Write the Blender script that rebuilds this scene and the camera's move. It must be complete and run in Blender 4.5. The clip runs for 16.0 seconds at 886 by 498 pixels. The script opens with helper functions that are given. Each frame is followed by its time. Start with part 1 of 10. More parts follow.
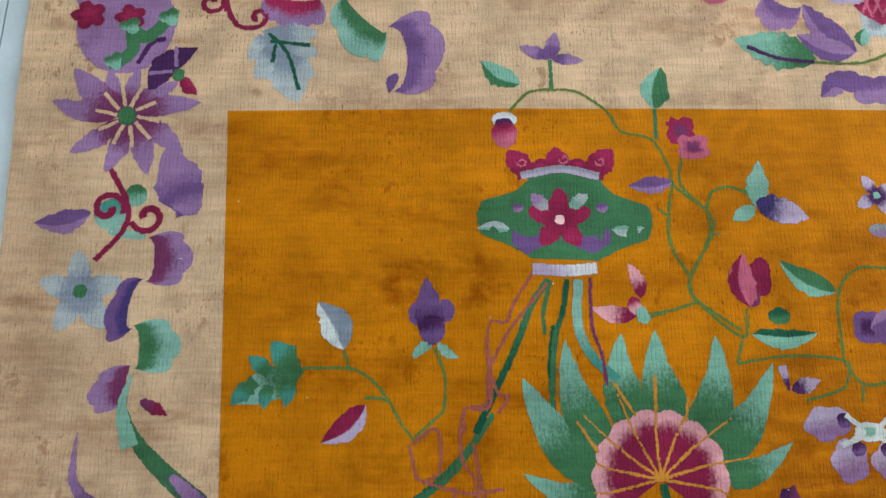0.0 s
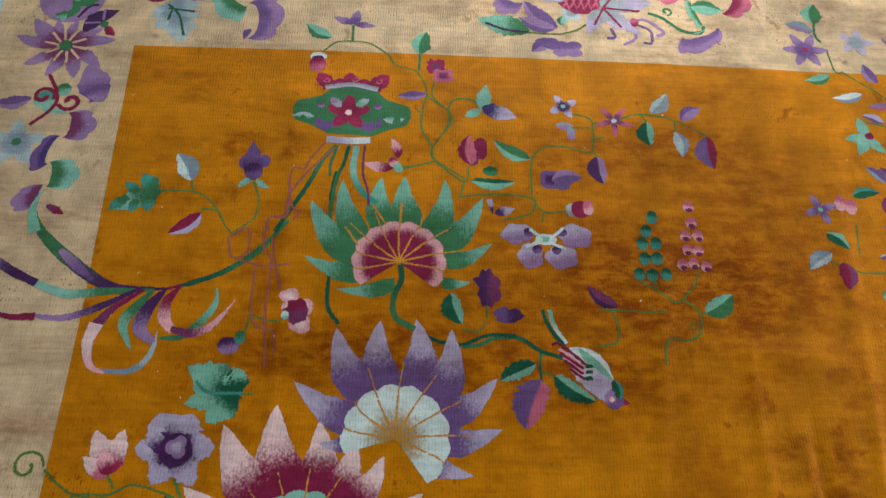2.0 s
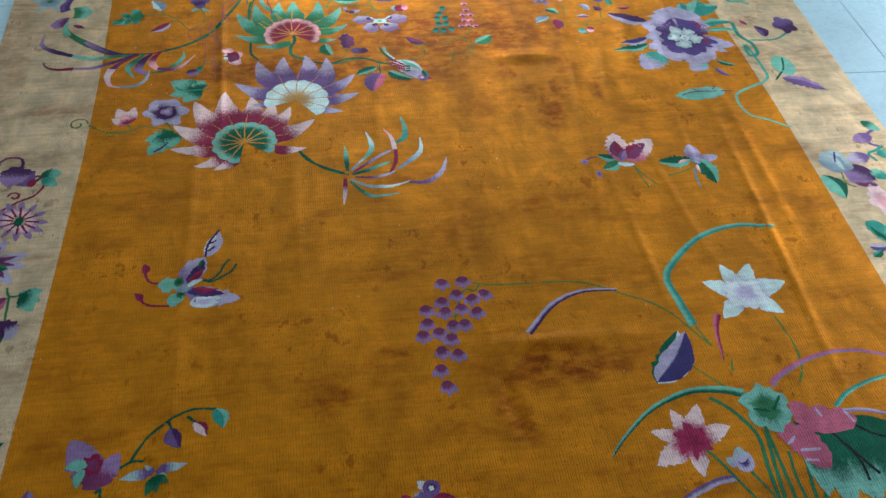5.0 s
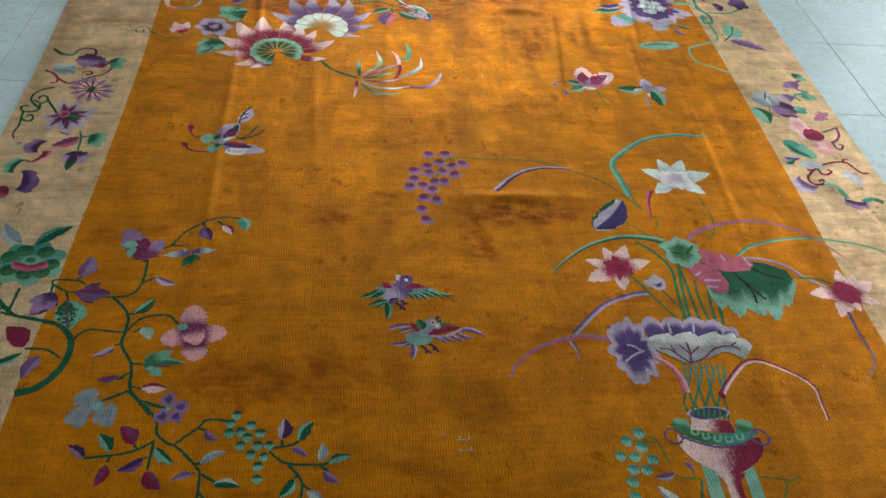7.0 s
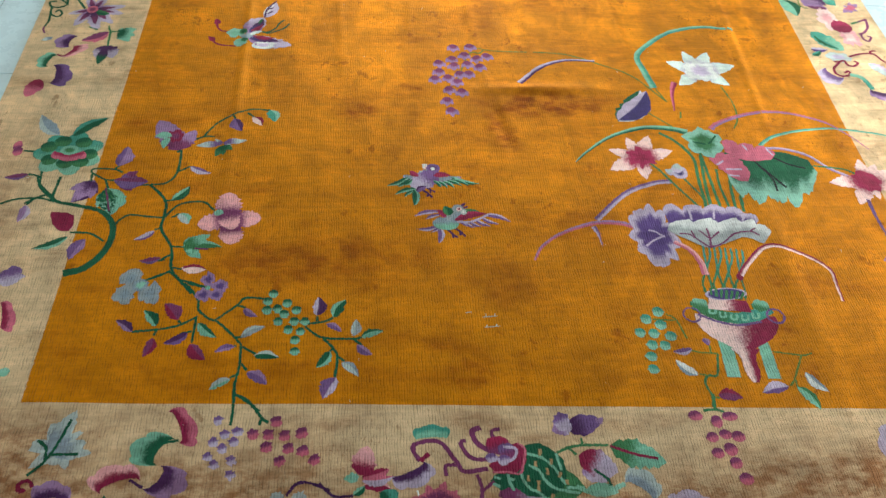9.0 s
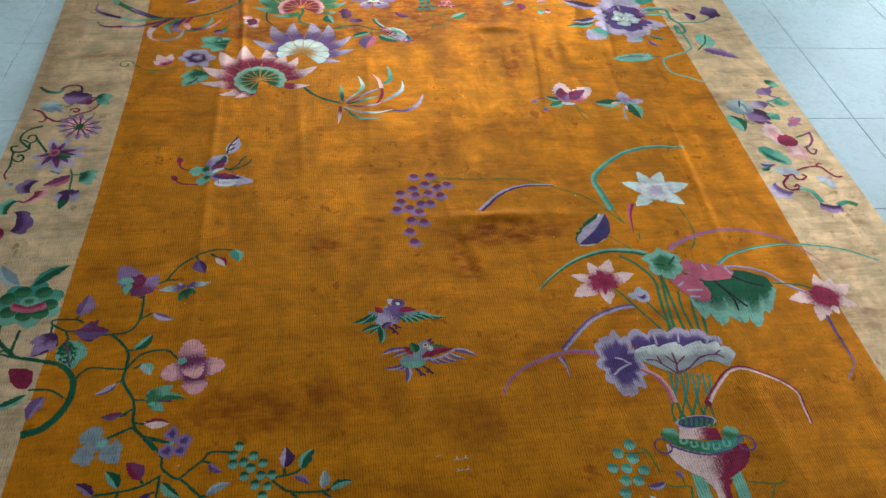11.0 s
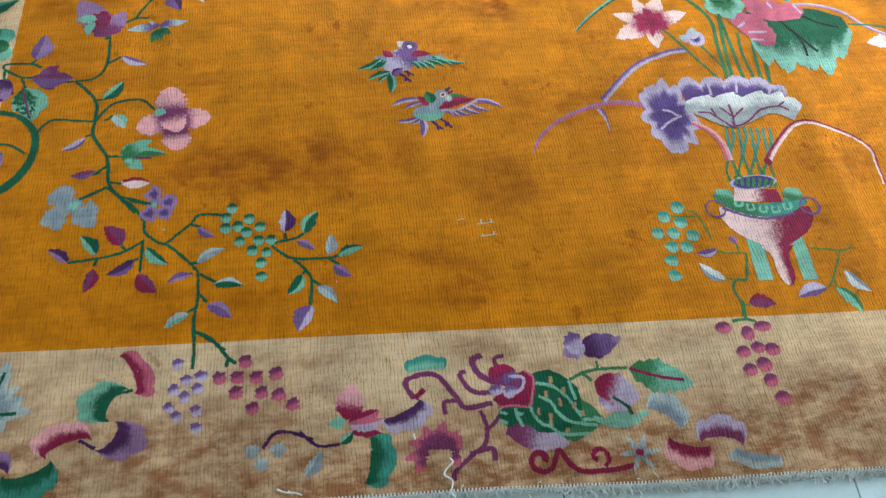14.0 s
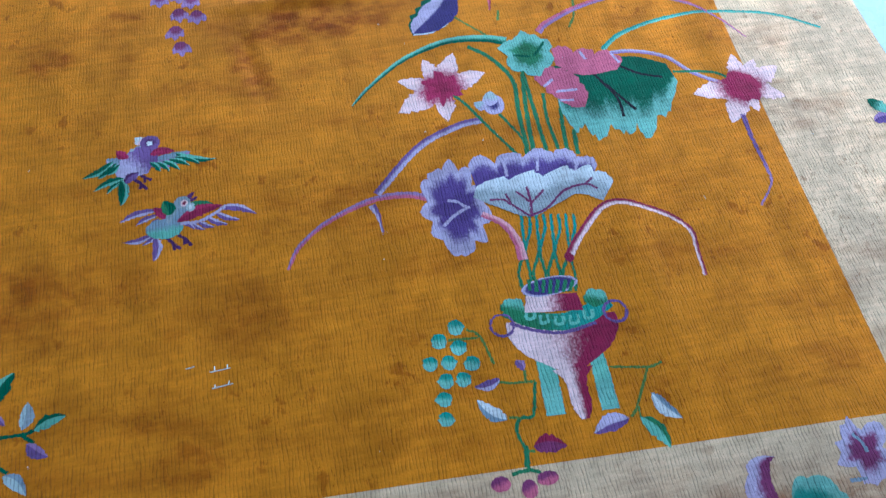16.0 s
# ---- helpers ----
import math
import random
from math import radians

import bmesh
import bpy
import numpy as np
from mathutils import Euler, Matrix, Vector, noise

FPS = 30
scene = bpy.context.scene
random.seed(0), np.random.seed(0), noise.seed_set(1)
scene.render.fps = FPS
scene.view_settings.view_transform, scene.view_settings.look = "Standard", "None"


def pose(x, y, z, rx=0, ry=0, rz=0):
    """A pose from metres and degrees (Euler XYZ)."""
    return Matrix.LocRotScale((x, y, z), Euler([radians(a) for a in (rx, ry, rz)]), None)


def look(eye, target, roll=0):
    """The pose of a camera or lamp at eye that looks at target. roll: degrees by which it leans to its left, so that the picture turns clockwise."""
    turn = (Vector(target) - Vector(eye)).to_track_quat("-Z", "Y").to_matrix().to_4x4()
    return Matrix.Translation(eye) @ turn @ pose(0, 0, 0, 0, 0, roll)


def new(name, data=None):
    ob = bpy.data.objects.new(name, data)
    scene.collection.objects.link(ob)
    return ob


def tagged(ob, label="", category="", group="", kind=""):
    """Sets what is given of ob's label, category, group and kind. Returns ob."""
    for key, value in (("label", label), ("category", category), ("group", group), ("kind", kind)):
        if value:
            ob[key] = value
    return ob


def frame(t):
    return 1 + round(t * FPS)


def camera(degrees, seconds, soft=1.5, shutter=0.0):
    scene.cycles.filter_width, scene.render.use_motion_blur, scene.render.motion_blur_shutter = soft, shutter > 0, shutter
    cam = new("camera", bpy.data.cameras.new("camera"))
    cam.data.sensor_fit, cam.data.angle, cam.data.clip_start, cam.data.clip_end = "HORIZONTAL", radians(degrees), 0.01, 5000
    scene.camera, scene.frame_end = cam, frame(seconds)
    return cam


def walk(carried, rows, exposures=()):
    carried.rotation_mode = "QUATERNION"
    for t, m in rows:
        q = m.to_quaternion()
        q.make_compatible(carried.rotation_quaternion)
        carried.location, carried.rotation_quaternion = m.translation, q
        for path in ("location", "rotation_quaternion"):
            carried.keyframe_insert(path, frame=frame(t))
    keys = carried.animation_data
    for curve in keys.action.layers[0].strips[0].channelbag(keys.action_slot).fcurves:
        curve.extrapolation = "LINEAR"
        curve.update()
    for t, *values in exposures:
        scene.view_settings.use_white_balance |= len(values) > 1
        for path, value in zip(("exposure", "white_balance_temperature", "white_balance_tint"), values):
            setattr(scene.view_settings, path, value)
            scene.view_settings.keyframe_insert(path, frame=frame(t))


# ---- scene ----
cam = camera(56.3, 16.0, soft=1.5)
PATH = [
    (0, (0.307, 2.417, 1.174), (0.341, 2.934, -0.758), 3.7),
    (0.5, (0.389, 2.43, 1.212), (0.441, 3.085, -0.677), 5.1),
    (1, (0.542, 2.299, 1.299), (0.642, 3.058, -0.548), 8.6),
    (1.5, (0.608, 1.97, 1.378), (0.713, 2.839, -0.421), 8.2),
    (2, (0.651, 1.619, 1.461), (0.725, 2.596, -0.282), 5.5),
    (2.5, (0.71, 1.263, 1.52), (0.782, 2.338, -0.165), 3.8),
    (3, (0.71, 0.927, 1.548), (0.827, 2.091, -0.074), 3.4),
    (3.5, (0.779, 0.625, 1.552), (0.93, 1.833, -0.034), 2.7),
    (4, (0.796, 0.404, 1.568), (1.015, 1.622, -0.003), 3.1),
    (4.2, (0.78, 0.324, 1.577), (1.014, 1.549, 0.013), 3.1),
    (6.3, (0.705, -0.573, 1.584), (0.951, 0.909, 0.264), 4.9),
    (6.5, (0.716, -0.626, 1.565), (0.96, 0.852, 0.241), 5.2),
    (7, (0.723, -0.769, 1.537), (0.954, 0.671, 0.169), 6.2),
    (7.5, (0.694, -0.862, 1.503), (0.935, 0.491, 0.05), 7.8),
    (8, (0.707, -0.851, 1.501), (0.943, 0.42, -0.025), 7.4),
    (8.5, (0.708, -0.844, 1.49), (0.91, 0.354, -0.099), 6.7),
    (9, (0.698, -0.861, 1.526), (0.882, 0.437, 0.016), 5.3),
    (9.5, (0.7, -0.843, 1.58), (0.916, 0.563, 0.174), 5.3),
    (9.7, (0.706, -0.829, 1.621), (0.951, 0.617, 0.261), 5.4),
    (11.8, (0.726, -0.754, 1.6), (0.972, 0.686, 0.234), 3.6),
    (12, (0.733, -0.748, 1.587), (0.971, 0.664, 0.191), 3.4),
    (12.5, (0.734, -0.722, 1.55), (0.966, 0.589, 0.057), 4.1),
    (13, (0.71, -0.678, 1.477), (0.94, 0.523, -0.106), 5.4),
    (13.5, (0.698, -0.66, 1.419), (0.929, 0.444, -0.232), 6.3),
    (14, (0.707, -0.628, 1.366), (0.93, 0.395, -0.338), 6.1),
    (14.5, (0.701, -0.57, 1.314), (0.92, 0.393, -0.425), 5.1),
    (15, (0.779, -0.502, 1.294), (1.017, 0.422, -0.463), 4.6),
    (15.5, (0.973, -0.419, 1.293), (1.227, 0.498, -0.466), 3.8),
    (16, (1.189, -0.316, 1.294), (1.449, 0.648, -0.439), 4.2),
]
EXPOSURES = [(0, -0.46, 6500, 17), (0.5, -0.86, 6600, 16), (1, -0.9, 6500, 14), (2, -0.82, 6500, 11), (2.5, -0.55, 6150, 8), (3, -0.62, 6200, 5), (3.5, -0.82, 5900, 5), (4, -0.8, 4850, 2), (4.5, -0.93, 5100, 2), (6.3, -1.36, 6450, 0), (7, -1.18, 6700, 7), (7.5, -0.88, 6500, 3), (8, -0.66, 6450, 2), (8.5, -0.5, 6600, 6), (9, -0.44, 6700, 4), (9.5, -0.7, 5900, 2), (9.7, -0.8, 5600, 2), (11.8, -1.16, 6400, 7), (12, -1.1, 6400, 7), (12.5, -0.64, 6300, 4), (13, -0.46, 6200, 6), (13.5, -0.28, 5600, 3), (14, -0.18, 6100, 5), (14.5, -0.15, 6400, 6), (15, -0.08, 6250, 7), (15.5, 0.04, 5350, 7), (16, -0.3, 4600, 8)]
walk(cam, [(t, look(eye, target, roll)) for t, eye, target, roll in PATH], EXPOSURES)

# ---- world and light ----
world = bpy.data.worlds.new("world")
scene.world = world
world.use_nodes = True
sky = world.node_tree.nodes.new("ShaderNodeTexSky")
sky.sky_type = "NISHITA"
sky.sun_disc = False
sky.sun_elevation, sky.sun_rotation = radians(40), radians(60)
world.node_tree.links.new(sky.outputs[0], world.node_tree.nodes["Background"].inputs[0])
world.node_tree.nodes["Background"].inputs[1].default_value = 0.12

sun = new("sun", bpy.data.lights.new("sun", "SUN"))
sun.data.energy, sun.data.angle, sun.data.color = 0.8, radians(15), (1.0, 0.96, 0.9)
sun.matrix_world = look((0, 0, 6), (-4, -2.3, 1.0))


def opening_light(name, m, width, height, watts, color):
    """A rectangular lamp in a window opening: daylight east and north, added fill west."""
    ob = new(name, bpy.data.lights.new(name, "AREA"))
    ob.data.shape, ob.data.size, ob.data.size_y = "RECTANGLE", width, height
    ob.data.energy, ob.data.color = watts, color
    ob.matrix_world = m


opening_light("daylight_east", look((4.55, 1.95, 1.55), (0.6, 1.3, 0.2)), 4.6, 2.1, 124, (0.86, 0.94, 1.0))
opening_light("daylight_north", look((1.7, 6.05, 1.6), (1.1, 1.0, 0.3)), 2.8, 1.9, 125, (0.86, 0.94, 1.0))
# Added fill that brightens the left side; no window is known there.
opening_light("fill_west", look((-3.55, 0.2, 1.6), (0.6, 1.0, 0.2)), 3.0, 1.7, 64, (0.93, 0.97, 1.0))

# ---- materials ----
PALETTE = {
    "orange": (0.49, 0.168, 0.003), "tan": (0.565, 0.40, 0.24), "forest": (0.012, 0.085, 0.045), "green": (0.042, 0.15, 0.065),
    "mint": (0.17, 0.38, 0.28), "teal": (0.05, 0.23, 0.18), "aqua": (0.20, 0.40, 0.32), "plum": (0.06, 0.02, 0.08),
    "violet": (0.14, 0.075, 0.20), "lilac": (0.27, 0.16, 0.305), "lavender": (0.41, 0.34, 0.46), "maroon": (0.20, 0.015, 0.05),
    "crimson": (0.28, 0.02, 0.07), "rose": (0.46, 0.11, 0.17), "pink": (0.66, 0.32, 0.34), "blush": (0.72, 0.50, 0.48),
    "mulberry": (0.16, 0.035, 0.10), "pale": (0.36, 0.42, 0.42), "stone": (0.24, 0.27, 0.29),
    "grey": (0.30, 0.32, 0.33), "slate": (0.20, 0.25, 0.30), "white": (0.56, 0.57, 0.57), "snow": (0.54, 0.62, 0.59), "navy": (0.05, 0.035, 0.13),
    "olive": (0.10, 0.17, 0.04), "fawn": (0.34, 0.22, 0.11), "gold": (0.50, 0.22, 0.03), "black": (0.015, 0.012, 0.02), "iris": (0.085, 0.048, 0.17), "cord": (0.33, 0.095, 0.07),
}


class Tree:
    """Short forms for building node trees."""

    def __init__(self, tree):
        self.tree = tree

    def node(self, kind, values=None, operation="", use_clamp=False, easing="", blend="", uv_map="", group=None):
        n = self.tree.nodes.new(kind)
        if operation:
            n.operation = operation
        if use_clamp:
            n.use_clamp = True
        if easing:
            n.interpolation_type = easing
        if blend:
            n.data_type, n.blend_type = "RGBA", blend
        if uv_map:
            n.uv_map = uv_map
        if group:
            n.node_tree = group
        for key, value in (values or {}).items():
            self.set(n.inputs[key], value)
        return n

    def set(self, socket, value):
        if isinstance(value, bpy.types.NodeSocket):
            self.tree.links.new(value, socket)
        else:
            socket.default_value = value

    def math(self, op, a, b=0.0, clamp=False):
        return self.node("ShaderNodeMath", {0: a, 1: b}, operation=op, use_clamp=clamp).outputs[0]

    def vmath(self, op, a, b):
        n = self.node("ShaderNodeVectorMath", {0: a, 1: b}, operation=op)
        return n.outputs["Value"] if op == "LENGTH" else n.outputs["Vector"]

    def noise(self, vector, scale, detail=2.0, rough=0.5):
        return self.node("ShaderNodeTexNoise", {"Vector": vector, "Scale": scale, "Detail": detail, "Roughness": rough}).outputs["Fac"]

    def ramp(self, value, a, b, lo=0.0, hi=1.0):
        return self.node("ShaderNodeMapRange", {"Value": value, "From Min": a, "From Max": b, "To Min": lo, "To Max": hi}, easing="SMOOTHSTEP").outputs[0]

    def mix(self, fac, a, b, blend="MIX"):
        n = self.node("ShaderNodeMix", blend=blend)
        self.set(n.inputs[0], fac), self.set(n.inputs[6], a), self.set(n.inputs[7], b)
        return n.outputs[2]


def rgba(color):
    return (*(PALETTE[color] if isinstance(color, str) else color), 1.0)


# Old soiled places in the pile, some with painted-in nap shade: centre x, y, half sizes x, y, strength.
STAINS_AND_NAP_SHADE = [(1.22, 1.01, 0.20, 0.07, 0.9), (1.07, 0.90, 0.05, 0.10, 0.8), (0.56, 0.42, 0.26, 0.07, 0.7), (1.02, 0.34, 0.10, 0.07, 0.55), (0.92, 0.09, 0.03, 0.07, 0.7),
          (0.26, 2.68, 0.035, 0.04, 0.75), (0.37, 2.69, 0.035, 0.035, 0.75), (1.22, 2.32, 0.16, 0.07, 0.8), (0.92, 2.42, 0.14, 0.07, 0.55), (1.02, 2.60, 0.16, 0.06, 0.5),
          (0.50, 2.19, 0.22, 0.05, 0.7), (0.78, 2.86, 0.20, 0.05, 0.35), (1.41, 1.93, 0.05, 0.09, 0.85), (0.68, 0.97, 0.05, 0.035, 0.8), (0.81, 1.08, 0.045, 0.03, 0.75), (0.90, -0.27, 1.1, 0.12, 0.95), (1.3, 2.15, 0.05, 0.05, 0.8), (1.46, 2.05, 0.03, 0.05, 0.8), (1.56, 2.02, 0.025, 0.05, 0.75), (1.36, 2.03, 0.04, 0.03, 0.7), (1.18, 1.98, 0.09, 0.10, 0.45), (1.2, 2.68, 0.35, 0.10, 0.65), (1.18, 2.38, 0.42, 0.17, 0.95), (0.85, 2.52, 0.25, 0.07, 0.45), (1.0, 2.25, 0.035, 0.2, 0.7), (1.12, 2.2, 0.03, 0.16, 0.7), (1.38, 2.3, 0.08, 0.16, 0.6), (0.72, 2.22, 0.03, 0.2, 0.55), (1.5, 2.2, 0.05, 0.14, 0.6), (1.4, 2.55, 0.12, 0.07, 0.6), (1.72, -0.19, 0.45, 0.10, 0.9),
          (0.42, -0.16, 0.28, 0.10, 0.85), (0.05, -0.17, 0.40, 0.09, 0.9), (-0.12, -0.10, 0.3, 0.14, 1.0), (0.62, 2.21, 0.45, 0.09, 0.85), (0.98, 2.16, 0.25, 0.09, 0.8), (1.0, 2.32, 0.5, 0.10, 0.7), (1.38, 2.52, 0.2, 0.2, 0.65), (0.36, 2.3, 0.05, 0.25, 0.6), (0.30, 2.05, 0.18, 0.05, 0.5), (1.25, -0.24, 0.6, 0.08, 0.9), (-0.27, 2.20, 0.07, 0.65, 0.5), (-0.08, 2.06, 0.14, 0.04, 0.6), (0.62, 3.20, 0.45, 0.07, 0.5), (1.05, 1.45, 0.10, 0.12, 0.4), (1.5, 2.42, 0.09, 0.06, 0.5), (-0.22, 0.4, 0.08, 0.5, 0.5), (0.93, -0.03, 0.10, 0.04, 0.6), (0.10, 0.0, 0.2, 0.05, 0.4), (0.6, 0.1, 0.5, 0.05, 0.35)]


def pile_group():
    """Shader of soiled, ribbed wool pile from a dye colour."""
    group = bpy.data.node_groups.new("wool_pile", "ShaderNodeTree")
    group.interface.new_socket("Color", in_out="INPUT", socket_type="NodeSocketColor")
    group.interface.new_socket("Wear", in_out="INPUT", socket_type="NodeSocketFloat")
    group.interface.new_socket("Shader", in_out="OUTPUT", socket_type="NodeSocketShader")
    t = Tree(group)
    given = t.node("NodeGroupInput")
    place = t.node("ShaderNodeNewGeometry").outputs["Position"]
    drift = t.node("ShaderNodeTexNoise", {"Vector": place, "Scale": 9.0, "Detail": 2.0}).outputs["Color"]
    leaning = t.vmath("ADD", place, t.vmath("MULTIPLY", t.vmath("SUBTRACT", drift, (0.5, 0.5, 0.5)), (0.004, 0.0, 0.0)))
    axes = t.node("ShaderNodeSeparateXYZ", {0: leaning})
    along = axes.outputs[1]
    stray = t.noise(t.vmath("MULTIPLY", place, (34.0, 16.0, 1.0)), 1.0, 3.0, 0.6)
    cords = t.math("ABSOLUTE", t.math("SINE", t.math("ADD", t.math("MULTIPLY", axes.outputs[0], math.pi / 0.0060), t.math("MULTIPLY", stray, 7.0))))
    broken = t.ramp(t.noise(t.vmath("MULTIPLY", place, (95.0, 42.0, 1.0)), 1.0, 2.0, 0.6), 0.38, 0.60, 0.12, 1.0)
    ribs = t.math("SUBTRACT", 1.0, t.math("MULTIPLY", t.ramp(cords, 0.0, 0.75, 1.0, 0.0), broken))
    # Shade in the grooves between ribs, painted as darker tone, deepest at the near end.
    groove_shade = t.ramp(along, 0.3, 1.3, 0.73, 0.95)
    knots = t.noise(t.vmath("MULTIPLY", place, (420.0, 300.0, 1.0)), 1.0, 1.0)
    bands = t.noise(t.vmath("MULTIPLY", place, (1.1, 12.0, 1.0)), 1.0, 4.0, 0.65)
    swirl = t.node("ShaderNodeTexNoise", {"Vector": place, "Scale": 2.3, "Detail": 3.0}).outputs["Color"]
    combed = t.vmath("ADD", place, t.vmath("MULTIPLY", t.vmath("SUBTRACT", swirl, (0.5, 0.5, 0.5)), (0.30, 0.30, 0.0)))
    lay = t.noise(t.vmath("MULTIPLY", combed, (9.0, 2.0, 1.0)), 1.0, 5.0, 0.62)
    mottle = t.noise(t.vmath("MULTIPLY", place, (2.6, 8.5, 1.0)), 1.0, 6.0, 0.68)
    blotch = t.noise(t.vmath("MULTIPLY", place, (17.0, 30.0, 1.0)), 1.0, 5.0, 0.7)
    flecks = t.noise(t.vmath("MULTIPLY", place, (75.0, 46.0, 1.0)), 1.0, 2.0, 0.6)
    warp = t.node("ShaderNodeTexNoise", {"Vector": place, "Scale": 8.0, "Detail": 5.0, "Roughness": 0.7}).outputs["Color"]
    warp = t.vmath("MULTIPLY", t.vmath("SUBTRACT", warp, (0.5, 0.5, 0.5)), (0.26, 0.18, 0.0))
    warped = t.vmath("MULTIPLY", t.vmath("ADD", place, warp), (1.0, 1.0, 0.0))
    soil_and_nap = t.ramp(mottle, 0.46, 0.72, 0.0, 0.62)
    # Stains, and around y 2.4 also the dark of averted nap, put into the colour.
    for x, y, sx, sy, strength in STAINS_AND_NAP_SHADE:
        away = t.vmath("LENGTH", t.vmath("DIVIDE", t.vmath("SUBTRACT", warped, (x, y, 0.0)), (sx, sy, 1.0)), (0, 0, 0))
        soil_and_nap = t.math("MAXIMUM", soil_and_nap, t.ramp(away, 0.2, 1.7, strength, 0.0))
    soil_and_nap = t.math("MULTIPLY", soil_and_nap, t.ramp(blotch, 0.35, 0.63, 0.42, 1.18))
    soil_and_nap = t.math("MAXIMUM", soil_and_nap, t.ramp(flecks, 0.70, 0.76, 0.0, 0.5))
    ticks = t.noise(t.vmath("MULTIPLY", leaning, (290.0, 85.0, 1.0)), 1.0, 2.0, 0.6)
    parted = t.noise(t.vmath("MULTIPLY", place, (5.0, 4.0, 1.0)), 1.0, 4.0, 0.7)
    soil_and_nap = t.math("MAXIMUM", soil_and_nap, t.math("MULTIPLY", t.ramp(ticks, 0.615, 0.66, 0.0, 0.9), t.ramp(parted, 0.46, 0.62)))
    blots = t.noise(t.vmath("MULTIPLY", place, (24.0, 19.0, 1.0)), 1.0, 4.0, 0.6)
    soil_and_nap = t.math("MAXIMUM", soil_and_nap, t.math("MULTIPLY", t.ramp(blots, 0.585, 0.64, 0.0, 0.62), t.ramp(parted, 0.47, 0.60)))
    soil_and_nap = t.math("MULTIPLY", soil_and_nap, given.outputs["Wear"], True)
    tone = t.math("ADD", t.ramp(bands, 0.3, 0.7, -0.04, 0.04), t.node("ShaderNodeMapRange", {"Value": ribs, "From Min": 0.0, "From Max": 1.0, "To Min": groove_shade, "To Max": 1.13}, easing="SMOOTHSTEP").outputs[0])
    tone = t.math("ADD", tone, t.ramp(knots, 0.25, 0.75, -0.05, 0.05))
    weft = t.noise(t.vmath("MULTIPLY", place, (9.0, 105.0, 1.0)), 1.0, 3.0, 0.65)
    tone = t.math("ADD", tone, t.ramp(weft, 0.32, 0.68, -0.10, 0.08))
    # Nap sheen painted into the tone: streaks lighter and darker with the lay.
    tone = t.math("ADD", tone, t.ramp(lay, 0.36, 0.64, -0.08, 0.06))
    ruffle = t.noise(t.vmath("MULTIPLY", combed, (13.0, 14.0, 1.0)), 1.0, 5.0, 0.66)
    tone = t.math("MULTIPLY", tone, t.ramp(ruffle, 0.33, 0.67, 0.86, 1.14))
    tint = t.node("ShaderNodeCombineColor", {0: tone, 1: tone, 2: tone}).outputs[0]
    color = t.mix(1.0, given.outputs["Color"], tint, "MULTIPLY")
    soiled = t.mix(1.0, color, (0.40, 0.25, 0.18, 1.0), "MULTIPLY")
    color = t.mix(soil_and_nap, color, soiled)
    height = t.math("ADD", t.math("MULTIPLY", ribs, t.ramp(along, 0.3, 1.3, 0.46, 0.12)), t.math("MULTIPLY", knots, 0.2))
    height = t.math("ADD", height, t.math("MULTIPLY", t.noise(t.vmath("MULTIPLY", place, (9.0, 14.0, 1.0)), 1.0, 1.0), 0.45))
    height = t.math("ADD", height, t.math("MULTIPLY", t.noise(t.vmath("MULTIPLY", combed, (7.0, 3.0, 1.0)), 1.0, 1.0), 1.0))
    bump = t.node("ShaderNodeBump", {"Strength": 0.5, "Distance": 0.007, "Height": height}).outputs[0]
    gloss = t.mix(0.035, t.mix(1.0, color, (1.7, 1.58, 1.45, 1.0), "MULTIPLY"), (0.85, 0.74, 0.45, 1.0))
    shader = t.node("ShaderNodeBsdfPrincipled", {"Base Color": color, "Roughness": 0.55, "Specular IOR Level": 0.15, "Specular Tint": gloss,
                                                 "Sheen Weight": t.ramp(lay, 0.32, 0.68, 0.15, 0.32), "Sheen Roughness": 0.5, "Sheen Tint": gloss, "Normal": bump})
    lustre = t.node("ShaderNodeBsdfAnisotropic", {"Color": gloss, "Roughness": 0.38, "Normal": bump}).outputs[0]
    silky = t.math("MULTIPLY", t.ramp(lay, 0.34, 0.66, 0.22, 0.44), t.ramp(ruffle, 0.35, 0.65, 0.9, 1.1))
    grazing = t.node("ShaderNodeLayerWeight", {"Blend": 0.5}).outputs["Facing"]
    silky = t.math("MULTIPLY", silky, t.ramp(grazing, 0.08, 0.62, 0.10, 1.5), True)
    nap = t.node("ShaderNodeMixShader", {0: silky, 1: shader.outputs[0], 2: lustre}).outputs[0]
    t.tree.links.new(nap, t.node("NodeGroupOutput").inputs[0])
    return group


PILE = pile_group()
DYES = {}


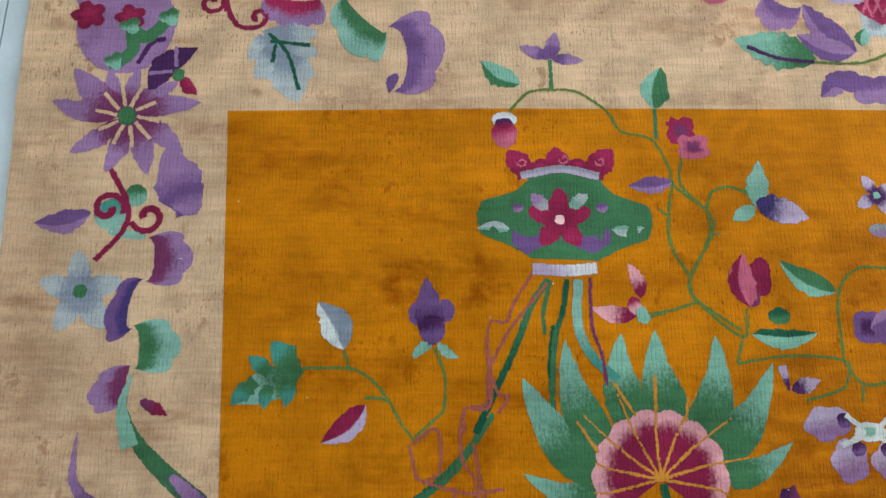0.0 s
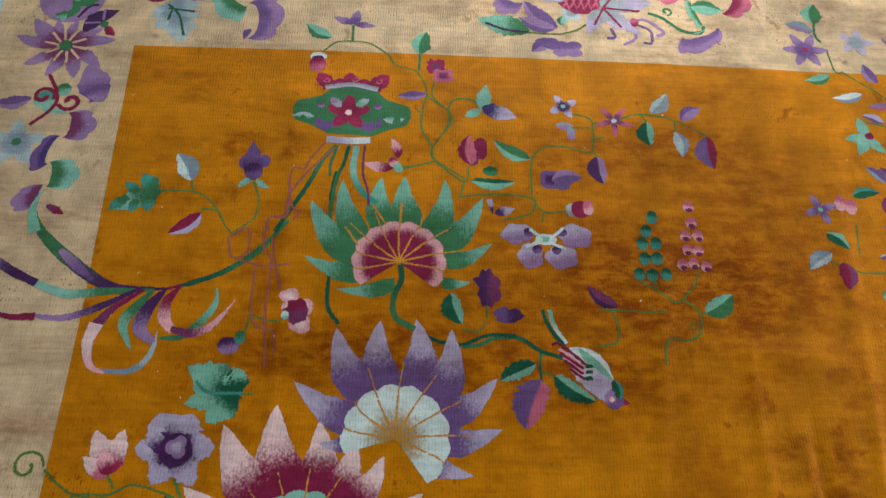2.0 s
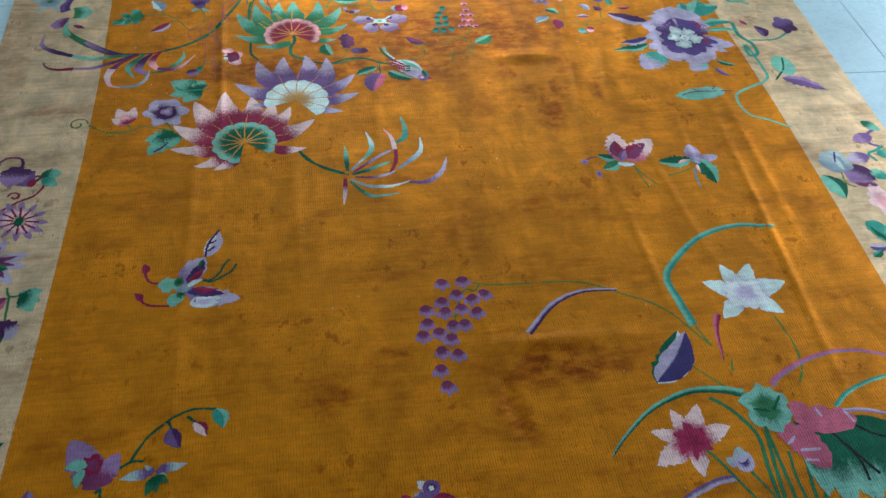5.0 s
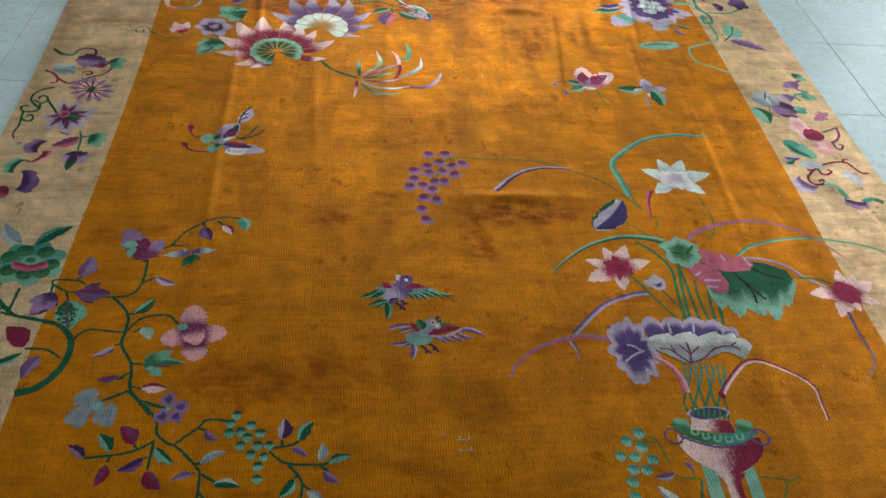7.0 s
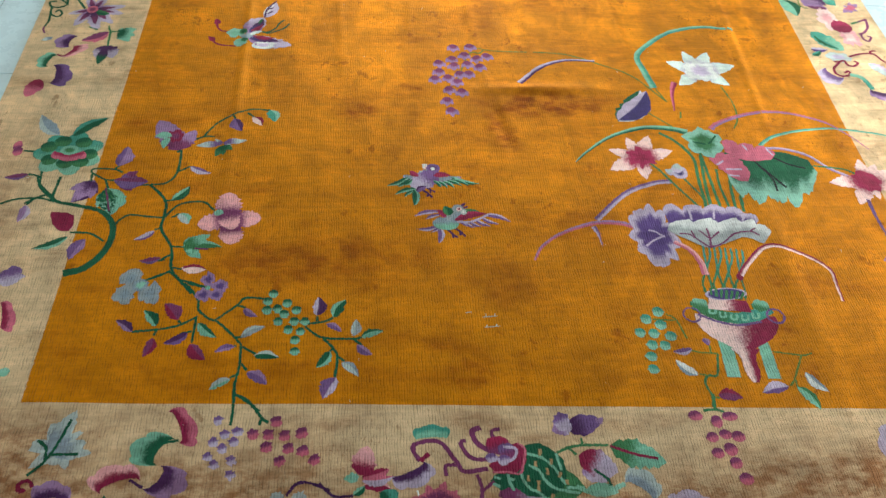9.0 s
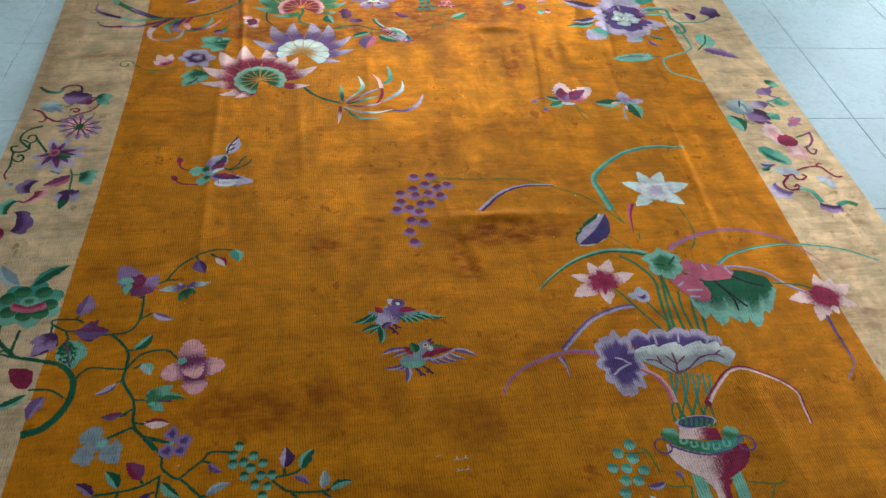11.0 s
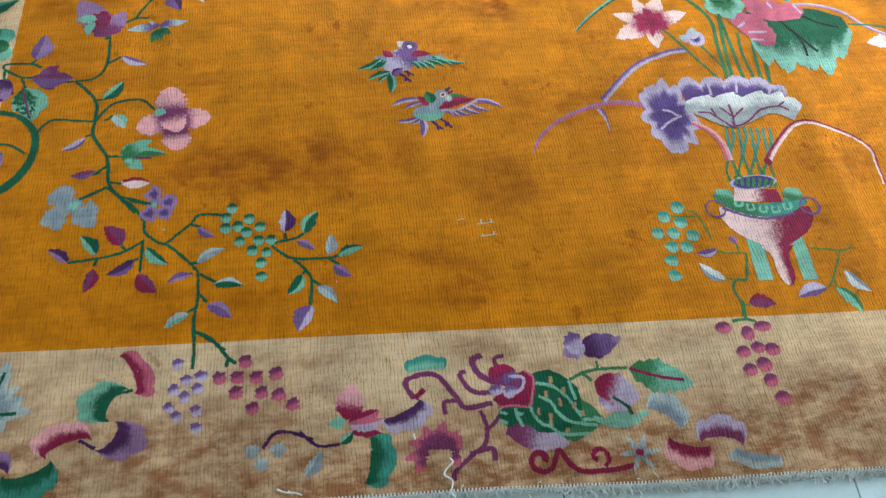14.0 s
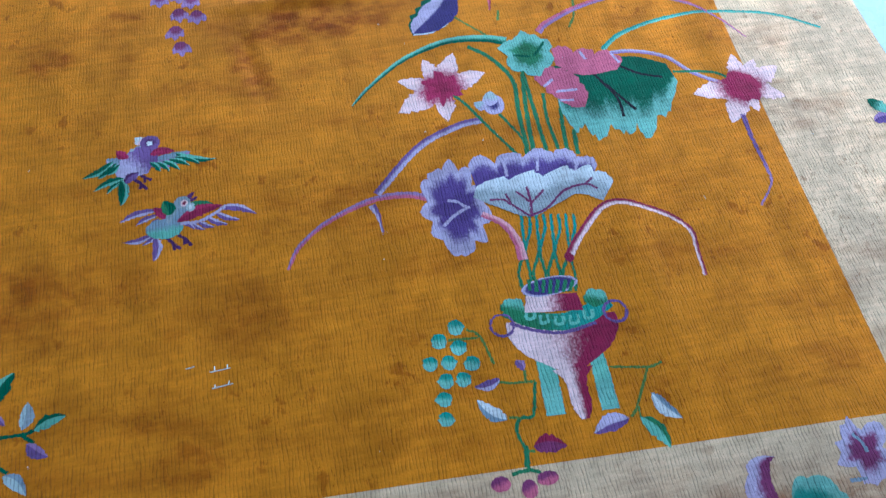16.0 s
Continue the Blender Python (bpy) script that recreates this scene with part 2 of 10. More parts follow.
def dye(dark, light="", wear=1.0, frayed=False):
    """Dyed wool pile that goes over from one colour to the other along the dye coordinate, knot by knot, with a rim that ends in single knots."""
    light = light or dark
    key = (dark, light, wear, frayed)
    if key not in DYES:
        mat = DYES[key] = bpy.data.materials.new(f"wool {dark} {light}")
        mat.use_nodes = True
        t = Tree(mat.node_tree)
        t.tree.nodes.remove(t.tree.nodes["Principled BSDF"])
        color = rgba(dark)
        place = t.node("ShaderNodeNewGeometry").outputs["Position"]
        knot = t.node("ShaderNodeTexWhiteNoise", {"Vector": t.vmath("SNAP", t.vmath("MULTIPLY", place, (1.0, 1.0, 0.0)), (0.0030, 0.0036, 1.0))}).outputs["Value"]
        split = t.node("ShaderNodeSeparateXYZ", {0: t.node("ShaderNodeUVMap", uv_map="dye").outputs[0]})
        if light != dark:
            speck = t.noise(t.vmath("MULTIPLY", place, (200.0, 90.0, 1.0)), 1.0, 1.0)
            u = t.math("ADD", split.outputs[0], t.math("MULTIPLY", t.math("SUBTRACT", speck, 0.5), 0.22))
            u = t.math("ADD", u, t.math("MULTIPLY", t.math("SUBTRACT", knot, 0.5), 0.12))
            color = t.mix(t.ramp(u, 0.30, 0.70), rgba(dark), rgba(light))
        pile = t.node("ShaderNodeGroup", group=PILE)
        t.set(pile.inputs["Color"], color), t.set(pile.inputs["Wear"], wear)
        shader = pile.outputs[0]
        if frayed:
            rim = t.math("ADD", split.outputs[1], t.math("MULTIPLY", t.math("SUBTRACT", knot, 0.5), 0.27))
            kept = t.math("GREATER_THAN", rim, 0.02)
            shader = t.node("ShaderNodeMixShader", {0: kept, 1: t.node("ShaderNodeBsdfTransparent").outputs[0], 2: shader}).outputs[0]
        t.tree.links.new(shader, t.tree.nodes["Material Output"].inputs[0])
    return DYES[key]


def surface(name, a, b, scale, rough, bump=0.0, spread=(0.35, 0.65), spec=0.5):
    """A plain surface with two tones and fine relief."""
    mat = bpy.data.materials.new(name)
    mat.use_nodes = True
    t = Tree(mat.node_tree)
    place = t.node("ShaderNodeNewGeometry").outputs["Position"]
    large, fine = t.noise(place, scale, 5.0, 0.6), t.noise(place, scale * 14, 3.0, 0.6)
    both = t.math("ADD", t.math("MULTIPLY", large, 0.75), t.math("MULTIPLY", fine, 0.25))
    shader = t.tree.nodes["Principled BSDF"]
    t.set(shader.inputs["Base Color"], t.mix(t.ramp(both, *spread), rgba(a), rgba(b)))
    t.set(shader.inputs["Roughness"], t.ramp(fine, 0.2, 0.8, rough * 0.8, rough * 1.2))
    shader.inputs["Specular IOR Level"].default_value = spec
    if bump:
        t.set(shader.inputs["Normal"], t.node("ShaderNodeBump", {"Strength": 0.4, "Distance": bump, "Height": fine}).outputs[0])
    return mat


TILE = surface("glazed floor tile", (0.66, 0.80, 0.84), (0.53, 0.64, 0.66), 2.2, 0.28, 0.0006, (0.42, 0.72))
GROUT = surface("dark grout", (0.29, 0.33, 0.34), (0.19, 0.22, 0.22), 9.0, 0.9)
PLASTER = surface("white plaster", (0.78, 0.77, 0.74), (0.70, 0.69, 0.66), 1.5, 0.85, 0.001)
FRAME_PAINT = surface("white window paint", (0.78, 0.78, 0.76), (0.66, 0.66, 0.63), 5.0, 0.4)

# ---- rug form ----
GROUND = -0.015


def smooth(x, table):
    """A value from a short table of (place, value), eased between the entries."""
    for (a, va), (b, vb) in zip(table, table[1:]):
        if x <= b:
            f = min(max((x - a) / (b - a), 0.0), 1.0)
            return va + (vb - va) * f
    return table[-1][1]


LEFT_IN = [(0.0, -0.006), (0.5, 0.006), (1.2, 0.026), (1.8, 0.034), (2.3, 0.026), (2.95, -0.001)]
RIGHT_IN = [(0.0, 2.082), (0.8, 2.095), (1.3, 2.115), (1.9, 2.133), (2.95, 2.14)]
LEFT_OUT = [(-0.3, -0.335), (0.5, -0.31), (1.1, -0.296), (1.7, -0.29), (2.3, -0.303), (3.3, -0.335)]
RIGHT_OUT = [(-0.3, 2.42), (0.8, 2.412), (1.3, 2.418), (2.0, 2.443), (3.3, 2.49)]


def near_in(x):
    return 0.055 - 0.0435 * x


def near_out(x):
    return -0.228 - 0.055 * x + 0.002 * math.sin(9 * x)


def far_in(x):
    return 2.95 + 0.006 * math.sin(2.2 * x)


def far_out(x):
    return 3.256 + 0.016 * x + 0.006 * math.sin(2.0 * x + 0.4) + 0.004 * math.sin(9 * x)


# Creases and waves: centre x, y, half sizes x, y, height, slant.
RIDGES = [(1.89, 1.4, 0.013, 0.45, 0.0084, 0.06), (1.4, 1.93, 0.012, 0.16, -0.0084, 0.0), (1.49, 1.85, 0.012, 0.28, 0.0098, 0.12), (1.52, 1.38, 0.013, 0.22, 0.006, -0.03), (1.12, 2.1, 0.018, 0.75, 0.0056, 0.13), (1.05, 1.25, 0.015, 0.25, 0.0056, -0.05),
          (0.343, 1.25, 0.013, 0.75, 0.0056, 0.0), (1.08, 0.92, 0.018, 0.09, -0.009, -0.15), (1.22, 1.07, 0.16, 0.021, 0.0098, 0.0), (1.38, 2.22, 0.1, 0.03, 0.0112, 0.3), (1.62, 2.05, 0.018, 0.14, 0.0084, 0.1), (1.75, 2.3, 0.024, 0.16, 0.0084, 0.2),
          (1.55, 2.45, 0.021, 0.18, 0.005, 0.1), (0.4, 2.22, 0.011, 0.35, 0.0056, -0.03), (1.74, 0.42, 0.030, 0.5, 0.0050, 0.02), (1.3, 1.6, 0.03, 0.12, 0.0056, 0.1), (2.28, 1.95, 0.1, 0.012, 0.0112, 0.0), (2.3, 2.06, 0.08, 0.011, 0.0098, 0.0),
          (2.05, 0.8, 0.025, 0.4, 0.003, 0.0), (1.66, 1.62, 0.012, 0.3, 0.005, -0.1), (1.78, 1.78, 0.012, 0.24, 0.006, 0.05), (1.97, 1.75, 0.014, 0.35, 0.006, 0.02), (1.3, 2.05, 0.012, 0.22, 0.005, 0.02), (1.22, 1.5, 0.012, 0.35, 0.004, 0.03),
          (0.86, 1.75, 0.014, 0.4, 0.0035, 0.05), (0.62, 1.55, 0.014, 0.35, 0.003, -0.04), (1.85, 2.15, 0.013, 0.22, 0.007, 0.12), (1.95, 2.45, 0.014, 0.2, 0.006, 0.1), (2.3, 2.3, 0.09, 0.014, 0.008, 0.1), (2.27, 1.55, 0.1, 0.014, 0.007, -0.1)]


def rise(x, y):
    """Height of the rug's face over the floor: thickness, slight waves and creases."""
    z = 0.0016 * math.sin(2.3 * x + 1.1 * y) * math.sin(1.7 * y + 0.4)
    for cx, cy, sx, sy, high, lean in RIDGES:
        dx, dy = (x - cx - lean * (y - cy)) / sx, (y - cy) / sy
        if dx * dx + dy * dy < 9:
            z += 0.7 * high * math.exp(-dx * dx - dy * dy)
    wave = noise.noise((x * 6.0, y * 3.0, 0.0)) * 0.0022 + noise.noise((x * 2.2, y * 2.6, 4.0)) * 0.003
    return z + wave


def part(name, bm, material, parent, label=""):
    """Links a bmesh as one mesh object under a thing or under a part."""
    me = bpy.data.meshes.new(name)
    bm.to_mesh(me)
    bm.free()
    me.materials.append(material)
    ob = new(name, me)
    if parent:
        ob.parent = parent
    if label:
        tagged(ob, label)
    return ob


def box(bm, x0, x1, y0, y1, z0, z1):
    m = Matrix.Translation(((x0 + x1) / 2, (y0 + y1) / 2, (z0 + z1) / 2)) @ Matrix.Diagonal((x1 - x0, y1 - y0, z1 - z0, 1))
    return bmesh.ops.create_cube(bm, size=1, matrix=m)["verts"]


def spread(name, us, vs, at, material, parent, label="", skirt=0.0, smooth_shade=True):
    """A sheet at(u, v) -> (x, y, z) over a grid, with the sheet's edge turned down by skirt."""
    nu, nv = len(us), len(vs)
    verts = [at(u, v) for v in vs for u in us]
    faces = [(j * nu + i, j * nu + i + 1, (j + 1) * nu + i + 1, (j + 1) * nu + i) for j in range(nv - 1) for i in range(nu - 1)]
    if skirt:
        face = list(verts)
        rim = [i for i in range(nu)] + [j * nu + nu - 1 for j in range(1, nv)] + [(nv - 1) * nu + i for i in range(nu - 2, -1, -1)] + [j * nu for j in range(nv - 2, 0, -1)]
        first, n = len(verts), len(rim)
        verts += [face[k] for k in rim] + [(face[k][0], face[k][1], face[k][2] - skirt) for k in rim]
        faces += [(first + (k + 1) % n, first + k, first + n + k, first + n + (k + 1) % n) for k in range(n)]
    me = bpy.data.meshes.new(name)
    me.from_pydata(verts, [], faces)
    me.materials.append(material)
    if smooth_shade:
        me.shade_smooth()
    ob = new(name, me)
    ob.parent = parent
    if label:
        tagged(ob, label)
    return ob


# ---- the room ----
TURN = -0.037
TILE_SIZE, TILE_X, TILE_Y = 0.508, -0.385, 2.680


def tile_place(i, j):
    """The corner of tile i, j on the slightly turned grid of the floor."""
    x, y = i * TILE_SIZE, j * TILE_SIZE
    return TILE_X + x * math.cos(TURN) - y * math.sin(TURN), TILE_Y + x * math.sin(TURN) + y * math.cos(TURN)


bm = bmesh.new()
box(bm, -3.8, 4.8, -4.3, 6.3, GROUND - 0.12, GROUND - 0.0035)
floor = tagged(part("floor", bm, GROUT, None), "pale glazed tile floor with dark grout joints", "floor", kind="structure")

bm = bmesh.new()
box(bm, -3.8, 4.8, -4.3, 6.3, 2.8, 2.95)
tagged(part("ceiling", bm, PLASTER, None), "plain white plaster ceiling", "ceiling", kind="structure")


def wall_with_window(name, m, length, hole, label):
    """A wall along its own x, with one window opening (x0, x1, z0, z1) through it."""
    x0, x1, z0, z1 = hole
    bm = bmesh.new()
    box(bm, 0, x0, 0, 0.2, GROUND, 2.8), box(bm, x1, length, 0, 0.2, GROUND, 2.8)
    box(bm, x0, x1, 0, 0.2, GROUND, z0), box(bm, x0, x1, 0, 0.2, z1, 2.8)
    bmesh.ops.transform(bm, matrix=m, verts=bm.verts)
    return tagged(part(name, bm, PLASTER, None), label, "wall", kind="structure")


wall_with_window("wall_east", pose(4.6, 6.2, 0, 0, 0, -90), 10.4, (1.8, 6.7, 0.45, 2.65), "white plaster wall with a wide window opening")
wall_with_window("wall_north", pose(-3.6, 6.1, 0), 8.2, (3.8, 6.8, 0.6, 2.6), "unseen white plaster wall with a window opening")
# The west opening is made up to go with the fill lamp.
wall_with_window("wall_west", pose(-3.6, -4.2, 0, 0, 0, 90), 10.3, (2.8, 6.0, 0.7, 2.5), "unseen white plaster wall with a window opening")
bm = bmesh.new()
box(bm, -3.6, 4.6, -4.4, -4.2, GROUND, 2.8)
tagged(part("wall_south", bm, PLASTER, None), "plain white plaster wall", "wall", kind="structure")

# ---- the rug ----
rug = tagged(new("rug"), "worn orange wool rug with flowers and a tan border", "rug")
STEP = 0.02


def steps(a, b, step=STEP):
    n = max(2, round(abs(b - a) / step))
    return [a + (b - a) * k / n for k in range(n + 1)]


def lerp(a, b, f):
    return a + (b - a) * f


def bed(x, y, lift=0.0):
    return (x, y, rise(x, y) + lift)


def field_at(u, v):
    x = lerp(smooth(v * 2.95, LEFT_IN), smooth(v * 2.95, RIGHT_IN), u)
    return bed(x, lerp(near_in(x), far_in(x), v))


spread("field", steps(0, 1, 0.0033), steps(0, 1, 0.0024), field_at, dye("orange"), rug, "orange wool field with brown stains", 0.006)


def left_at(u, v):
    y = lerp(near_in(0), far_in(0), v)
    return bed(lerp(smooth(y, LEFT_OUT), smooth(y, LEFT_IN), u), y)


def right_at(u, v):
    y = lerp(near_in(2.08), far_in(2.14), v)
    return bed(lerp(smooth(y, RIGHT_IN), smooth(y, RIGHT_OUT), u), y)


def near_at(u, v):
    x = lerp(smooth(0, LEFT_OUT), smooth(0, RIGHT_OUT), u)
    return bed(x, lerp(near_out(x), near_in(min(max(x, 0), 2.082)), v))


def far_at(u, v):
    x = lerp(smooth(3.0, LEFT_OUT), smooth(3.0, RIGHT_OUT), u)
    return bed(x, lerp(far_in(min(max(x, 0), 2.14)), far_out(x), v))


for at, us, vs in ((left_at, 0.036, 0.0036), (right_at, 0.036, 0.0036), (near_at, 0.004, 0.036), (far_at, 0.004, 0.036)):
    spread("border", steps(0, 1, us), steps(0, 1, vs), at, dye("tan"), rug, "tan wool border band", 0.012)


# ---- woven motifs ----
LAYER = {"under": 0.00025, "stem": 0.0004, "leaf": 0.0005, "petal": 0.0007, "heart": 0.0009, "detail": 0.0011, "top": 0.0013, "ridge": 0.0015}
count = [0]


def weave(name, rows, dark, light, parent, layer, label="", open_start=False):
    """A patch of dyed pile that stands a little proud: rows of (x, y, dye coordinate), or a list of such patches."""
    count[0] += 1
    lift = LAYER[layer] + 0.00001 * (count[0] % 13)
    verts, tones, rims, faces = [], [], [], []
    for patch in rows if isinstance(rows[0][0], list) else [rows]:
        n, first = len(patch[0]), len(verts)
        for row in patch:
            ends = (Vector(row[0][:2]), Vector(row[-1][:2]))
            for x, y, tone in row:
                here = Vector((x, y))
                rims.append(100 * min((here - e).length for e in (ends[1:] if open_start else ends)))
                wob = 0.0011
                x, y = x + wob * noise.noise((x * 160, y * 160, 1.0)), y + wob * noise.noise((x * 160, y * 160, 7.0))
                verts.append((x, y, rise(x, y) + lift))
                tones.append(tone)
        faces += [(first + j * n + i, first + j * n + i + 1, first + (j + 1) * n + i + 1, first + (j + 1) * n + i) for j in range(len(patch) - 1) for i in range(n - 1)]
    me = bpy.data.meshes.new(name)
    me.from_pydata(verts, [], faces)
    layer_uv = me.uv_layers.new(name="dye")
    layer_uv.data.foreach_set("uv", [c for loop in me.loops for c in (tones[loop.vertex_index], rims[loop.vertex_index])])
    me.materials.append(dye(dark, light, 0.5, True))
    me.shade_smooth()
    bm = bmesh.new()
    bm.from_mesh(me)
    bmesh.ops.remove_doubles(bm, verts=bm.verts, dist=1e-6)
    bmesh.ops.recalc_face_normals(bm, faces=bm.faces)
    if sum(f.normal.z for f in bm.faces) < 0:
        bmesh.ops.reverse_faces(bm, faces=bm.faces)
    bm.to_mesh(me)
    bm.free()
    ob = new(name, me)
    ob.parent = parent
    return tagged(ob, label)


def curve(points, per=7):
    """A smooth line through a few places."""
    ps = [Vector(p) for p in points]
    if len(ps) == 2:
        return [ps[0].lerp(ps[1], k / per) for k in range(per + 1)]
    ps = [2 * ps[0] - ps[1], *ps, 2 * ps[-1] - ps[-2]]
    out = []
    for a, b, c, d in zip(ps, ps[1:], ps[2:], ps[3:]):
        for k in range(per):
            f = k / per
            out.append(0.5 * (2 * b + (c - a) * f + (2 * a - 5 * b + 4 * c - d) * f * f + (3 * b - a - 3 * c + d) * f ** 3))
    return out + [ps[-2]]


def across(line, k):
    d = line[min(k + 1, len(line) - 1)] - line[max(k - 1, 0)]
    d = d.normalized() if d.length > 1e-9 else Vector((1, 0))
    return Vector((-d.y, d.x))


def strip(parent, points, width, dark, light="", end=None, belly=0.0, mode="along", name="stem", label="", layer="stem"):
    """A stem, ribbon or blade along a few places. belly swells its middle; mode: the dye goes over along it or across it."""
    line = curve(points)
    rows = []
    width = max(width + 0.0006, 0.0052) if dark in ("olive", "mulberry", "cord", "gold", "rose") else max(width + 0.0012, 0.0068)
    end = width if end is None else end
    for k, p in enumerate(line):
        s = k / (len(line) - 1)
        w = (lerp(width, end, s) + belly * math.sin(math.pi * s)) / 2
        n = across(line, k)
        rows.append([(*(p + n * w * e), s if mode == "along" else (e + 1) / 2) for e in (-1, -0.33, 0.33, 1)])
    return weave(name, rows, dark, light or dark, parent, layer, label)


LANES = [k / 6 - 1 for k in range(13)]


def leaf_rows(base, tip, ratio, bend=0.0, mode="split", blunt=0.0, teeth=0, root=0.0):
    a, b = Vector(base), Vector(tip)
    if mode == "split" and not bend:
        bend = 0.09 if noise.noise((a.x * 31, a.y * 31, 5.0)) > 0 else -0.09
    axis, side = b - a, Vector((a.y - b.y, b.x - a.x))
    n = 14
    rows = []
    for k in range(n + 1):
        s = k / n
        form = (math.sin(math.pi * s ** 0.82) ** 0.85 if 0 < s < 1 else 0.0) * (1 - blunt) + blunt * math.sqrt(max(0.0, 1 - (2 * s - 1) ** 2))
        form = max(form, root * (1 - s) ** 0.7)
        if teeth and 0 < k < n:
            form *= 1.0 + 0.10 * (-1) ** k
        mid = a + axis * s + side * bend * math.sin(math.pi * s)
        row = []
        ragged = [1 + 0.30 * noise.noise((mid.x * 230, mid.y * 230, 3.0 + z)) for z in (0.0, 9.0)]
        for e in LANES if (b - a).length * ratio > 0.035 else (-1.0, -0.4, 0.0, 0.4, 1.0):
            wide = 1.0 if abs(e) < 1 else ragged[0 if e < 0 else 1]
            tone = 1.12 * s if mode == "along" else min(max(0.5 + 2.2 * (e - 0.22), 0.0), 1.0)
            row.append((*(mid + side * ratio * 0.5 * form * e * wide), tone))
        rows.append(row)
    return rows


def leaf(parent, base, tip, ratio, dark, light="", bend=0.0, mode="split", blunt=0.0, teeth=0, name="leaf", label="", layer="leaf", root=0.0):
    """A leaf or petal from its base to its tip. ratio: width to length; mode: two halves, or from base to tip."""
    rows = leaf_rows(base, tip, ratio, bend, mode, blunt, teeth, root)
    return weave(name, rows, dark, light or dark, parent, layer, label)


def blob(parent, c, rx, ry, turn, dark, light="", lobes=0, amp=0.0, jag=0.0, power=1.0, name="patch", label="", layer="leaf", span=(0, 360), flow=None):
    """A round patch with a lobed or jagged rim, dyed from its heart to the rim, or along the direction flow."""
    n = max(18, lobes * 6)
    rows = []
    for k in range(n + 1):
        ang = radians(span[0] + (span[1] - span[0]) * k / n)
        r = 1.0 + (amp * (abs(math.sin(lobes * ang / 2)) - 0.6) if lobes else 0.0)
        if jag:
            r *= 1 + jag * noise.noise((math.cos(ang) * 3 + c[0] * 9, math.sin(ang) * 3 + c[1] * 9, 2.0))
        ca, sa = math.cos(radians(turn)), math.sin(radians(turn))
        row = []
        for f in (0.0, 0.2, 0.4, 0.6, 0.75, 0.88, 1.0):
            x, y = rx * r * f * math.cos(ang), ry * r * f * math.sin(ang)
            tone = f ** power if flow is None else 0.5 + 0.5 * f * math.cos(ang + radians(turn - flow))
            row.append((c[0] + x * ca - y * sa, c[1] + x * sa + y * ca, tone))
        rows.append(row)
    return weave(name, rows, dark, light or dark, parent, layer, label, True)


def petal(parent, base, tip, ratio, dark, light, layer="leaf"):
    """A lotus petal: broad where it leaves the fan, with a tip that hooks upwards."""
    a, b = Vector(base), Vector(tip)
    axis, side = b - a, Vector((a.y - b.y, b.x - a.x))
    bend = -0.09 if axis.x > 0 else 0.09
    rows = []
    for k in range(17):
        s = k / 16
        form = (1 - s ** 2.3) ** 0.85 * (0.86 + 0.2 * math.sin(math.pi * min(1, 1.6 * s)))
        mid = a + axis * (1.12 * s - 0.12) + side * bend * math.sin(math.pi * s)
        row = []
        for e in LANES:
            ragged = 1 + 0.10 * noise.noise((mid.x * 230, mid.y * 230, e))
            row.append((*(mid + side * ratio * 0.5 * form * e * ragged), 1.04 * s - 0.04 * e * e))
        rows.append(row)
    return weave("petal", rows, dark, light, parent, layer)


def frill(parent, low, high, lobes, dark, light, power=1.5, depth=0.22, name="frill", label="", layer="leaf"):
    """A ruffled sheet between two lines, with a lobed and toothed rim along the second one."""
    a, b = curve(low, 12), curve(high, 12)
    n = max(24, lobes * 8)
    rows = []
    for k in range(n + 1):
        s = k / n
        p, q = a[round(s * (len(a) - 1))], b[round(s * (len(b) - 1))]
        reach = 1 - depth + depth * abs(math.sin(math.pi * lobes * s)) ** 0.7 + 0.10 * noise.noise((q.x * 120, q.y * 120, 4.0))
        rows.append([(*p.lerp(q, f * reach), f ** power) for f in (0.0, 0.12, 0.25, 0.38, 0.5, 0.6, 0.7, 0.78, 0.85, 0.93, 1.0)])
    return weave(name, rows, dark, light, parent, layer, label)


def crescent(parent, a, b, apex, inner, dark, light, lobes=3, name="ribbon_fold", label="", layer="leaf"):
    """A scalloped fold of ribbon: dark along its hollow inner edge, light on the lobed outer one, whose middle is apex."""
    a, b, apex = Vector(a), Vector(b), Vector(apex)
    mid, half = (a + b) / 2, (b - a) / 2
    out = apex - mid
    inner = 0.06 + 0.62 * inner
    n = lobes * 8
    rows = []
    for k in range(n + 1):
        s = k / n
        c, d = math.cos(math.pi * s), math.sin(math.pi * s)
        lobe = 0.88 + 0.16 * abs(math.sin(math.pi * lobes * s)) ** 0.8
        low = mid - half * c + out * inner * d ** 0.8
        high = mid - half * c * (1 + 0.55 * d ** 0.45) * (1 if d < 0.05 else 0.92 + 0.1 * lobe) + out * d ** 0.62 * lobe
        rows.append([(*low.lerp(high, f), f) for f in (0.0, 0.2, 0.4, 0.6, 0.8, 1.0)])
    return weave(name, rows, dark, light, parent, layer, label)


def flower(parent, c, r, n, turn, dark, light, ratio=0.55, heart="", heart_r=0.2, squash=1.0, blunt=0.5, name="flower", label="", layer="petal"):
    """A small flower of n petals in one piece, with its heart."""
    patches = []
    for k in range(n):
        ang = radians(turn + 360 * k / n)
        tip = (c[0] + r * math.cos(ang), c[1] + r * squash * math.sin(ang))
        patches.append(leaf_rows(c, tip, ratio, mode="along", blunt=blunt, root=0.25))
    ob = weave(name, patches, dark, light, parent, layer, label)
    if heart:
        blob(parent, c, r * heart_r, r * heart_r * squash, 0, heart, name="flower_heart", layer="heart")
    return ob


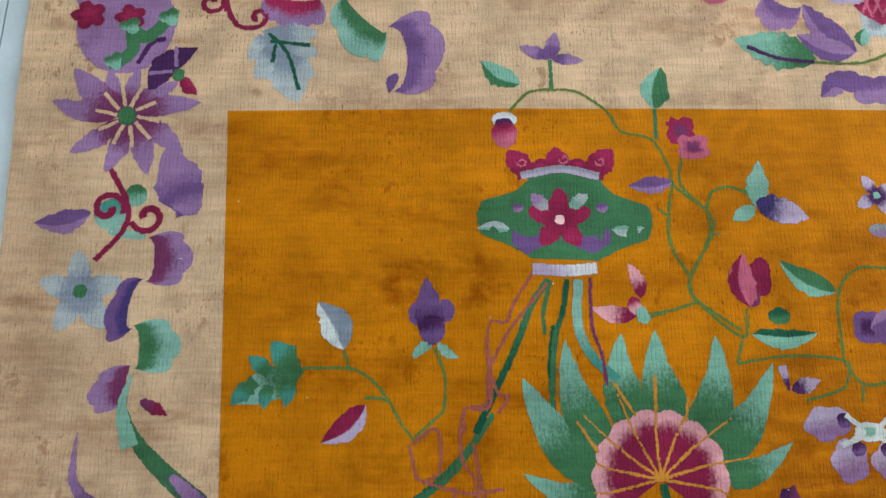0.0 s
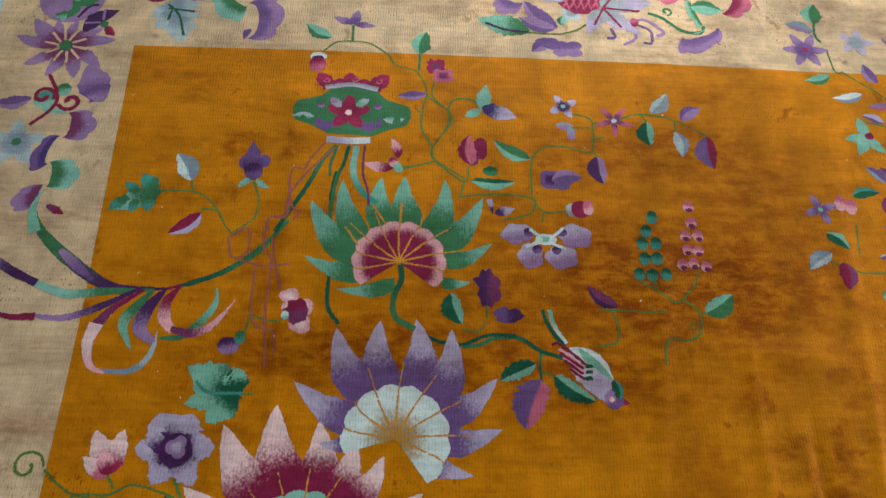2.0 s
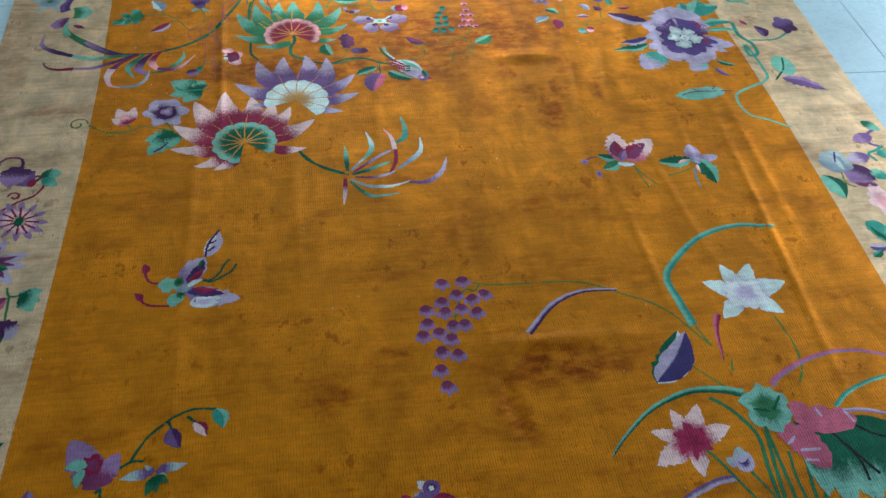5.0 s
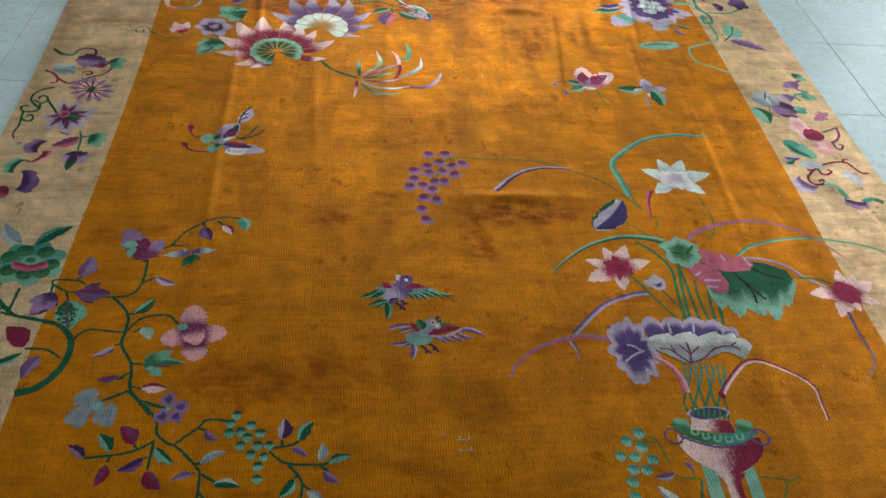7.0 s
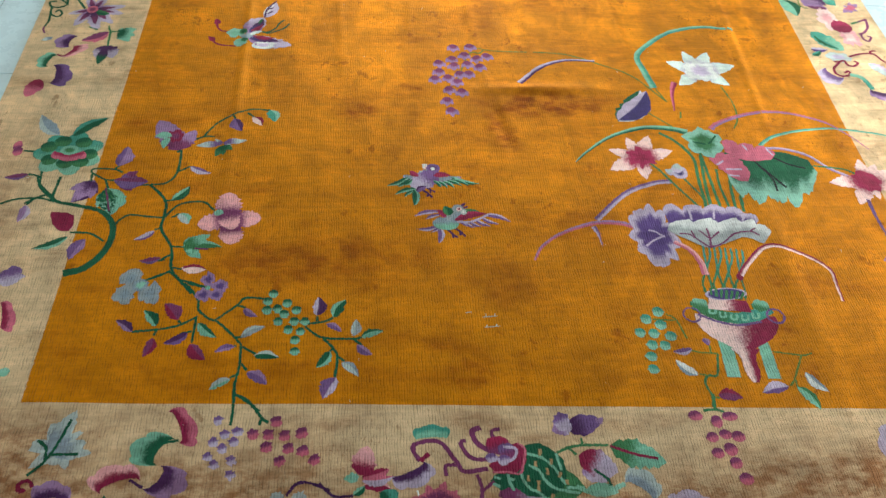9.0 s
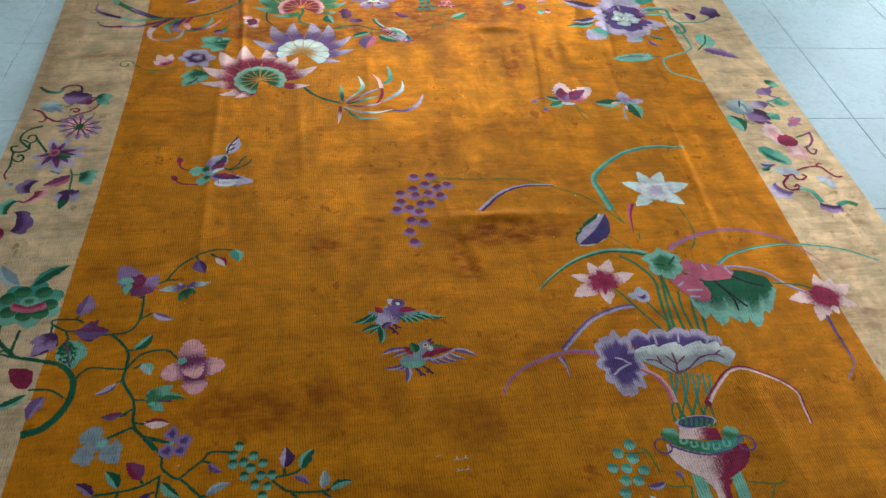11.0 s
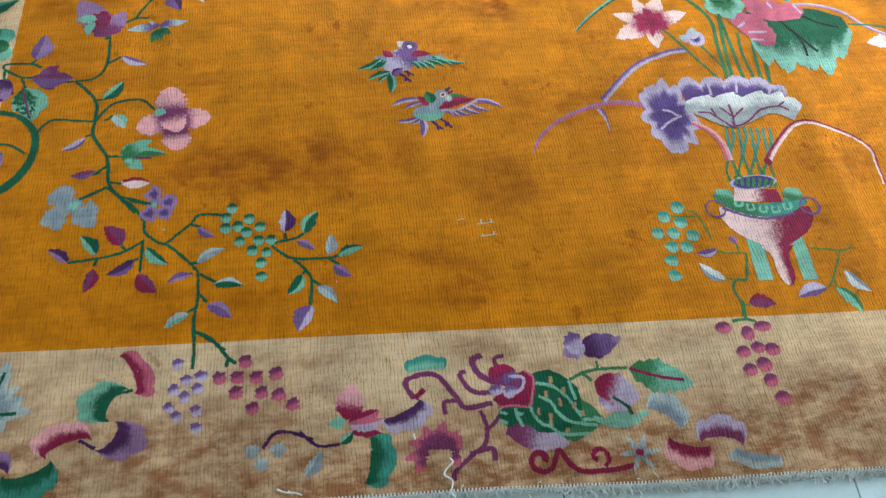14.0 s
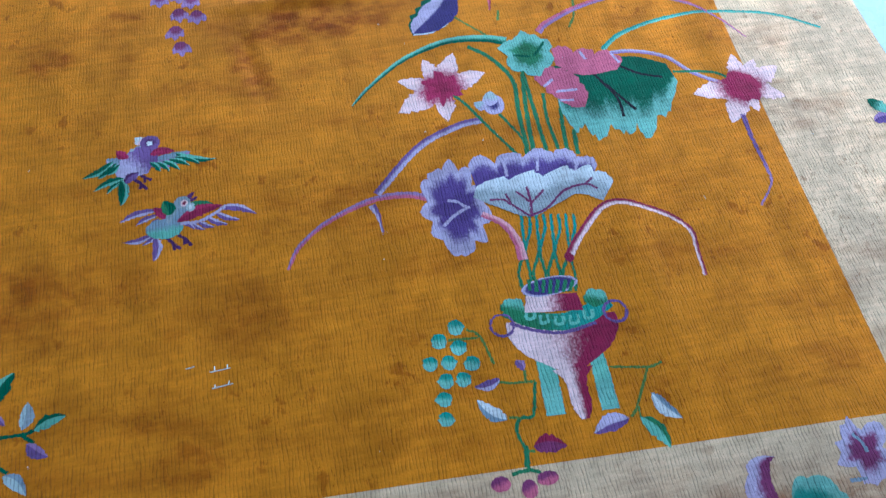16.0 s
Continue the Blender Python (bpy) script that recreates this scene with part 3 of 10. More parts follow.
def fan(parent, c, rx, ry, a0, a1, n, dark, light, label="", name="seed_fan", line="gold", power=1.6):
    """The scalloped fan of a lotus, with thin radial lines between its folds."""
    m = n * 5
    rows = []
    for k in range(m + 1):
        s = k / m
        ang = radians(lerp(a0, a1, s))
        r = 0.96 + 0.06 * abs(math.sin(math.pi * n * s))
        rows.append([(c[0] + rx * r * f * math.cos(ang), c[1] + ry * r * f * math.sin(ang), f ** power) for f in (0.02, 0.15, 0.3, 0.42, 0.55, 0.65, 0.75, 0.83, 0.9, 1.0)])
    ob = weave(name, rows, dark, light, parent, "petal", label, True)
    for k in range(1, n):
        ang = radians(lerp(a0, a1, k / n))
        reach = 1.42 if 1 < k < n - 2 else 1.0
        tip = (c[0] + rx * reach * math.cos(ang), c[1] + ry * reach * math.sin(ang))
        mid = (c[0] + rx * 0.75 * math.cos(ang + 0.05), c[1] + ry * 0.75 * math.sin(ang + 0.05))
        strip(ob, [c, mid, tip], 0.0045, line, end=0.003, name="fold_line", layer="heart")
    return ob


def scroll(parent, c, r, turns, start, width, dark, sense=1, tail=None, name="scroll", label="", layer="stem", shrink=0.75):
    """A curled tendril round c, that may begin at a tail place."""
    n = max(6, int(turns * 9))
    pts = [tuple(tail)] if tail else []
    for k in range(n + 1):
        s = k / n
        ang = radians(start) + sense * 2 * math.pi * turns * s
        rr = r * (1 - shrink * s)
        pts.append((c[0] + rr * math.cos(ang), c[1] + rr * math.sin(ang)))
    line = curve(pts, 3)
    rows = []
    for k, p in enumerate(line):
        w = width / 2 * (1 + 0.35 * k / len(line))
        nn = across(line, k)
        rows.append([(*(p + nn * w * e), 0.0) for e in (-1, 0, 1)])
    return weave(name, rows, dark, dark, parent, layer, label)


def vessel(parent, foot, top, halves, dark, light, mode="along", name="vessel", label="", layer="leaf"):
    """A turned outline along its axis, from half widths at even steps."""
    a, b = Vector(foot), Vector(top)
    axis = b - a
    side = Vector((axis.y, -axis.x)).normalized()
    rows = []
    n = 4 * (len(halves) - 1)
    for k in range(n + 1):
        s = k / n
        w = smooth(s * (len(halves) - 1), list(enumerate(halves)))
        rows.append([(*(a + axis * s + side * w * e), s if mode == "along" else (e + 1) / 2) for e in (-1, -0.6, -0.2, 0.2, 0.6, 1)])
    return weave(name, rows, dark, light, parent, layer, label)



# far corner of the border: vase, star flower, ribbons
corner = blob(rug, (-0.169, 3.096), 0.0785, 0.0855, 0, 'lilac', 'lilac', name='vase_motif', label='purple vase motif with dark red rosettes')
strip(corner, [(-0.188, 3.119), (-0.234, 3.168), (-0.274, 3.192)], 0.0926, 'lilac', 'lilac', name='neck', layer='leaf', end=0.0325)
strip(corner, [(-0.296, 3.169), (-0.28, 3.2), (-0.245, 3.226)], 0.0158, 'maroon', name='rim', layer='petal', belly=0.0047)
blob(corner, (-0.176, 3.172), 0.0241, 0.0223, 0, 'crimson', 'maroon', lobes=5, amp=0.35, name='rosette', layer='petal')
blob(corner, (-0.229, 3.113), 0.0256, 0.0234, 0, 'crimson', 'maroon', lobes=5, amp=0.35, name='rosette', layer='petal')
blob(corner, (-0.163, 3.109), 0.0229, 0.0208, 0, 'crimson', 'maroon', lobes=5, amp=0.35, name='rosette', layer='petal')
blob(corner, (-0.176, 3.203), 0.0224, 0.025, 0, 'green', 'mint', name='leaf', layer='under', lobes=3, amp=0.2, flow=-75)
strip(corner, [(-0.19, 3.028), (-0.173, 3.033), (-0.155, 3.053), (-0.157, 3.084), (-0.133, 3.074), (-0.096, 3.116)], 0.02, 'green', 'green', name='leaf_spray', layer='petal')
blob(corner, (-0.182, 3.033), 0.0135, 0.0151, 0, 'green', 'mint', lobes=3, amp=0.4, layer='petal', name='leaf', flow=-75)
blob(corner, (-0.162, 3.094), 0.0155, 0.0135, 0, 'green', 'mint', lobes=3, amp=0.5, layer='petal', name='leaf', flow=-75)
blob(corner, (-0.102, 3.11), 0.0156, 0.0156, 0, 'green', 'mint', lobes=3, amp=0.4, layer='petal', name='leaf', flow=-75)
claw = leaf(rug, (-0.125, 2.984), (-0.053, 3.057), 0.42, 'plum', 'plum', bend=0.12, name='claw_leaf', label='dark plum pointed leaf motif', layer='petal')
strip(claw, [(-0.145, 3.028), (-0.127, 3.064), (-0.105, 3.072)], 0.0073, 'plum', name='stem', layer='petal')
strip(claw, [(-0.088, 3.059), (-0.085, 3.024)], 0.0027, 'lilac', name='vein', layer='heart')
strip(claw, [(-0.126, 3.012), (-0.09, 3.016)], 0.0027, 'lilac', name='vein', layer='heart')
blob(claw, (-0.08, 3.01), 0.0099, 0.011, 0, 'green', layer='heart', name='calyx', flow=-75)
leaf(claw, (-0.075, 3.007), (-0.049, 2.976), 0.55, 'maroon', 'crimson', layer='petal')
star = blob(rug, (-0.153, 2.941), 0.0141, 0.0155, 0, 'green', 'green', layer='heart', name='star_flower', label='large purple star flower with a green heart')
leaf(star, (-0.16, 2.947), (-0.242, 3.021), 0.39899999999999997, 'mulberry', 'lilac', mode='along', name='petal', layer='leaf', root=0.1, bend=0.06, blunt=0.15)
leaf(star, (-0.162, 2.943), (-0.271, 2.967), 0.323, 'mulberry', 'lilac', mode='along', name='petal', layer='leaf', root=0.1, bend=0.06, blunt=0.15)
leaf(star, (-0.16, 2.936), (-0.236, 2.881), 0.34199999999999997, 'mulberry', 'lilac', mode='along', name='petal', layer='leaf', root=0.1, bend=0.06, blunt=0.15)
leaf(star, (-0.155, 2.933), (-0.178, 2.848), 0.361, 'mulberry', 'lilac', mode='along', name='petal', layer='leaf', root=0.1, bend=0.06, blunt=0.15)
leaf(star, (-0.15, 2.933), (-0.114, 2.844), 0.361, 'mulberry', 'lilac', mode='along', name='petal', layer='leaf', root=0.1, bend=0.06, blunt=0.15)
leaf(star, (-0.146, 2.936), (-0.063, 2.88), 0.361, 'mulberry', 'lilac', mode='along', name='petal', layer='leaf', root=0.1, bend=0.06, blunt=0.15)
leaf(star, (-0.144, 2.943), (-0.041, 2.963), 0.323, 'mulberry', 'lilac', mode='along', name='petal', layer='leaf', root=0.1, bend=0.06, blunt=0.15)
leaf(star, (-0.147, 2.946), (-0.079, 2.999), 0.38, 'mulberry', 'lilac', mode='along', name='petal', layer='leaf', root=0.1, bend=0.06, blunt=0.15)
leaf(star, (-0.156, 2.947), (-0.187, 3.02), 0.38, 'mulberry', 'lilac', mode='along', name='petal', layer='leaf', root=0.1, bend=0.06, blunt=0.15)
leaf(star, (-0.152, 2.947), (-0.14, 3.023), 0.34199999999999997, 'mulberry', 'lilac', mode='along', name='petal', layer='leaf', root=0.1, bend=0.06, blunt=0.15)
strip(star, [(-0.138, 2.94), (-0.104, 2.932)], 0.0026, 'tan', name='petal_seam', layer='petal')
strip(star, [(-0.14, 2.931), (-0.115, 2.903)], 0.0026, 'tan', name='petal_seam', layer='petal')
strip(star, [(-0.147, 2.925), (-0.141, 2.889)], 0.0026, 'tan', name='petal_seam', layer='petal')
strip(star, [(-0.157, 2.926), (-0.17, 2.895)], 0.0026, 'tan', name='petal_seam', layer='petal')
strip(star, [(-0.165, 2.932), (-0.194, 2.918)], 0.0026, 'tan', name='petal_seam', layer='petal')
strip(star, [(-0.168, 2.942), (-0.202, 2.95)], 0.0026, 'tan', name='petal_seam', layer='petal')
strip(star, [(-0.166, 2.951), (-0.191, 2.979)], 0.0027, 'tan', name='petal_seam', layer='petal')
strip(star, [(-0.158, 2.957), (-0.165, 2.994)], 0.0027, 'tan', name='petal_seam', layer='petal')
strip(star, [(-0.149, 2.956), (-0.135, 2.988)], 0.0027, 'tan', name='petal_seam', layer='petal')
strip(star, [(-0.141, 2.95), (-0.111, 2.964)], 0.0027, 'tan', name='petal_seam', layer='petal')
rib = strip(rug, [(-0.174, 2.862), (-0.149, 2.821), (-0.136, 2.787)], 0.0086, 'maroon', name='ribbon_motif', label='dark red scroll with purple and green ribbon folds')
strip(rib, [(-0.144, 2.813), (-0.136, 2.778), (-0.149, 2.748), (-0.179, 2.714)], 0.0078, 'maroon', layer='petal')
scroll(rib, (-0.168, 2.793), 0.0259, 1.1, -20, 0.0092, 'maroon', 1, layer='petal')
scroll(rib, (-0.107, 2.78), 0.0258, 1.0, 200, 0.0092, 'maroon', 1, layer='petal')
blob(rib, (-0.162, 2.784), 0.025, 0.0242, 0, 'teal', 'aqua', layer='under', name='leaf', flow=-75)
blob(rib, (-0.128, 2.813), 0.0176, 0.0178, 0, 'green', 'mint', layer='under', name='leaf', flow=-75)
strip(rib, [(-0.163, 2.76), (-0.137, 2.753), (-0.108, 2.752)], 0.0124, 'aqua', layer='under', name='leaf')
leaf(rib, (-0.191, 2.786), (-0.275, 2.771), 0.42, 'violet', 'lilac', name='leaf', layer='under')
leaf(rib, (-0.048, 2.784), (-0.088, 2.893), 0.62, 'violet', 'lilac', mode='along', name='petal', layer='under', root=0.5)
blob(rib, (-0.051, 2.806), 0.0236, 0.0249, 0, 'violet', 'lilac', layer='under', lobes=3, amp=0.2, name='leaf', flow=-75)
crescent(rib, (-0.105, 2.747), (-0.103, 2.683), (-0.038, 2.718), 0.2, 'mulberry', 'lilac')
crescent(rib, (-0.105, 2.685), (-0.114, 2.614), (-0.155, 2.633), 0.35, 'navy', 'violet')
crescent(rib, (-0.114, 2.617), (-0.107, 2.557), (-0.045, 2.591), 0.1, 'green', 'aqua')
crescent(rib, (-0.110, 2.561), (-0.111, 2.513), (-0.167, 2.519), 0.05, 'mulberry', 'lilac')
leaf(rib, (-0.095, 2.513), (-0.054, 2.491), 0.4, 'mulberry', 'maroon', mode='along')
bluef = blob(rug, (-0.195, 2.668), 0.0105, 0.0108, 0, 'green', layer='heart', name='blue_flower', label='pale blue-grey flower with a green heart')
leaf(bluef, (-0.195, 2.668), (-0.204, 2.729), 0.55, 'slate', 'pale', mode='along', name='petal', layer='leaf', root=0.2, blunt=0.45)
leaf(bluef, (-0.195, 2.668), (-0.256, 2.683), 0.55, 'slate', 'pale', mode='along', name='petal', layer='leaf', root=0.2, blunt=0.45)
leaf(bluef, (-0.195, 2.668), (-0.224, 2.61), 0.55, 'slate', 'pale', mode='along', name='petal', layer='leaf', root=0.2, blunt=0.45)
leaf(bluef, (-0.195, 2.668), (-0.152, 2.613), 0.55, 'slate', 'pale', mode='along', name='petal', layer='leaf', root=0.2, blunt=0.45)
leaf(bluef, (-0.195, 2.668), (-0.135, 2.684), 0.55, 'slate', 'pale', mode='along', name='petal', layer='leaf', root=0.2, blunt=0.45)

# far border: scroll, folds and leaves
fsc = strip(rug, [(-0.1, 3.147), (-0.079, 3.164), (-0.043, 3.171), (-0.001, 3.161), (0.04, 3.162), (0.066, 3.186), (0.07, 3.235)], 0.0084, 'maroon', name='scroll_motif', label='dark red scroll with purple and green folds')
strip(fsc, [(-0.018, 3.163), (-0.011, 3.125), (0.007, 3.094), (0.038, 3.093), (0.049, 3.106)], 0.0078, 'maroon')
scroll(fsc, (-0.038, 3.135), 0.0204, 1.05, 30, 0.0079, 'maroon', -1, (-0.013, 3.12))
scroll(fsc, (0.037, 3.11), 0.0157, 0.9, -60, 0.0078, 'maroon', 1)
crescent(fsc, (-0.102, 3.175), (-0.060, 3.176), (-0.088, 3.244), 0.25, 'violet', 'lilac')
crescent(fsc, (-0.012, 3.171), (0.057, 3.173), (0.015, 3.237), 0.2, 'green', 'mint')
crescent(fsc, (0.050, 3.155), (0.130, 3.148), (0.094, 3.089), 0.2, 'crimson', 'lilac')
crescent(fsc, (0.118, 3.147), (0.177, 3.150), (0.143, 3.227), 0.35, 'violet', 'lilac')
crescent(fsc, (0.176, 3.149), (0.240, 3.087), (0.181, 3.053), 0.15, 'green', 'aqua')
crescent(fsc, (0.241, 3.092), (0.25, 2.983), (0.329, 3.063), 0.42, 'violet', 'lilac')
leaf(fsc, (0.258, 3.014), (0.245, 2.98), 0.5, 'violet')
gl = leaf(rug, (0.059, 3.091), (0.108, 2.962), 0.55, 'slate', 'pale', mode='along', teeth=1, root=0.4, name='grey_leaf', label='jagged blue-grey leaf with green veins')
leaf(gl, (0.066, 3.076), (0.025, 3.036), 0.7, 'slate', 'pale', mode='along', teeth=1, root=0.5, name='leaf_lobe', layer='leaf', blunt=0.3)
leaf(gl, (0.075, 3.061), (0.038, 3.003), 0.6, 'slate', 'pale', mode='along', teeth=1, root=0.5, name='leaf_lobe', layer='leaf', blunt=0.3)
leaf(gl, (0.074, 3.066), (0.135, 3.045), 0.55, 'slate', 'pale', mode='along', teeth=1, root=0.5, name='leaf_lobe', layer='leaf', blunt=0.3)
leaf(gl, (0.066, 3.081), (0.133, 3.082), 0.5, 'slate', 'pale', mode='along', teeth=1, root=0.5, name='leaf_lobe', layer='leaf', blunt=0.3)
leaf(gl, (0.08, 3.041), (0.079, 2.978), 0.5, 'slate', 'pale', mode='along', teeth=1, root=0.5, name='leaf_lobe', layer='leaf', blunt=0.3)
leaf(gl, (0.085, 3.041), (0.13, 3.006), 0.6, 'slate', 'pale', mode='along', teeth=1, root=0.5, name='leaf_lobe', layer='leaf', blunt=0.3)
strip(gl, [(0.055, 3.082), (0.086, 3.046), (0.106, 2.985)], 0.0041, 'forest', name='vein', layer='petal')
strip(gl, [(0.058, 3.068), (0.121, 3.061)], 0.0041, 'forest', name='vein', layer='petal')
strip(gl, [(0.067, 3.063), (0.063, 3.031)], 0.0036, 'forest', name='vein', layer='petal')

# vine over the lantern
vine = strip(rug, [(0.431, 2.951), (0.461, 2.982), (0.502, 2.987), (0.537, 2.983), (0.581, 2.951), (0.601, 2.918), (0.646, 2.905), (0.67, 2.859), (0.675, 2.83), (0.725, 2.785), (0.723, 2.748), (0.688, 2.687), (0.694, 2.656), (0.757, 2.609)], 0.0031, 'olive', name='flowering_vine', label='thin green vine with purple and red flowers')
strip(vine, [(0.496, 3.038), (0.497, 2.987)], 0.0037, 'green')
leaf(vine, (0.497, 3.041), (0.447, 3.061), 0.4, 'violet', 'lilac', mode='along', name='petal')
leaf(vine, (0.497, 3.041), (0.506, 3.086), 0.55, 'violet', 'lilac', mode='along', name='petal')
leaf(vine, (0.497, 3.041), (0.551, 3.037), 0.36, 'violet', 'lilac', mode='along', name='petal')
leaf(vine, (0.449, 2.996), (0.387, 3.036), 0.5, 'mint', 'green')
leaf(vine, (0.655, 2.955), (0.67, 3.027), 0.62, 'green', 'mint', bend=0.05)
strip(vine, [(0.655, 2.955), (0.654, 2.905)], 0.0036, 'green')
blob(vine, (0.422, 2.913), 0.0199, 0.0236, 0, 'crimson', 'rose', name='bud', layer='petal', flow=-75)
blob(vine, (0.422, 2.936), 0.02, 0.0131, 0, 'white', 'snow', name='calyx', layer='leaf', flow=-75)
blob(vine, (0.422, 2.93), 0.0144, 0.0095, 0, 'plum', 'maroon', name='bud', layer='heart', flow=-75)
blob(vine, (0.693, 2.919), 0.0235, 0.0245, 0, 'mulberry', 'crimson', lobes=4, amp=0.25, jag=0.3, name='petal')
blob(vine, (0.710, 2.892), 0.0265, 0.0210, 0, 'mulberry', 'rose', lobes=4, amp=0.25, jag=0.3, name='petal')
strip(vine, [(0.692, 2.882), (0.685, 2.833), (0.717, 2.795)], 0.0044, 'olive')
leaf(vine, (0.673, 2.836), (0.606, 2.83), 0.42, 'violet', 'lilac', bend=0.04)
strip(vine, [(0.674, 2.838), (0.665, 2.79), (0.663, 2.74), (0.688, 2.688)], 0.0043, 'olive')
strip(vine, [(0.721, 2.793), (0.732, 2.819), (0.76, 2.828), (0.789, 2.815)], 0.0044, 'olive')
strip(vine, [(0.721, 2.752), (0.739, 2.755)], 0.0038, 'olive')
strip(vine, [(0.65, 2.793), (0.662, 2.782)], 0.0032, 'olive')
strip(vine, [(0.7, 2.653), (0.662, 2.64), (0.625, 2.634)], 0.0042, 'olive')

# lantern
lan = vessel(rug, (0.507, 2.715), (0.511, 2.853), [0.0502, 0.0793, 0.1242, 0.1295, 0.1311, 0.1247, 0.074, 0.0555, 0.0571], 'green', 'green', name='lantern_motif', label='green lantern with a red flower and hanging tassels')
strip(lan, [(0.445, 2.845), (0.508, 2.856), (0.563, 2.844)], 0.012, 'lavender', 'stone', mode='across', name='rim', layer='petal')
strip(lan, [(0.458, 2.701), (0.505, 2.698), (0.553, 2.702)], 0.0165, 'lavender', 'white', name='rim', layer='petal')
strip(lan, [(0.449, 2.854), (0.505, 2.862), (0.562, 2.856)], 0.0186, 'maroon', 'crimson', name='crown', layer='leaf')
leaf(lan, (0.456, 2.849), (0.425, 2.886), 0.8, 'maroon', 'crimson', mode='along', name='crown_leaf', layer='petal', root=1.0)
scroll(lan, (0.447, 2.867), 0.0082, 1.0, 180, 0.0033, 'rose', 1, name='crown_curl', layer='heart')
leaf(lan, (0.503, 2.853), (0.497, 2.892), 0.95, 'maroon', 'crimson', mode='along', name='crown_leaf', layer='petal', root=1.0)
scroll(lan, (0.511, 2.872), 0.0082, 1.0, 180, 0.0033, 'rose', 1, name='crown_curl', layer='heart')
leaf(lan, (0.552, 2.85), (0.586, 2.889), 0.8, 'maroon', 'crimson', mode='along', name='crown_leaf', layer='petal', root=1.0)
scroll(lan, (0.566, 2.869), 0.0082, 1.0, 180, 0.0033, 'rose', 1, name='crown_curl', layer='heart')
blob(lan, (0.476, 2.86), 0.0142, 0.0127, 0, 'crimson', 'maroon', name='crown_bead', layer='petal')
blob(lan, (0.532, 2.861), 0.0142, 0.0127, 0, 'crimson', 'maroon', name='crown_bead', layer='petal')
flower(lan, (0.501, 2.776), 0.050, 5, 90, 'maroon', 'crimson', ratio=0.62, heart='blush', heart_r=0.16, blunt=0.5)
leaf(lan, (0.484, 2.791), (0.458, 2.817), 0.6, 'grey', 'lilac', mode='along', layer='petal', teeth=1)
leaf(lan, (0.517, 2.794), (0.545, 2.817), 0.6, 'mint', 'pale', mode='along', layer='petal', teeth=1)
leaf(lan, (0.427, 2.76), (0.377, 2.762), 0.34, 'pale', 'mint', layer='petal')
leaf(lan, (0.577, 2.761), (0.629, 2.765), 0.34, 'pale', 'mint', layer='petal')
crescent(lan, (0.435, 2.765), (0.47, 2.76), (0.45, 2.725), 0.45, 'violet', 'violet', layer='petal')
crescent(lan, (0.529, 2.761), (0.57, 2.767), (0.55, 2.726), 0.45, 'violet', 'violet', layer='petal')
blob(lan, (0.439, 2.794), 0.0097, 0.0067, 0, 'violet', 'lilac', layer='petal', flow=-75)
blob(lan, (0.565, 2.795), 0.0108, 0.0078, 0, 'violet', 'lilac', layer='petal', flow=-75)
strip(lan, [(0.481, 2.685), (0.455, 2.648), (0.433, 2.592), (0.404, 2.532), (0.372, 2.466)], 0.0097, 'green', 'forest', name='tassel', layer='leaf')
strip(lan, [(0.508, 2.685), (0.5, 2.638), (0.487, 2.597), (0.479, 2.503)], 0.0082, 'forest', 'green', name='tassel', layer='leaf')
strip(lan, [(0.524, 2.685), (0.521, 2.618), (0.54, 2.572), (0.574, 2.54)], 0.0133, 'aqua', 'teal', name='tassel', layer='petal')
strip(lan, [(0.458, 2.695), (0.429, 2.648), (0.418, 2.622), (0.395, 2.622), (0.39, 2.571), (0.404, 2.522), (0.419, 2.517), (0.404, 2.493)], 0.0036, 'cord', name='tassel_cord', layer='petal')
strip(lan, [(0.479, 2.68), (0.439, 2.632), (0.413, 2.596), (0.392, 2.551), (0.387, 2.507), (0.359, 2.5), (0.357, 2.469)], 0.0035, 'cord', name='tassel_cord', layer='petal')
strip(lan, [(0.542, 2.688), (0.541, 2.618), (0.553, 2.577), (0.558, 2.532)], 0.0041, 'mulberry', name='tassel_cord', layer='petal')
strip(lan, [(0.483, 2.68), (0.472, 2.638), (0.473, 2.604)], 0.0031, 'green', name='tassel_cord', layer='stem')
leaf(vine, (0.616, 2.657), (0.598, 2.71), 0.42, 'maroon', 'pink', mode='along', name='petal', bend=-0.08)
leaf(vine, (0.61, 2.634), (0.54, 2.644), 0.38, 'maroon', 'pink', mode='along', name='petal', bend=0.08)
blob(vine, (0.604, 2.647), 0.0104, 0.0136, 0, 'crimson', 'pink', layer='petal', name='petal', flow=-75)
blob(vine, (0.614, 2.635), 0.0094, 0.0104, 0, 'aqua', 'mint', layer='heart', name='calyx', flow=-75)

# sprigs beside the lantern
sprig = strip(rug, [(0.129, 2.557), (0.196, 2.556), (0.23, 2.537), (0.252, 2.51), (0.269, 2.48), (0.287, 2.457)], 0.0033, 'olive', name='leaf_sprig', label='green stem with a bud and three leaves')
strip(sprig, [(0.186, 2.582), (0.196, 2.556)], 0.003, 'olive')
strip(sprig, [(0.254, 2.508), (0.239, 2.515), (0.216, 2.515)], 0.0033, 'olive')
strip(sprig, [(0.315, 2.586), (0.33, 2.545), (0.328, 2.501), (0.317, 2.487), (0.288, 2.462)], 0.0041, 'olive')
leaf(sprig, (0.187, 2.583), (0.147, 2.653), 0.58, 'slate', 'snow')
leaf(sprig, (0.219, 2.506), (0.158, 2.454), 0.48, 'maroon', 'lavender')
strip(sprig, [(0.129, 2.557), (0.032, 2.509)], 0.011, 'green', 'aqua', name='lobed_leaf', layer='leaf', end=0.0029, belly=0.0405)
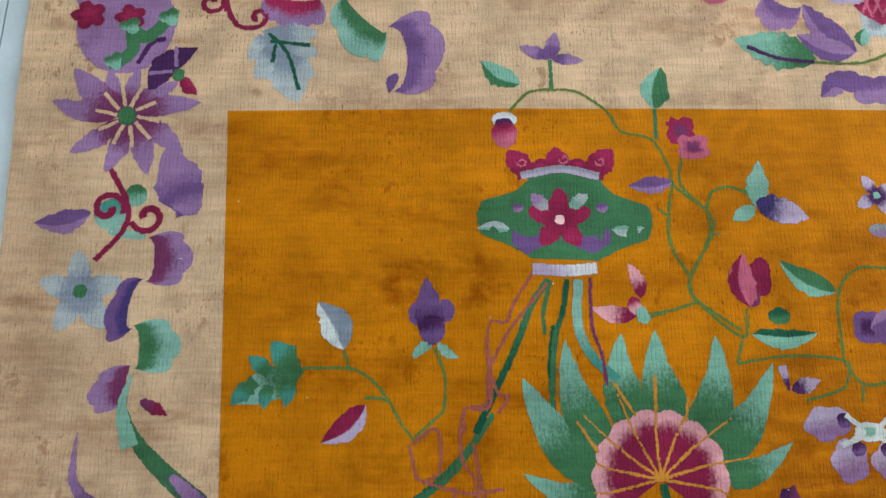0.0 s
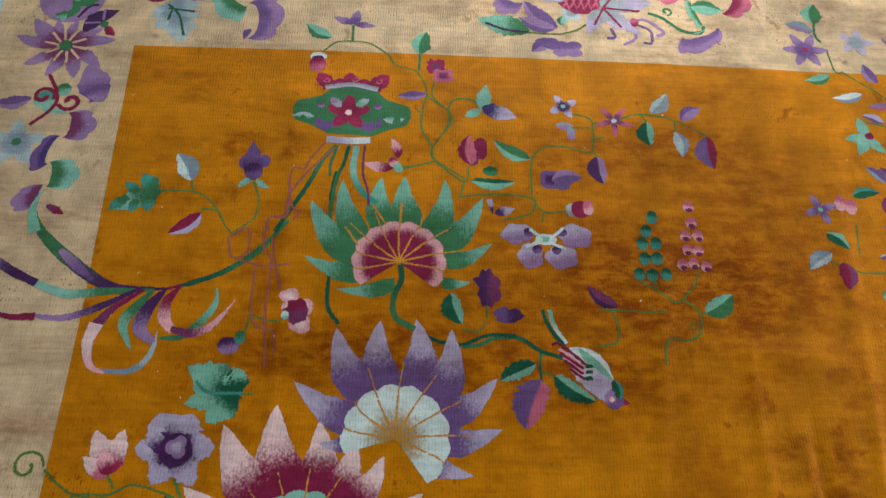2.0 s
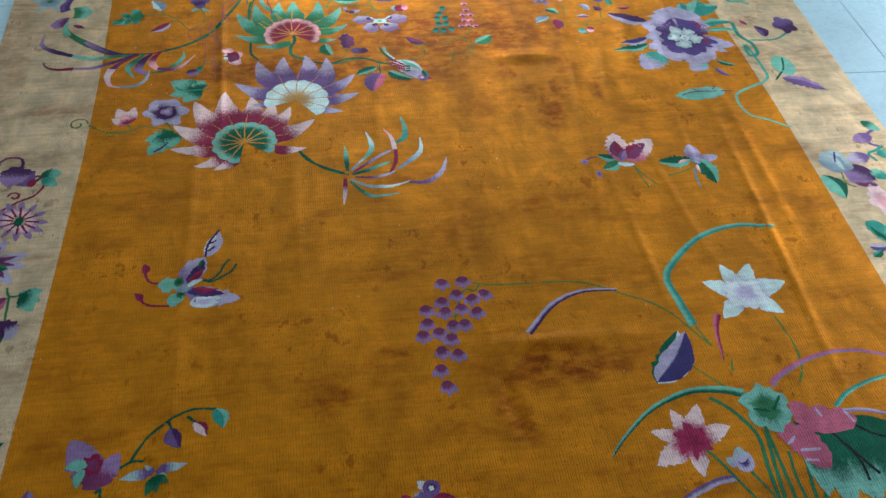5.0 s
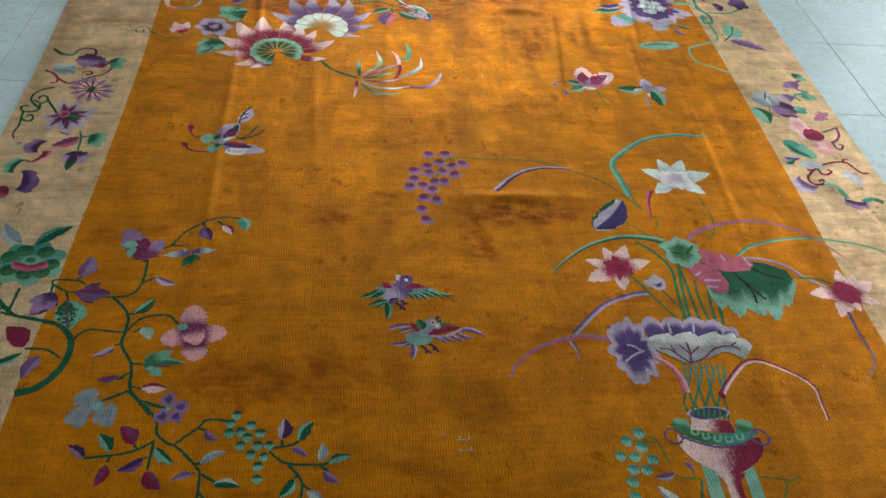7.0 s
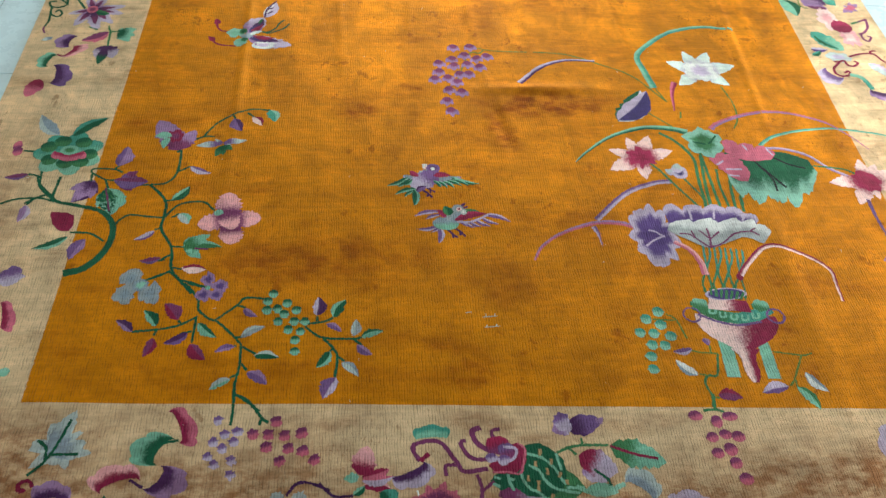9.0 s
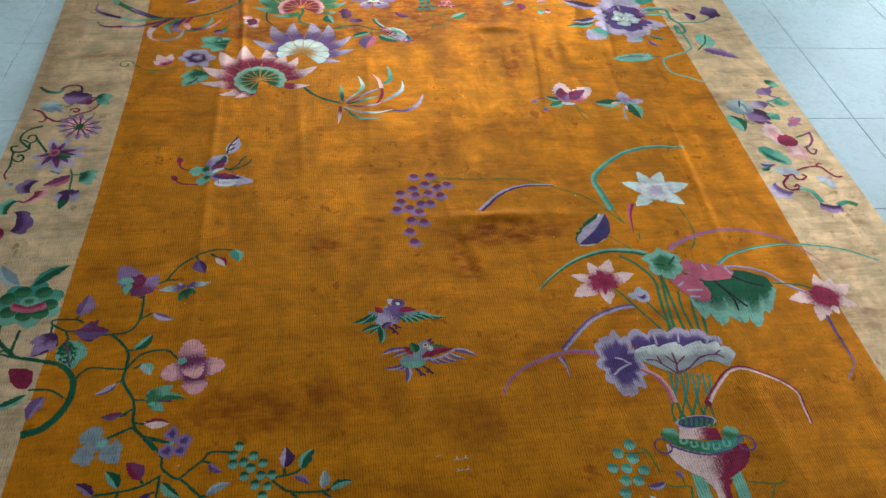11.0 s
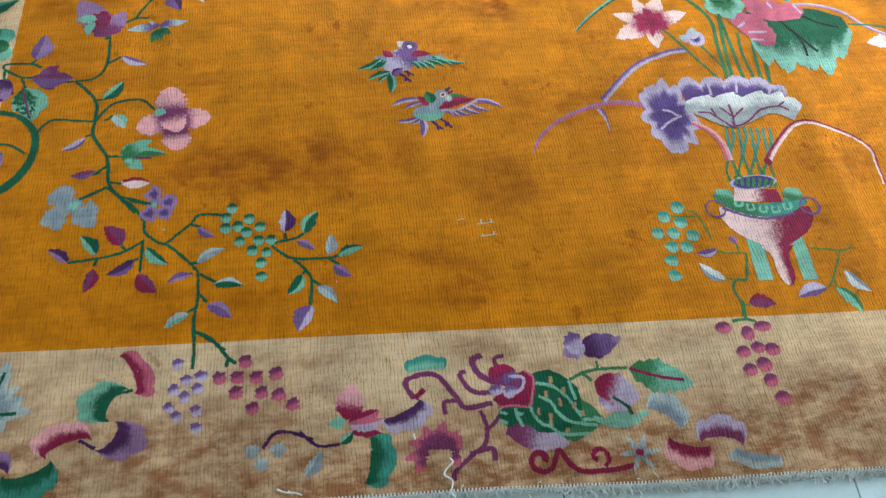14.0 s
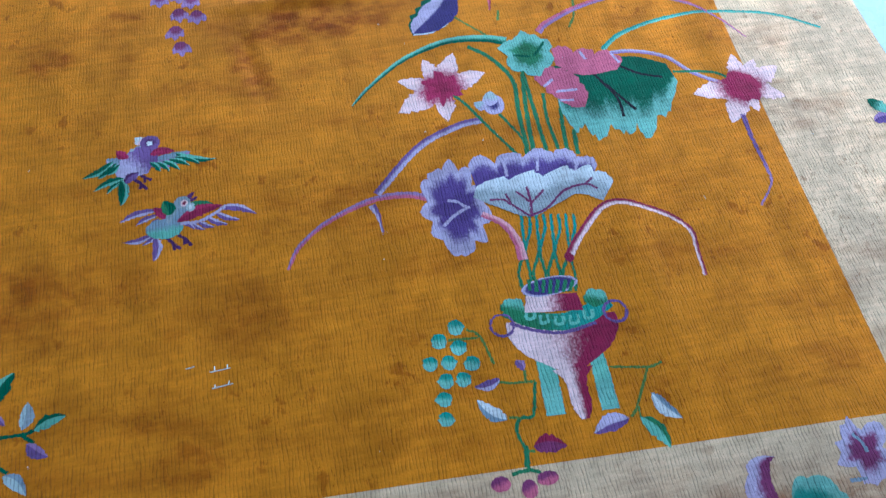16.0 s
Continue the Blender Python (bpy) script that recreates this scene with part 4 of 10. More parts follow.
leaf(sprig, (0.117, 2.558), (0.083, 2.595), 0.75, 'green', 'teal', mode='along', name='leaf_lobe', layer='petal', root=0.8)
leaf(sprig, (0.084, 2.551), (0.052, 2.574), 0.6, 'green', 'teal', mode='along', name='leaf_lobe', layer='petal', root=0.8)
leaf(sprig, (0.114, 2.547), (0.107, 2.502), 0.5, 'green', 'teal', mode='along', name='leaf_lobe', layer='petal', root=0.8)
leaf(sprig, (0.082, 2.533), (0.076, 2.5), 0.6, 'green', 'teal', mode='along', name='leaf_lobe', layer='petal', root=0.8)
leaf(sprig, (0.063, 2.54), (0.03, 2.505), 0.55, 'green', 'teal', mode='along', name='leaf_lobe', layer='petal', root=0.8)
leaf(sprig, (0.312, 2.59), (0.303, 2.689), 0.42, 'plum', 'violet', mode='along', name='petal', layer='petal', root=0.3)
blob(sprig, (0.291, 2.635), 0.0138, 0.0177, 0, 'violet', 'violet', name='petal', flow=-75)
blob(sprig, (0.331, 2.639), 0.0131, 0.0177, 0, 'violet', 'violet', name='petal', flow=-75)
blob(sprig, (0.312, 2.612), 0.0191, 0.0213, 0, 'plum', 'violet', name='petal', layer='petal', flow=-75)
leaf(sprig, (0.312, 2.593), (0.283, 2.57), 0.45, 'aqua', 'mint')
leaf(sprig, (0.319, 2.593), (0.35, 2.571), 0.42, 'aqua', 'mint')

# far border: folds, fish motif and leaves
fb = crescent(rug, (0.671, 3.215), (0.741, 3.199), (0.722, 3.252), 0.2, 'violet', 'lilac', name='ribbon_motif', label='purple, red and green ribbon folds', lobes=3)
crescent(fb, (0.731, 3.199), (0.805, 3.200), (0.766, 3.140), 0.15, 'crimson', 'rose')
crescent(fb, (0.797, 3.201), (0.855, 3.160), (0.860, 3.242), 0.35, 'green', 'mint')
crescent(fb, (0.856, 3.160), (0.903, 3.136), (0.847, 3.094), 0.25, 'violet', 'lilac')
flower(fb, (0.922, 3.215), 0.0386, 6, 90, 'violet', 'lilac', ratio=0.36, heart='crimson', heart_r=0.16, blunt=0.1)
fbl = leaf(rug, (0.917, 3.04), (0.789, 3.076), 0.48, 'green', 'mint', mode='along', name='leaf_branch', label='green leaf branch with purple leaves', teeth=1)
strip(fbl, [(0.809, 3.063), (0.857, 3.041), (0.919, 3.035), (0.977, 3.034), (1.021, 3.046), (1.054, 3.069)], 0.0042, 'olive', layer='petal')
strip(fbl, [(0.809, 3.063), (0.858, 3.042), (0.912, 3.036)], 0.0042, 'plum', layer='heart', name='vein')
leaf(fbl, (0.984, 3.053), (0.904, 3.14), 0.42, 'violet', 'lilac', teeth=1)
leaf(fbl, (0.979, 3.051), (0.89, 3.085), 0.45, 'lilac', 'violet')
leaf(fbl, (0.993, 3.064), (1.002, 3.095), 0.8, 'aqua', 'green')
leaf(fbl, (0.974, 3.013), (0.916, 2.975), 0.55, 'violet', 'lilac')
blob(fbl, (0.961, 3.003), 0.0254, 0.0176, 0, 'violet', 'violet', lobes=3, amp=0.3, flow=-75)
blob(fbl, (1.003, 2.989), 0.0369, 0.026, 0, 'violet', 'lilac', lobes=4, amp=0.35, flow=-75)
fv = strip(rug, [(0.967, 3.246), (1.02, 3.252), (1.07, 3.222), (1.065, 3.18)], 0.006, 'green', name='scroll_motif', label='green scroll tendrils with purple folds')
scroll(fv, (1.103, 3.221), 0.022, 1.0, 170, 0.0081, 'green', -1)
# Woven fish shape: netted body, eye spots and a fan of plumes.
fish = leaf(rug, (0.989, 3.135), (1.103, 3.154), 0.55, 'crimson', 'maroon', name='fish_motif', label='dark red fish motif with pale grey-blue plumes', blunt=0.6)
blob(fish, (0.978, 3.167), 0.0361, 0.0311, 0, 'grey', 'lavender', lobes=4, amp=0.2, flow=-75)
blob(fish, (0.986, 3.192), 0.012, 0.011, 0, 'crimson', layer='petal', flow=-75)
blob(fish, (0.949, 3.173), 0.008, 0.014, 0, 'crimson', layer='petal', flow=-75)
strip(fish, [(1.001, 3.168), (1.016, 3.115)], 0.002, 'rose', name='net_line', layer='petal')
strip(fish, [(1.023, 3.169), (1.0, 3.12)], 0.002, 'rose', name='net_line', layer='petal')
strip(fish, [(1.02, 3.164), (1.034, 3.116)], 0.002, 'rose', name='net_line', layer='petal')
strip(fish, [(1.042, 3.171), (1.018, 3.121)], 0.002, 'rose', name='net_line', layer='petal')
strip(fish, [(1.04, 3.17), (1.052, 3.117)], 0.002, 'rose', name='net_line', layer='petal')
strip(fish, [(1.06, 3.172), (1.036, 3.122)], 0.002, 'rose', name='net_line', layer='petal')
strip(fish, [(1.059, 3.167), (1.07, 3.118)], 0.002, 'rose', name='net_line', layer='petal')
strip(fish, [(1.078, 3.173), (1.054, 3.123)], 0.001, 'rose', name='net_line', layer='petal')
strip(fish, [(1.079, 3.173), (1.088, 3.119)], 0.0022, 'rose', name='net_line', layer='petal')
strip(fish, [(1.096, 3.174), (1.073, 3.124)], 0.002, 'rose', name='net_line', layer='petal')
leaf(fish, (1.027, 3.178), (1.003, 3.209), 0.7, 'violet', 'lilac', mode='along')
leaf(fish, (1.094, 3.125), (1.156, 3.227), 0.32, 'stone', 'lavender', mode='along', name='plume', teeth=1)
leaf(fish, (1.094, 3.125), (1.227, 3.153), 0.34, 'stone', 'lavender', mode='along', name='plume', teeth=1)
leaf(fish, (1.094, 3.125), (1.054, 3.037), 0.4, 'stone', 'lavender', mode='along', name='plume', teeth=1)
leaf(fish, (1.094, 3.125), (1.138, 3.053), 0.4, 'stone', 'lavender', mode='along', name='plume', teeth=1)
leaf(fish, (1.094, 3.125), (1.187, 3.041), 0.32, 'stone', 'lavender', mode='along', name='plume', teeth=1)
strip(fish, [(1.1, 3.126), (1.139, 3.189)], 0.004, 'maroon', name='vein', layer='petal')
strip(fish, [(1.1, 3.126), (1.19, 3.121)], 0.004, 'maroon', name='vein', layer='petal')
strip(fish, [(1.1, 3.126), (1.073, 3.069)], 0.004, 'maroon', name='vein', layer='petal')
strip(fish, [(1.1, 3.126), (1.139, 3.065)], 0.004, 'maroon', name='vein', layer='petal')
strip(fish, [(1.17, 3.086), (1.2, 3.092), (1.24, 3.055), (1.222, 3.039)], 0.0081, 'lilac', name='tendril')
strip(fish, [(1.172, 3.079), (1.208, 3.057), (1.207, 3.019), (1.188, 3.018)], 0.007, 'violet', name='tendril')
strip(fish, [(1.166, 3.074), (1.17, 3.032), (1.139, 3.009)], 0.0071, 'lilac', name='tendril')
strip(fish, [(1.113, 3.06), (1.12, 3.033), (1.101, 3.028)], 0.0081, 'violet', name='tendril')
blob(fish, (1.172, 3.083), 0.011, 0.015, 0, 'rose', 'crimson', layer='petal', flow=-75)
blob(fish, (1.019, 3.105), 0.0251, 0.0271, 0, 'stone', 'pale', lobes=4, amp=0.3, layer='under', name='plume')
strip(fv, [(1.265, 3.268), (1.266, 3.23), (1.2, 3.205), (1.207, 3.156)], 0.01, 'green')
scroll(fv, (1.187, 3.21), 0.013, 0.8, 0, 0.008, 'green', 1)
strip(fv, [(1.209, 3.116), (1.24, 3.102), (1.286, 3.062), (1.33, 3.057), (1.343, 3.081)], 0.009, 'green')
scroll(fv, (1.255, 3.123), 0.014, 1, -90, 0.007, 'green', 1)
crescent(fv, (1.342, 3.073), (1.317, 3.06), (1.33, 3.057), 0.2, 'green', 'mint')
crescent(fv, (1.285, 3.042), (1.375, 3.079), (1.323, 2.995), 0.3, 'violet', 'lilac')
crescent(fv, (1.322, 3.159), (1.341, 3.088), (1.31, 3.118), 0.1, 'green', 'mint')
leaf(fv, (1.317, 3.143), (1.397, 3.133), 0.6, 'mint', 'green', bend=0.05)
crescent(fv, (1.255, 3.217), (1.357, 3.253), (1.293, 3.157), 0.15, 'maroon', 'rose', lobes=4)
crescent(fv, (1.448, 3.272), (1.421, 3.194), (1.376, 3.229), 0.3, 'violet', 'lilac')
crescent(fv, (1.424, 3.194), (1.393, 3.127), (1.471, 3.152), 0.25, 'maroon', 'rose')

# far right corner sprays
fr = strip(rug, [(1.633, 3.17), (1.615, 3.073), (1.624, 3.042)], 0.0051, 'green', name='corner_spray', label='border spray of green, blue and purple leaves')
leaf(fr, (1.619, 3.104), (1.632, 3.17), 0.8, 'green', 'mint')
leaf(fr, (1.612, 3.076), (1.545, 3.1), 0.45, 'slate', 'lilac')
flower(fr, (1.58, 3.017), 0.0571, 6, 60, 'violet', 'lilac', ratio=0.42, heart='crimson', heart_r=0.14, blunt=0.3)

# vines beside the lantern
leaf(vine, (0.796, 2.797), (0.808, 2.871), 0.45, 'mint', 'aqua', mode='along', name='petal')
leaf(vine, (0.796, 2.797), (0.758, 2.774), 0.55, 'mint', 'aqua', mode='along', name='petal')
leaf(vine, (0.796, 2.804), (0.875, 2.779), 0.5, 'navy', 'lavender', mode='along', name='petal', layer='petal', blunt=0.3)
strip(vine, [(0.723, 2.797), (0.731, 2.819), (0.753, 2.828), (0.786, 2.821)], 0.004, 'olive')
strip(vine, [(0.721, 2.797), (0.723, 2.755), (0.691, 2.691), (0.688, 2.671), (0.696, 2.651), (0.757, 2.6), (0.766, 2.641)], 0.003, 'olive')
strip(vine, [(0.757, 2.6), (0.745, 2.562)], 0.0032, 'olive')
strip(vine, [(0.695, 2.651), (0.627, 2.63)], 0.004, 'olive')
leaf(vine, (0.772, 2.644), (0.768, 2.725), 0.5001, 'rose', 'maroon', layer='petal', name='petal')
blob(vine, (0.762, 2.689), 0.018, 0.02, 0, 'rose', 'mulberry', name='petal', flow=-75)
blob(vine, (0.79, 2.689), 0.019, 0.029, 0, 'maroon', 'maroon', name='petal', lobes=3, amp=0.25)
blob(vine, (0.776, 2.661), 0.013, 0.017, 0, 'maroon', 'mulberry', name='petal', flow=-75)
leaf(vine, (0.77, 2.605), (0.869, 2.607), 0.3, 'mint', 'forest', name='leaf')
blob(vine, (0.813, 2.631), 0.017, 0.013, 0, 'forest', 'green', layer='under', flow=-75)
leaf(vine, (0.901, 2.666), (0.821, 2.714), 0.4, 'green', 'mint', bend=0.08)
vine2 = strip(rug, [(0.745, 2.562), (0.818, 2.573), (0.9, 2.567), (0.901, 2.537), (0.886, 2.524), (0.839, 2.51)], 0.004, 'olive', name='flowering_vine', label='thin green vine with purple leaves and star flowers')
strip(vine2, [(0.9, 2.567), (0.903, 2.66), (0.933, 2.7), (0.981, 2.702), (1.035, 2.693), (1.043, 2.769), (1.028, 2.788), (0.981, 2.795)], 0.004, 'olive')
strip(vine2, [(1.043, 2.769), (1.093, 2.778), (1.153, 2.799), (1.231, 2.784), (1.298, 2.746)], 0.004, 'olive')
strip(vine2, [(1.035, 2.692), (1.055, 2.672)], 0.004, 'olive')
strip(vine2, [(1.041, 2.758), (0.997, 2.756)], 0.004, 'olive')
strip(vine2, [(1.038, 2.723), (1.069, 2.733)], 0.003, 'olive')
strip(vine2, [(0.9, 2.565), (0.923, 2.534), (0.968, 2.536)], 0.0032, 'olive')
strip(vine2, [(0.923, 2.534), (0.92, 2.51)], 0.004, 'olive')
strip(vine2, [(1.153, 2.799), (1.166, 2.778)], 0.003, 'olive')
strip(vine2, [(1.231, 2.784), (1.229, 2.752)], 0.003, 'olive')
blob(vine2, (0.941, 2.615), 0.023, 0.0251, 0, 'plum', 'violet', lobes=4, amp=0.2, name='petal')
leaf(vine2, (0.944, 2.612), (1.011, 2.623), 0.55, 'violet', 'lilac', name='petal')
blob(vine2, (0.967, 2.603), 0.018, 0.014, 0, 'violet', 'violet', name='petal', flow=-75)
leaf(vine2, (1.046, 2.679), (1.055, 2.609), 0.6, 'plum', 'lilac', blunt=0.4)
flower(vine2, (0.981, 2.815), 0.0361, 4, 30, 'plum', 'lavender', ratio=0.55, heart='mint', heart_r=0.18, blunt=0.7)
flower(vine2, (1.093, 2.778), 0.048, 5, -90, 'mulberry', 'rose', ratio=0.32, heart='pale', heart_r=0.14, blunt=0.2)
blob(vine2, (0.98, 2.76), 0.019, 0.011, 0, 'stone', 'lilac', name='petal', flow=-75)
blob(vine2, (0.994, 2.739), 0.01, 0.019, 0, 'slate', 'lilac', name='petal', flow=-75)
leaf(vine2, (1.179, 2.802), (1.222, 2.861), 0.5, 'stone', 'pale')
leaf(vine2, (1.246, 2.786), (1.297, 2.825), 0.55, 'lilac', 'violet')
leaf(vine2, (1.166, 2.778), (1.17, 2.711), 0.62, 'forest', 'mint', bend=-0.12)
leaf(vine2, (1.23, 2.754), (1.237, 2.685), 0.5, 'pale', 'slate')
leaf(vine2, (1.298, 2.744), (1.304, 2.655), 0.55, 'violet', 'maroon', bend=-0.12)
strip(vine2, [(0.809, 2.559), (0.816, 2.525)], 0.013, 'lavender', 'plum', name='petal', end=0.005)
leaf(vine2, (0.819, 2.525), (0.863, 2.539), 0.5, 'plum', 'lavender', mode='along', name='petal')
blob(vine2, (0.98, 2.54), 0.011, 0.017, 0, 'pale', 'stone', name='calyx', flow=-75)
blob(vine2, (1.001, 2.542), 0.021, 0.0221, 0, 'maroon', 'crimson', name='bud', layer='petal', flow=-75)
blob(vine2, (1.017, 2.546), 0.012, 0.019, 0, 'rose', 'pink', name='bud', layer='heart', flow=-75)
leaf(vine, (0.627, 2.63), (0.607, 2.622), 0.8, 'aqua', 'mint')

# three large lotus flowers
lotus = fan(rug, (0.625, 2.404), 0.094, 0.094, -38, 216, 10, 'maroon', 'pink', power=3.2, name='lotus_flower', label='lotus with green petals and a pink and maroon fan')
petal(lotus, (0.549, 2.378), (0.435, 2.413), 0.378, 'green', 'mint')
petal(lotus, (0.532, 2.425), (0.438, 2.544), 0.440, 'green', 'mint')
petal(lotus, (0.54, 2.469), (0.501, 2.597), 0.420, 'green', 'mint')
petal(lotus, (0.593, 2.49), (0.582, 2.607), 0.504, 'green', 'mint')
petal(lotus, (0.649, 2.497), (0.631, 2.612), 0.504, 'green', 'mint')
petal(lotus, (0.691, 2.479), (0.717, 2.603), 0.440, 'green', 'mint')
petal(lotus, (0.712, 2.447), (0.796, 2.563), 0.399, 'green', 'mint')
petal(lotus, (0.728, 2.409), (0.813, 2.454), 0.399, 'green', 'mint')
petal(lotus, (0.606, 2.353), (0.504, 2.34), 0.336, 'green', 'mint')
petal(lotus, (0.717, 2.361), (0.768, 2.363), 0.525, 'green', 'mint')
strip(lotus, [(0.596, 2.49), (0.565, 2.54)], 0.004, 'gold', name='seam', layer='petal')
strip(lotus, [(0.625, 2.497), (0.626, 2.545)], 0.004, 'gold', name='seam', layer='petal')
strip(lotus, [(0.665, 2.481), (0.672, 2.515)], 0.004, 'gold', name='seam', layer='petal')
strip(lotus, [(0.541, 2.441), (0.513, 2.482)], 0.004, 'gold', name='seam', layer='petal')
strip(lotus, [(0.628, 2.398), (0.631, 2.364), (0.617, 2.323), (0.623, 2.283), (0.661, 2.259)], 0.011, 'forest', 'green', name='stalk', layer='petal')
strip(lotus, [(0.661, 2.259), (0.703, 2.236), (0.752, 2.23), (0.801, 2.25), (0.856, 2.251)], 0.007, 'forest', name='stalk')
strip(lotus, [(0.486, 2.617), (0.479, 2.563), (0.481, 2.495)], 0.007, 'forest', name='stalk', layer='under')
strip(lotus, [(0.488, 2.381), (0.49, 2.305), (0.514, 2.266)], 0.008, 'forest', name='stalk', layer='leaf')
leaf(lotus, (0.728, 2.338), (0.752, 2.27), 0.6, 'forest', 'mint', bend=-0.12, teeth=1)
bud3 = blob(rug, (0.804, 2.351), 0.026, 0.044, 0, 'plum', 'mulberry', jag=0.6, flow=0, name='plum_bud', label='small purple blossoms beside the lotus')
blob(bud3, (0.84, 2.293), 0.029, 0.018, 0, 'violet', 'plum', jag=0.6, flow=0, name='petal')
strip(bud3, [(0.798, 2.312), (0.8, 2.287)], 0.004, 'olive')
strip(bud3, [(0.752, 2.261), (0.782, 2.257), (0.797, 2.277)], 0.004, 'olive')

# winged motif and berry spikes
wing1 = blob(rug, (0.924, 2.467), 0.023, 0.014, 0, 'mint', 'snow', name='winged_motif', label='pale lilac four-winged motif', layer='petal')
blob(wing1, (0.865, 2.479), 0.033, 0.024, 10, 'lavender', 'lilac', lobes=5, amp=0.18, name='wing', flow=-75)
blob(wing1, (0.985, 2.477), 0.035, 0.0282, -10, 'lavender', 'lilac', lobes=5, amp=0.18, name='wing', flow=-75)
blob(wing1, (0.891, 2.428), 0.026, 0.03, 0, 'lavender', 'lilac', lobes=5, amp=0.18, name='wing', flow=-75)
blob(wing1, (0.954, 2.427), 0.033, 0.0281, 0, 'lavender', 'lilac', lobes=5, amp=0.18, name='wing', flow=-75)
blob(wing1, (0.889, 2.483), 0.011, 0.011, 0, 'plum', 'violet', name='wing_mark', layer='petal', flow=-75)
blob(wing1, (0.958, 2.485), 0.011, 0.011, 0, 'plum', 'violet', name='wing_mark', layer='petal', flow=-75)
blob(wing1, (0.905, 2.444), 0.011, 0.011, 0, 'plum', 'violet', name='wing_mark', layer='petal', flow=-75)
blob(wing1, (0.945, 2.443), 0.01, 0.011, 0, 'plum', 'violet', name='wing_mark', layer='petal', flow=-75)
strip(wing1, [(0.882, 2.449), (0.914, 2.466), (0.892, 2.491)], 0.0071, 'snow', name='wing_edge', layer='heart')
strip(wing1, [(0.964, 2.446), (0.933, 2.464), (0.962, 2.496)], 0.0061, 'snow', name='wing_edge', layer='heart')
tw = leaf(rug, (1.059, 2.317), (1.001, 2.363), 0.42, 'mulberry', 'plum', bend=0.1, name='leaf_twig', label='twig with a plum leaf')
strip(tw, [(1.045, 2.311), (1.055, 2.276), (1.048, 2.242), (1.01, 2.232)], 0.004, 'olive')
strip(tw, [(1.02, 2.311), (1.117, 2.308), (1.153, 2.309)], 0.002, 'olive')
spike = strip(rug, [(1.109, 2.375), (1.134, 2.36), (1.172, 2.332), (1.193, 2.335), (1.22, 2.31), (1.217, 2.27), (1.191, 2.25), (1.15, 2.249), (1.137, 2.198)], 0.005, 'olive', name='berry_spike', label='curling stem with green and pink berry spikes')
strip(spike, [(1.233, 2.408), (1.22, 2.373), (1.188, 2.335)], 0.0032, 'olive')
strip(spike, [(1.139, 2.397), (1.138, 2.36)], 0.004, 'olive')
strip(spike, [(1.22, 2.31), (1.236, 2.31)], 0.004, 'olive')
scroll(spike, (1.205, 2.28), 0.013, 1, 0, 0.003, 'olive', 1)
leaf(spike, (1.233, 2.308), (1.293, 2.352), 0.62, 'green', 'mint', blunt=0.4)
leaf(spike, (1.151, 2.545), (1.147, 2.511), 0.702, 'forest', 'teal', mode='along', blunt=1.0, name='berry', layer='petal')
leaf(spike, (1.136, 2.51), (1.132, 2.477), 0.723, 'forest', 'teal', mode='along', blunt=1.0, name='berry', layer='petal')
leaf(spike, (1.125, 2.479), (1.121, 2.447), 0.745, 'forest', 'teal', mode='along', blunt=1.0, name='berry', layer='petal')
leaf(spike, (1.152, 2.48), (1.148, 2.448), 0.745, 'forest', 'teal', mode='along', blunt=1.0, name='berry', layer='petal')
leaf(spike, (1.126, 2.444), (1.122, 2.412), 0.745, 'forest', 'teal', mode='along', blunt=1.0, name='berry', layer='petal')
leaf(spike, (1.151, 2.444), (1.147, 2.413), 0.767, 'forest', 'teal', mode='along', blunt=1.0, name='berry', layer='petal')
leaf(spike, (1.111, 2.407), (1.107, 2.377), 0.792, 'forest', 'teal', mode='along', blunt=1.0, name='berry', layer='petal')
leaf(spike, (1.137, 2.406), (1.133, 2.375), 0.767, 'forest', 'teal', mode='along', blunt=1.0, name='berry', layer='petal')
leaf(spike, (1.165, 2.408), (1.161, 2.377), 0.767, 'forest', 'teal', mode='along', blunt=1.0, name='berry', layer='petal')
leaf(spike, (1.233, 2.571), (1.229, 2.543), 0.848, 'rose', 'pink', mode='along', blunt=1.0, name='berry', layer='petal')
blob(spike, (1.232, 2.549), 0.008, 0.0061, 0, 'maroon', 'mulberry', name='berry_shade', layer='heart')
leaf(spike, (1.234, 2.531), (1.23, 2.503), 0.848, 'rose', 'pink', mode='along', blunt=1.0, name='berry', layer='petal')
blob(spike, (1.233, 2.509), 0.0081, 0.0071, 0, 'maroon', 'mulberry', name='berry_shade', layer='heart')
leaf(spike, (1.217, 2.5), (1.213, 2.472), 0.848, 'rose', 'pink', mode='along', blunt=1.0, name='berry', layer='petal')
blob(spike, (1.216, 2.478), 0.008, 0.0061, 0, 'maroon', 'mulberry', name='berry_shade', layer='heart')
leaf(spike, (1.245, 2.501), (1.24, 2.473), 0.845, 'rose', 'pink', mode='along', blunt=1.0, name='berry', layer='petal')
blob(spike, (1.244, 2.479), 0.007, 0.0061, 0, 'maroon', 'mulberry', name='berry_shade', layer='heart')
leaf(spike, (1.217, 2.466), (1.213, 2.439), 0.879, 'rose', 'pink', mode='along', blunt=1.0, name='berry', layer='petal')
blob(spike, (1.216, 2.445), 0.007, 0.0061, 0, 'maroon', 'mulberry', name='berry_shade', layer='heart')
leaf(spike, (1.24, 2.464), (1.236, 2.438), 0.913, 'rose', 'pink', mode='along', blunt=1.0, name='berry', layer='petal')
blob(spike, (1.239, 2.443), 0.008, 0.0061, 0, 'maroon', 'mulberry', name='berry_shade', layer='heart')
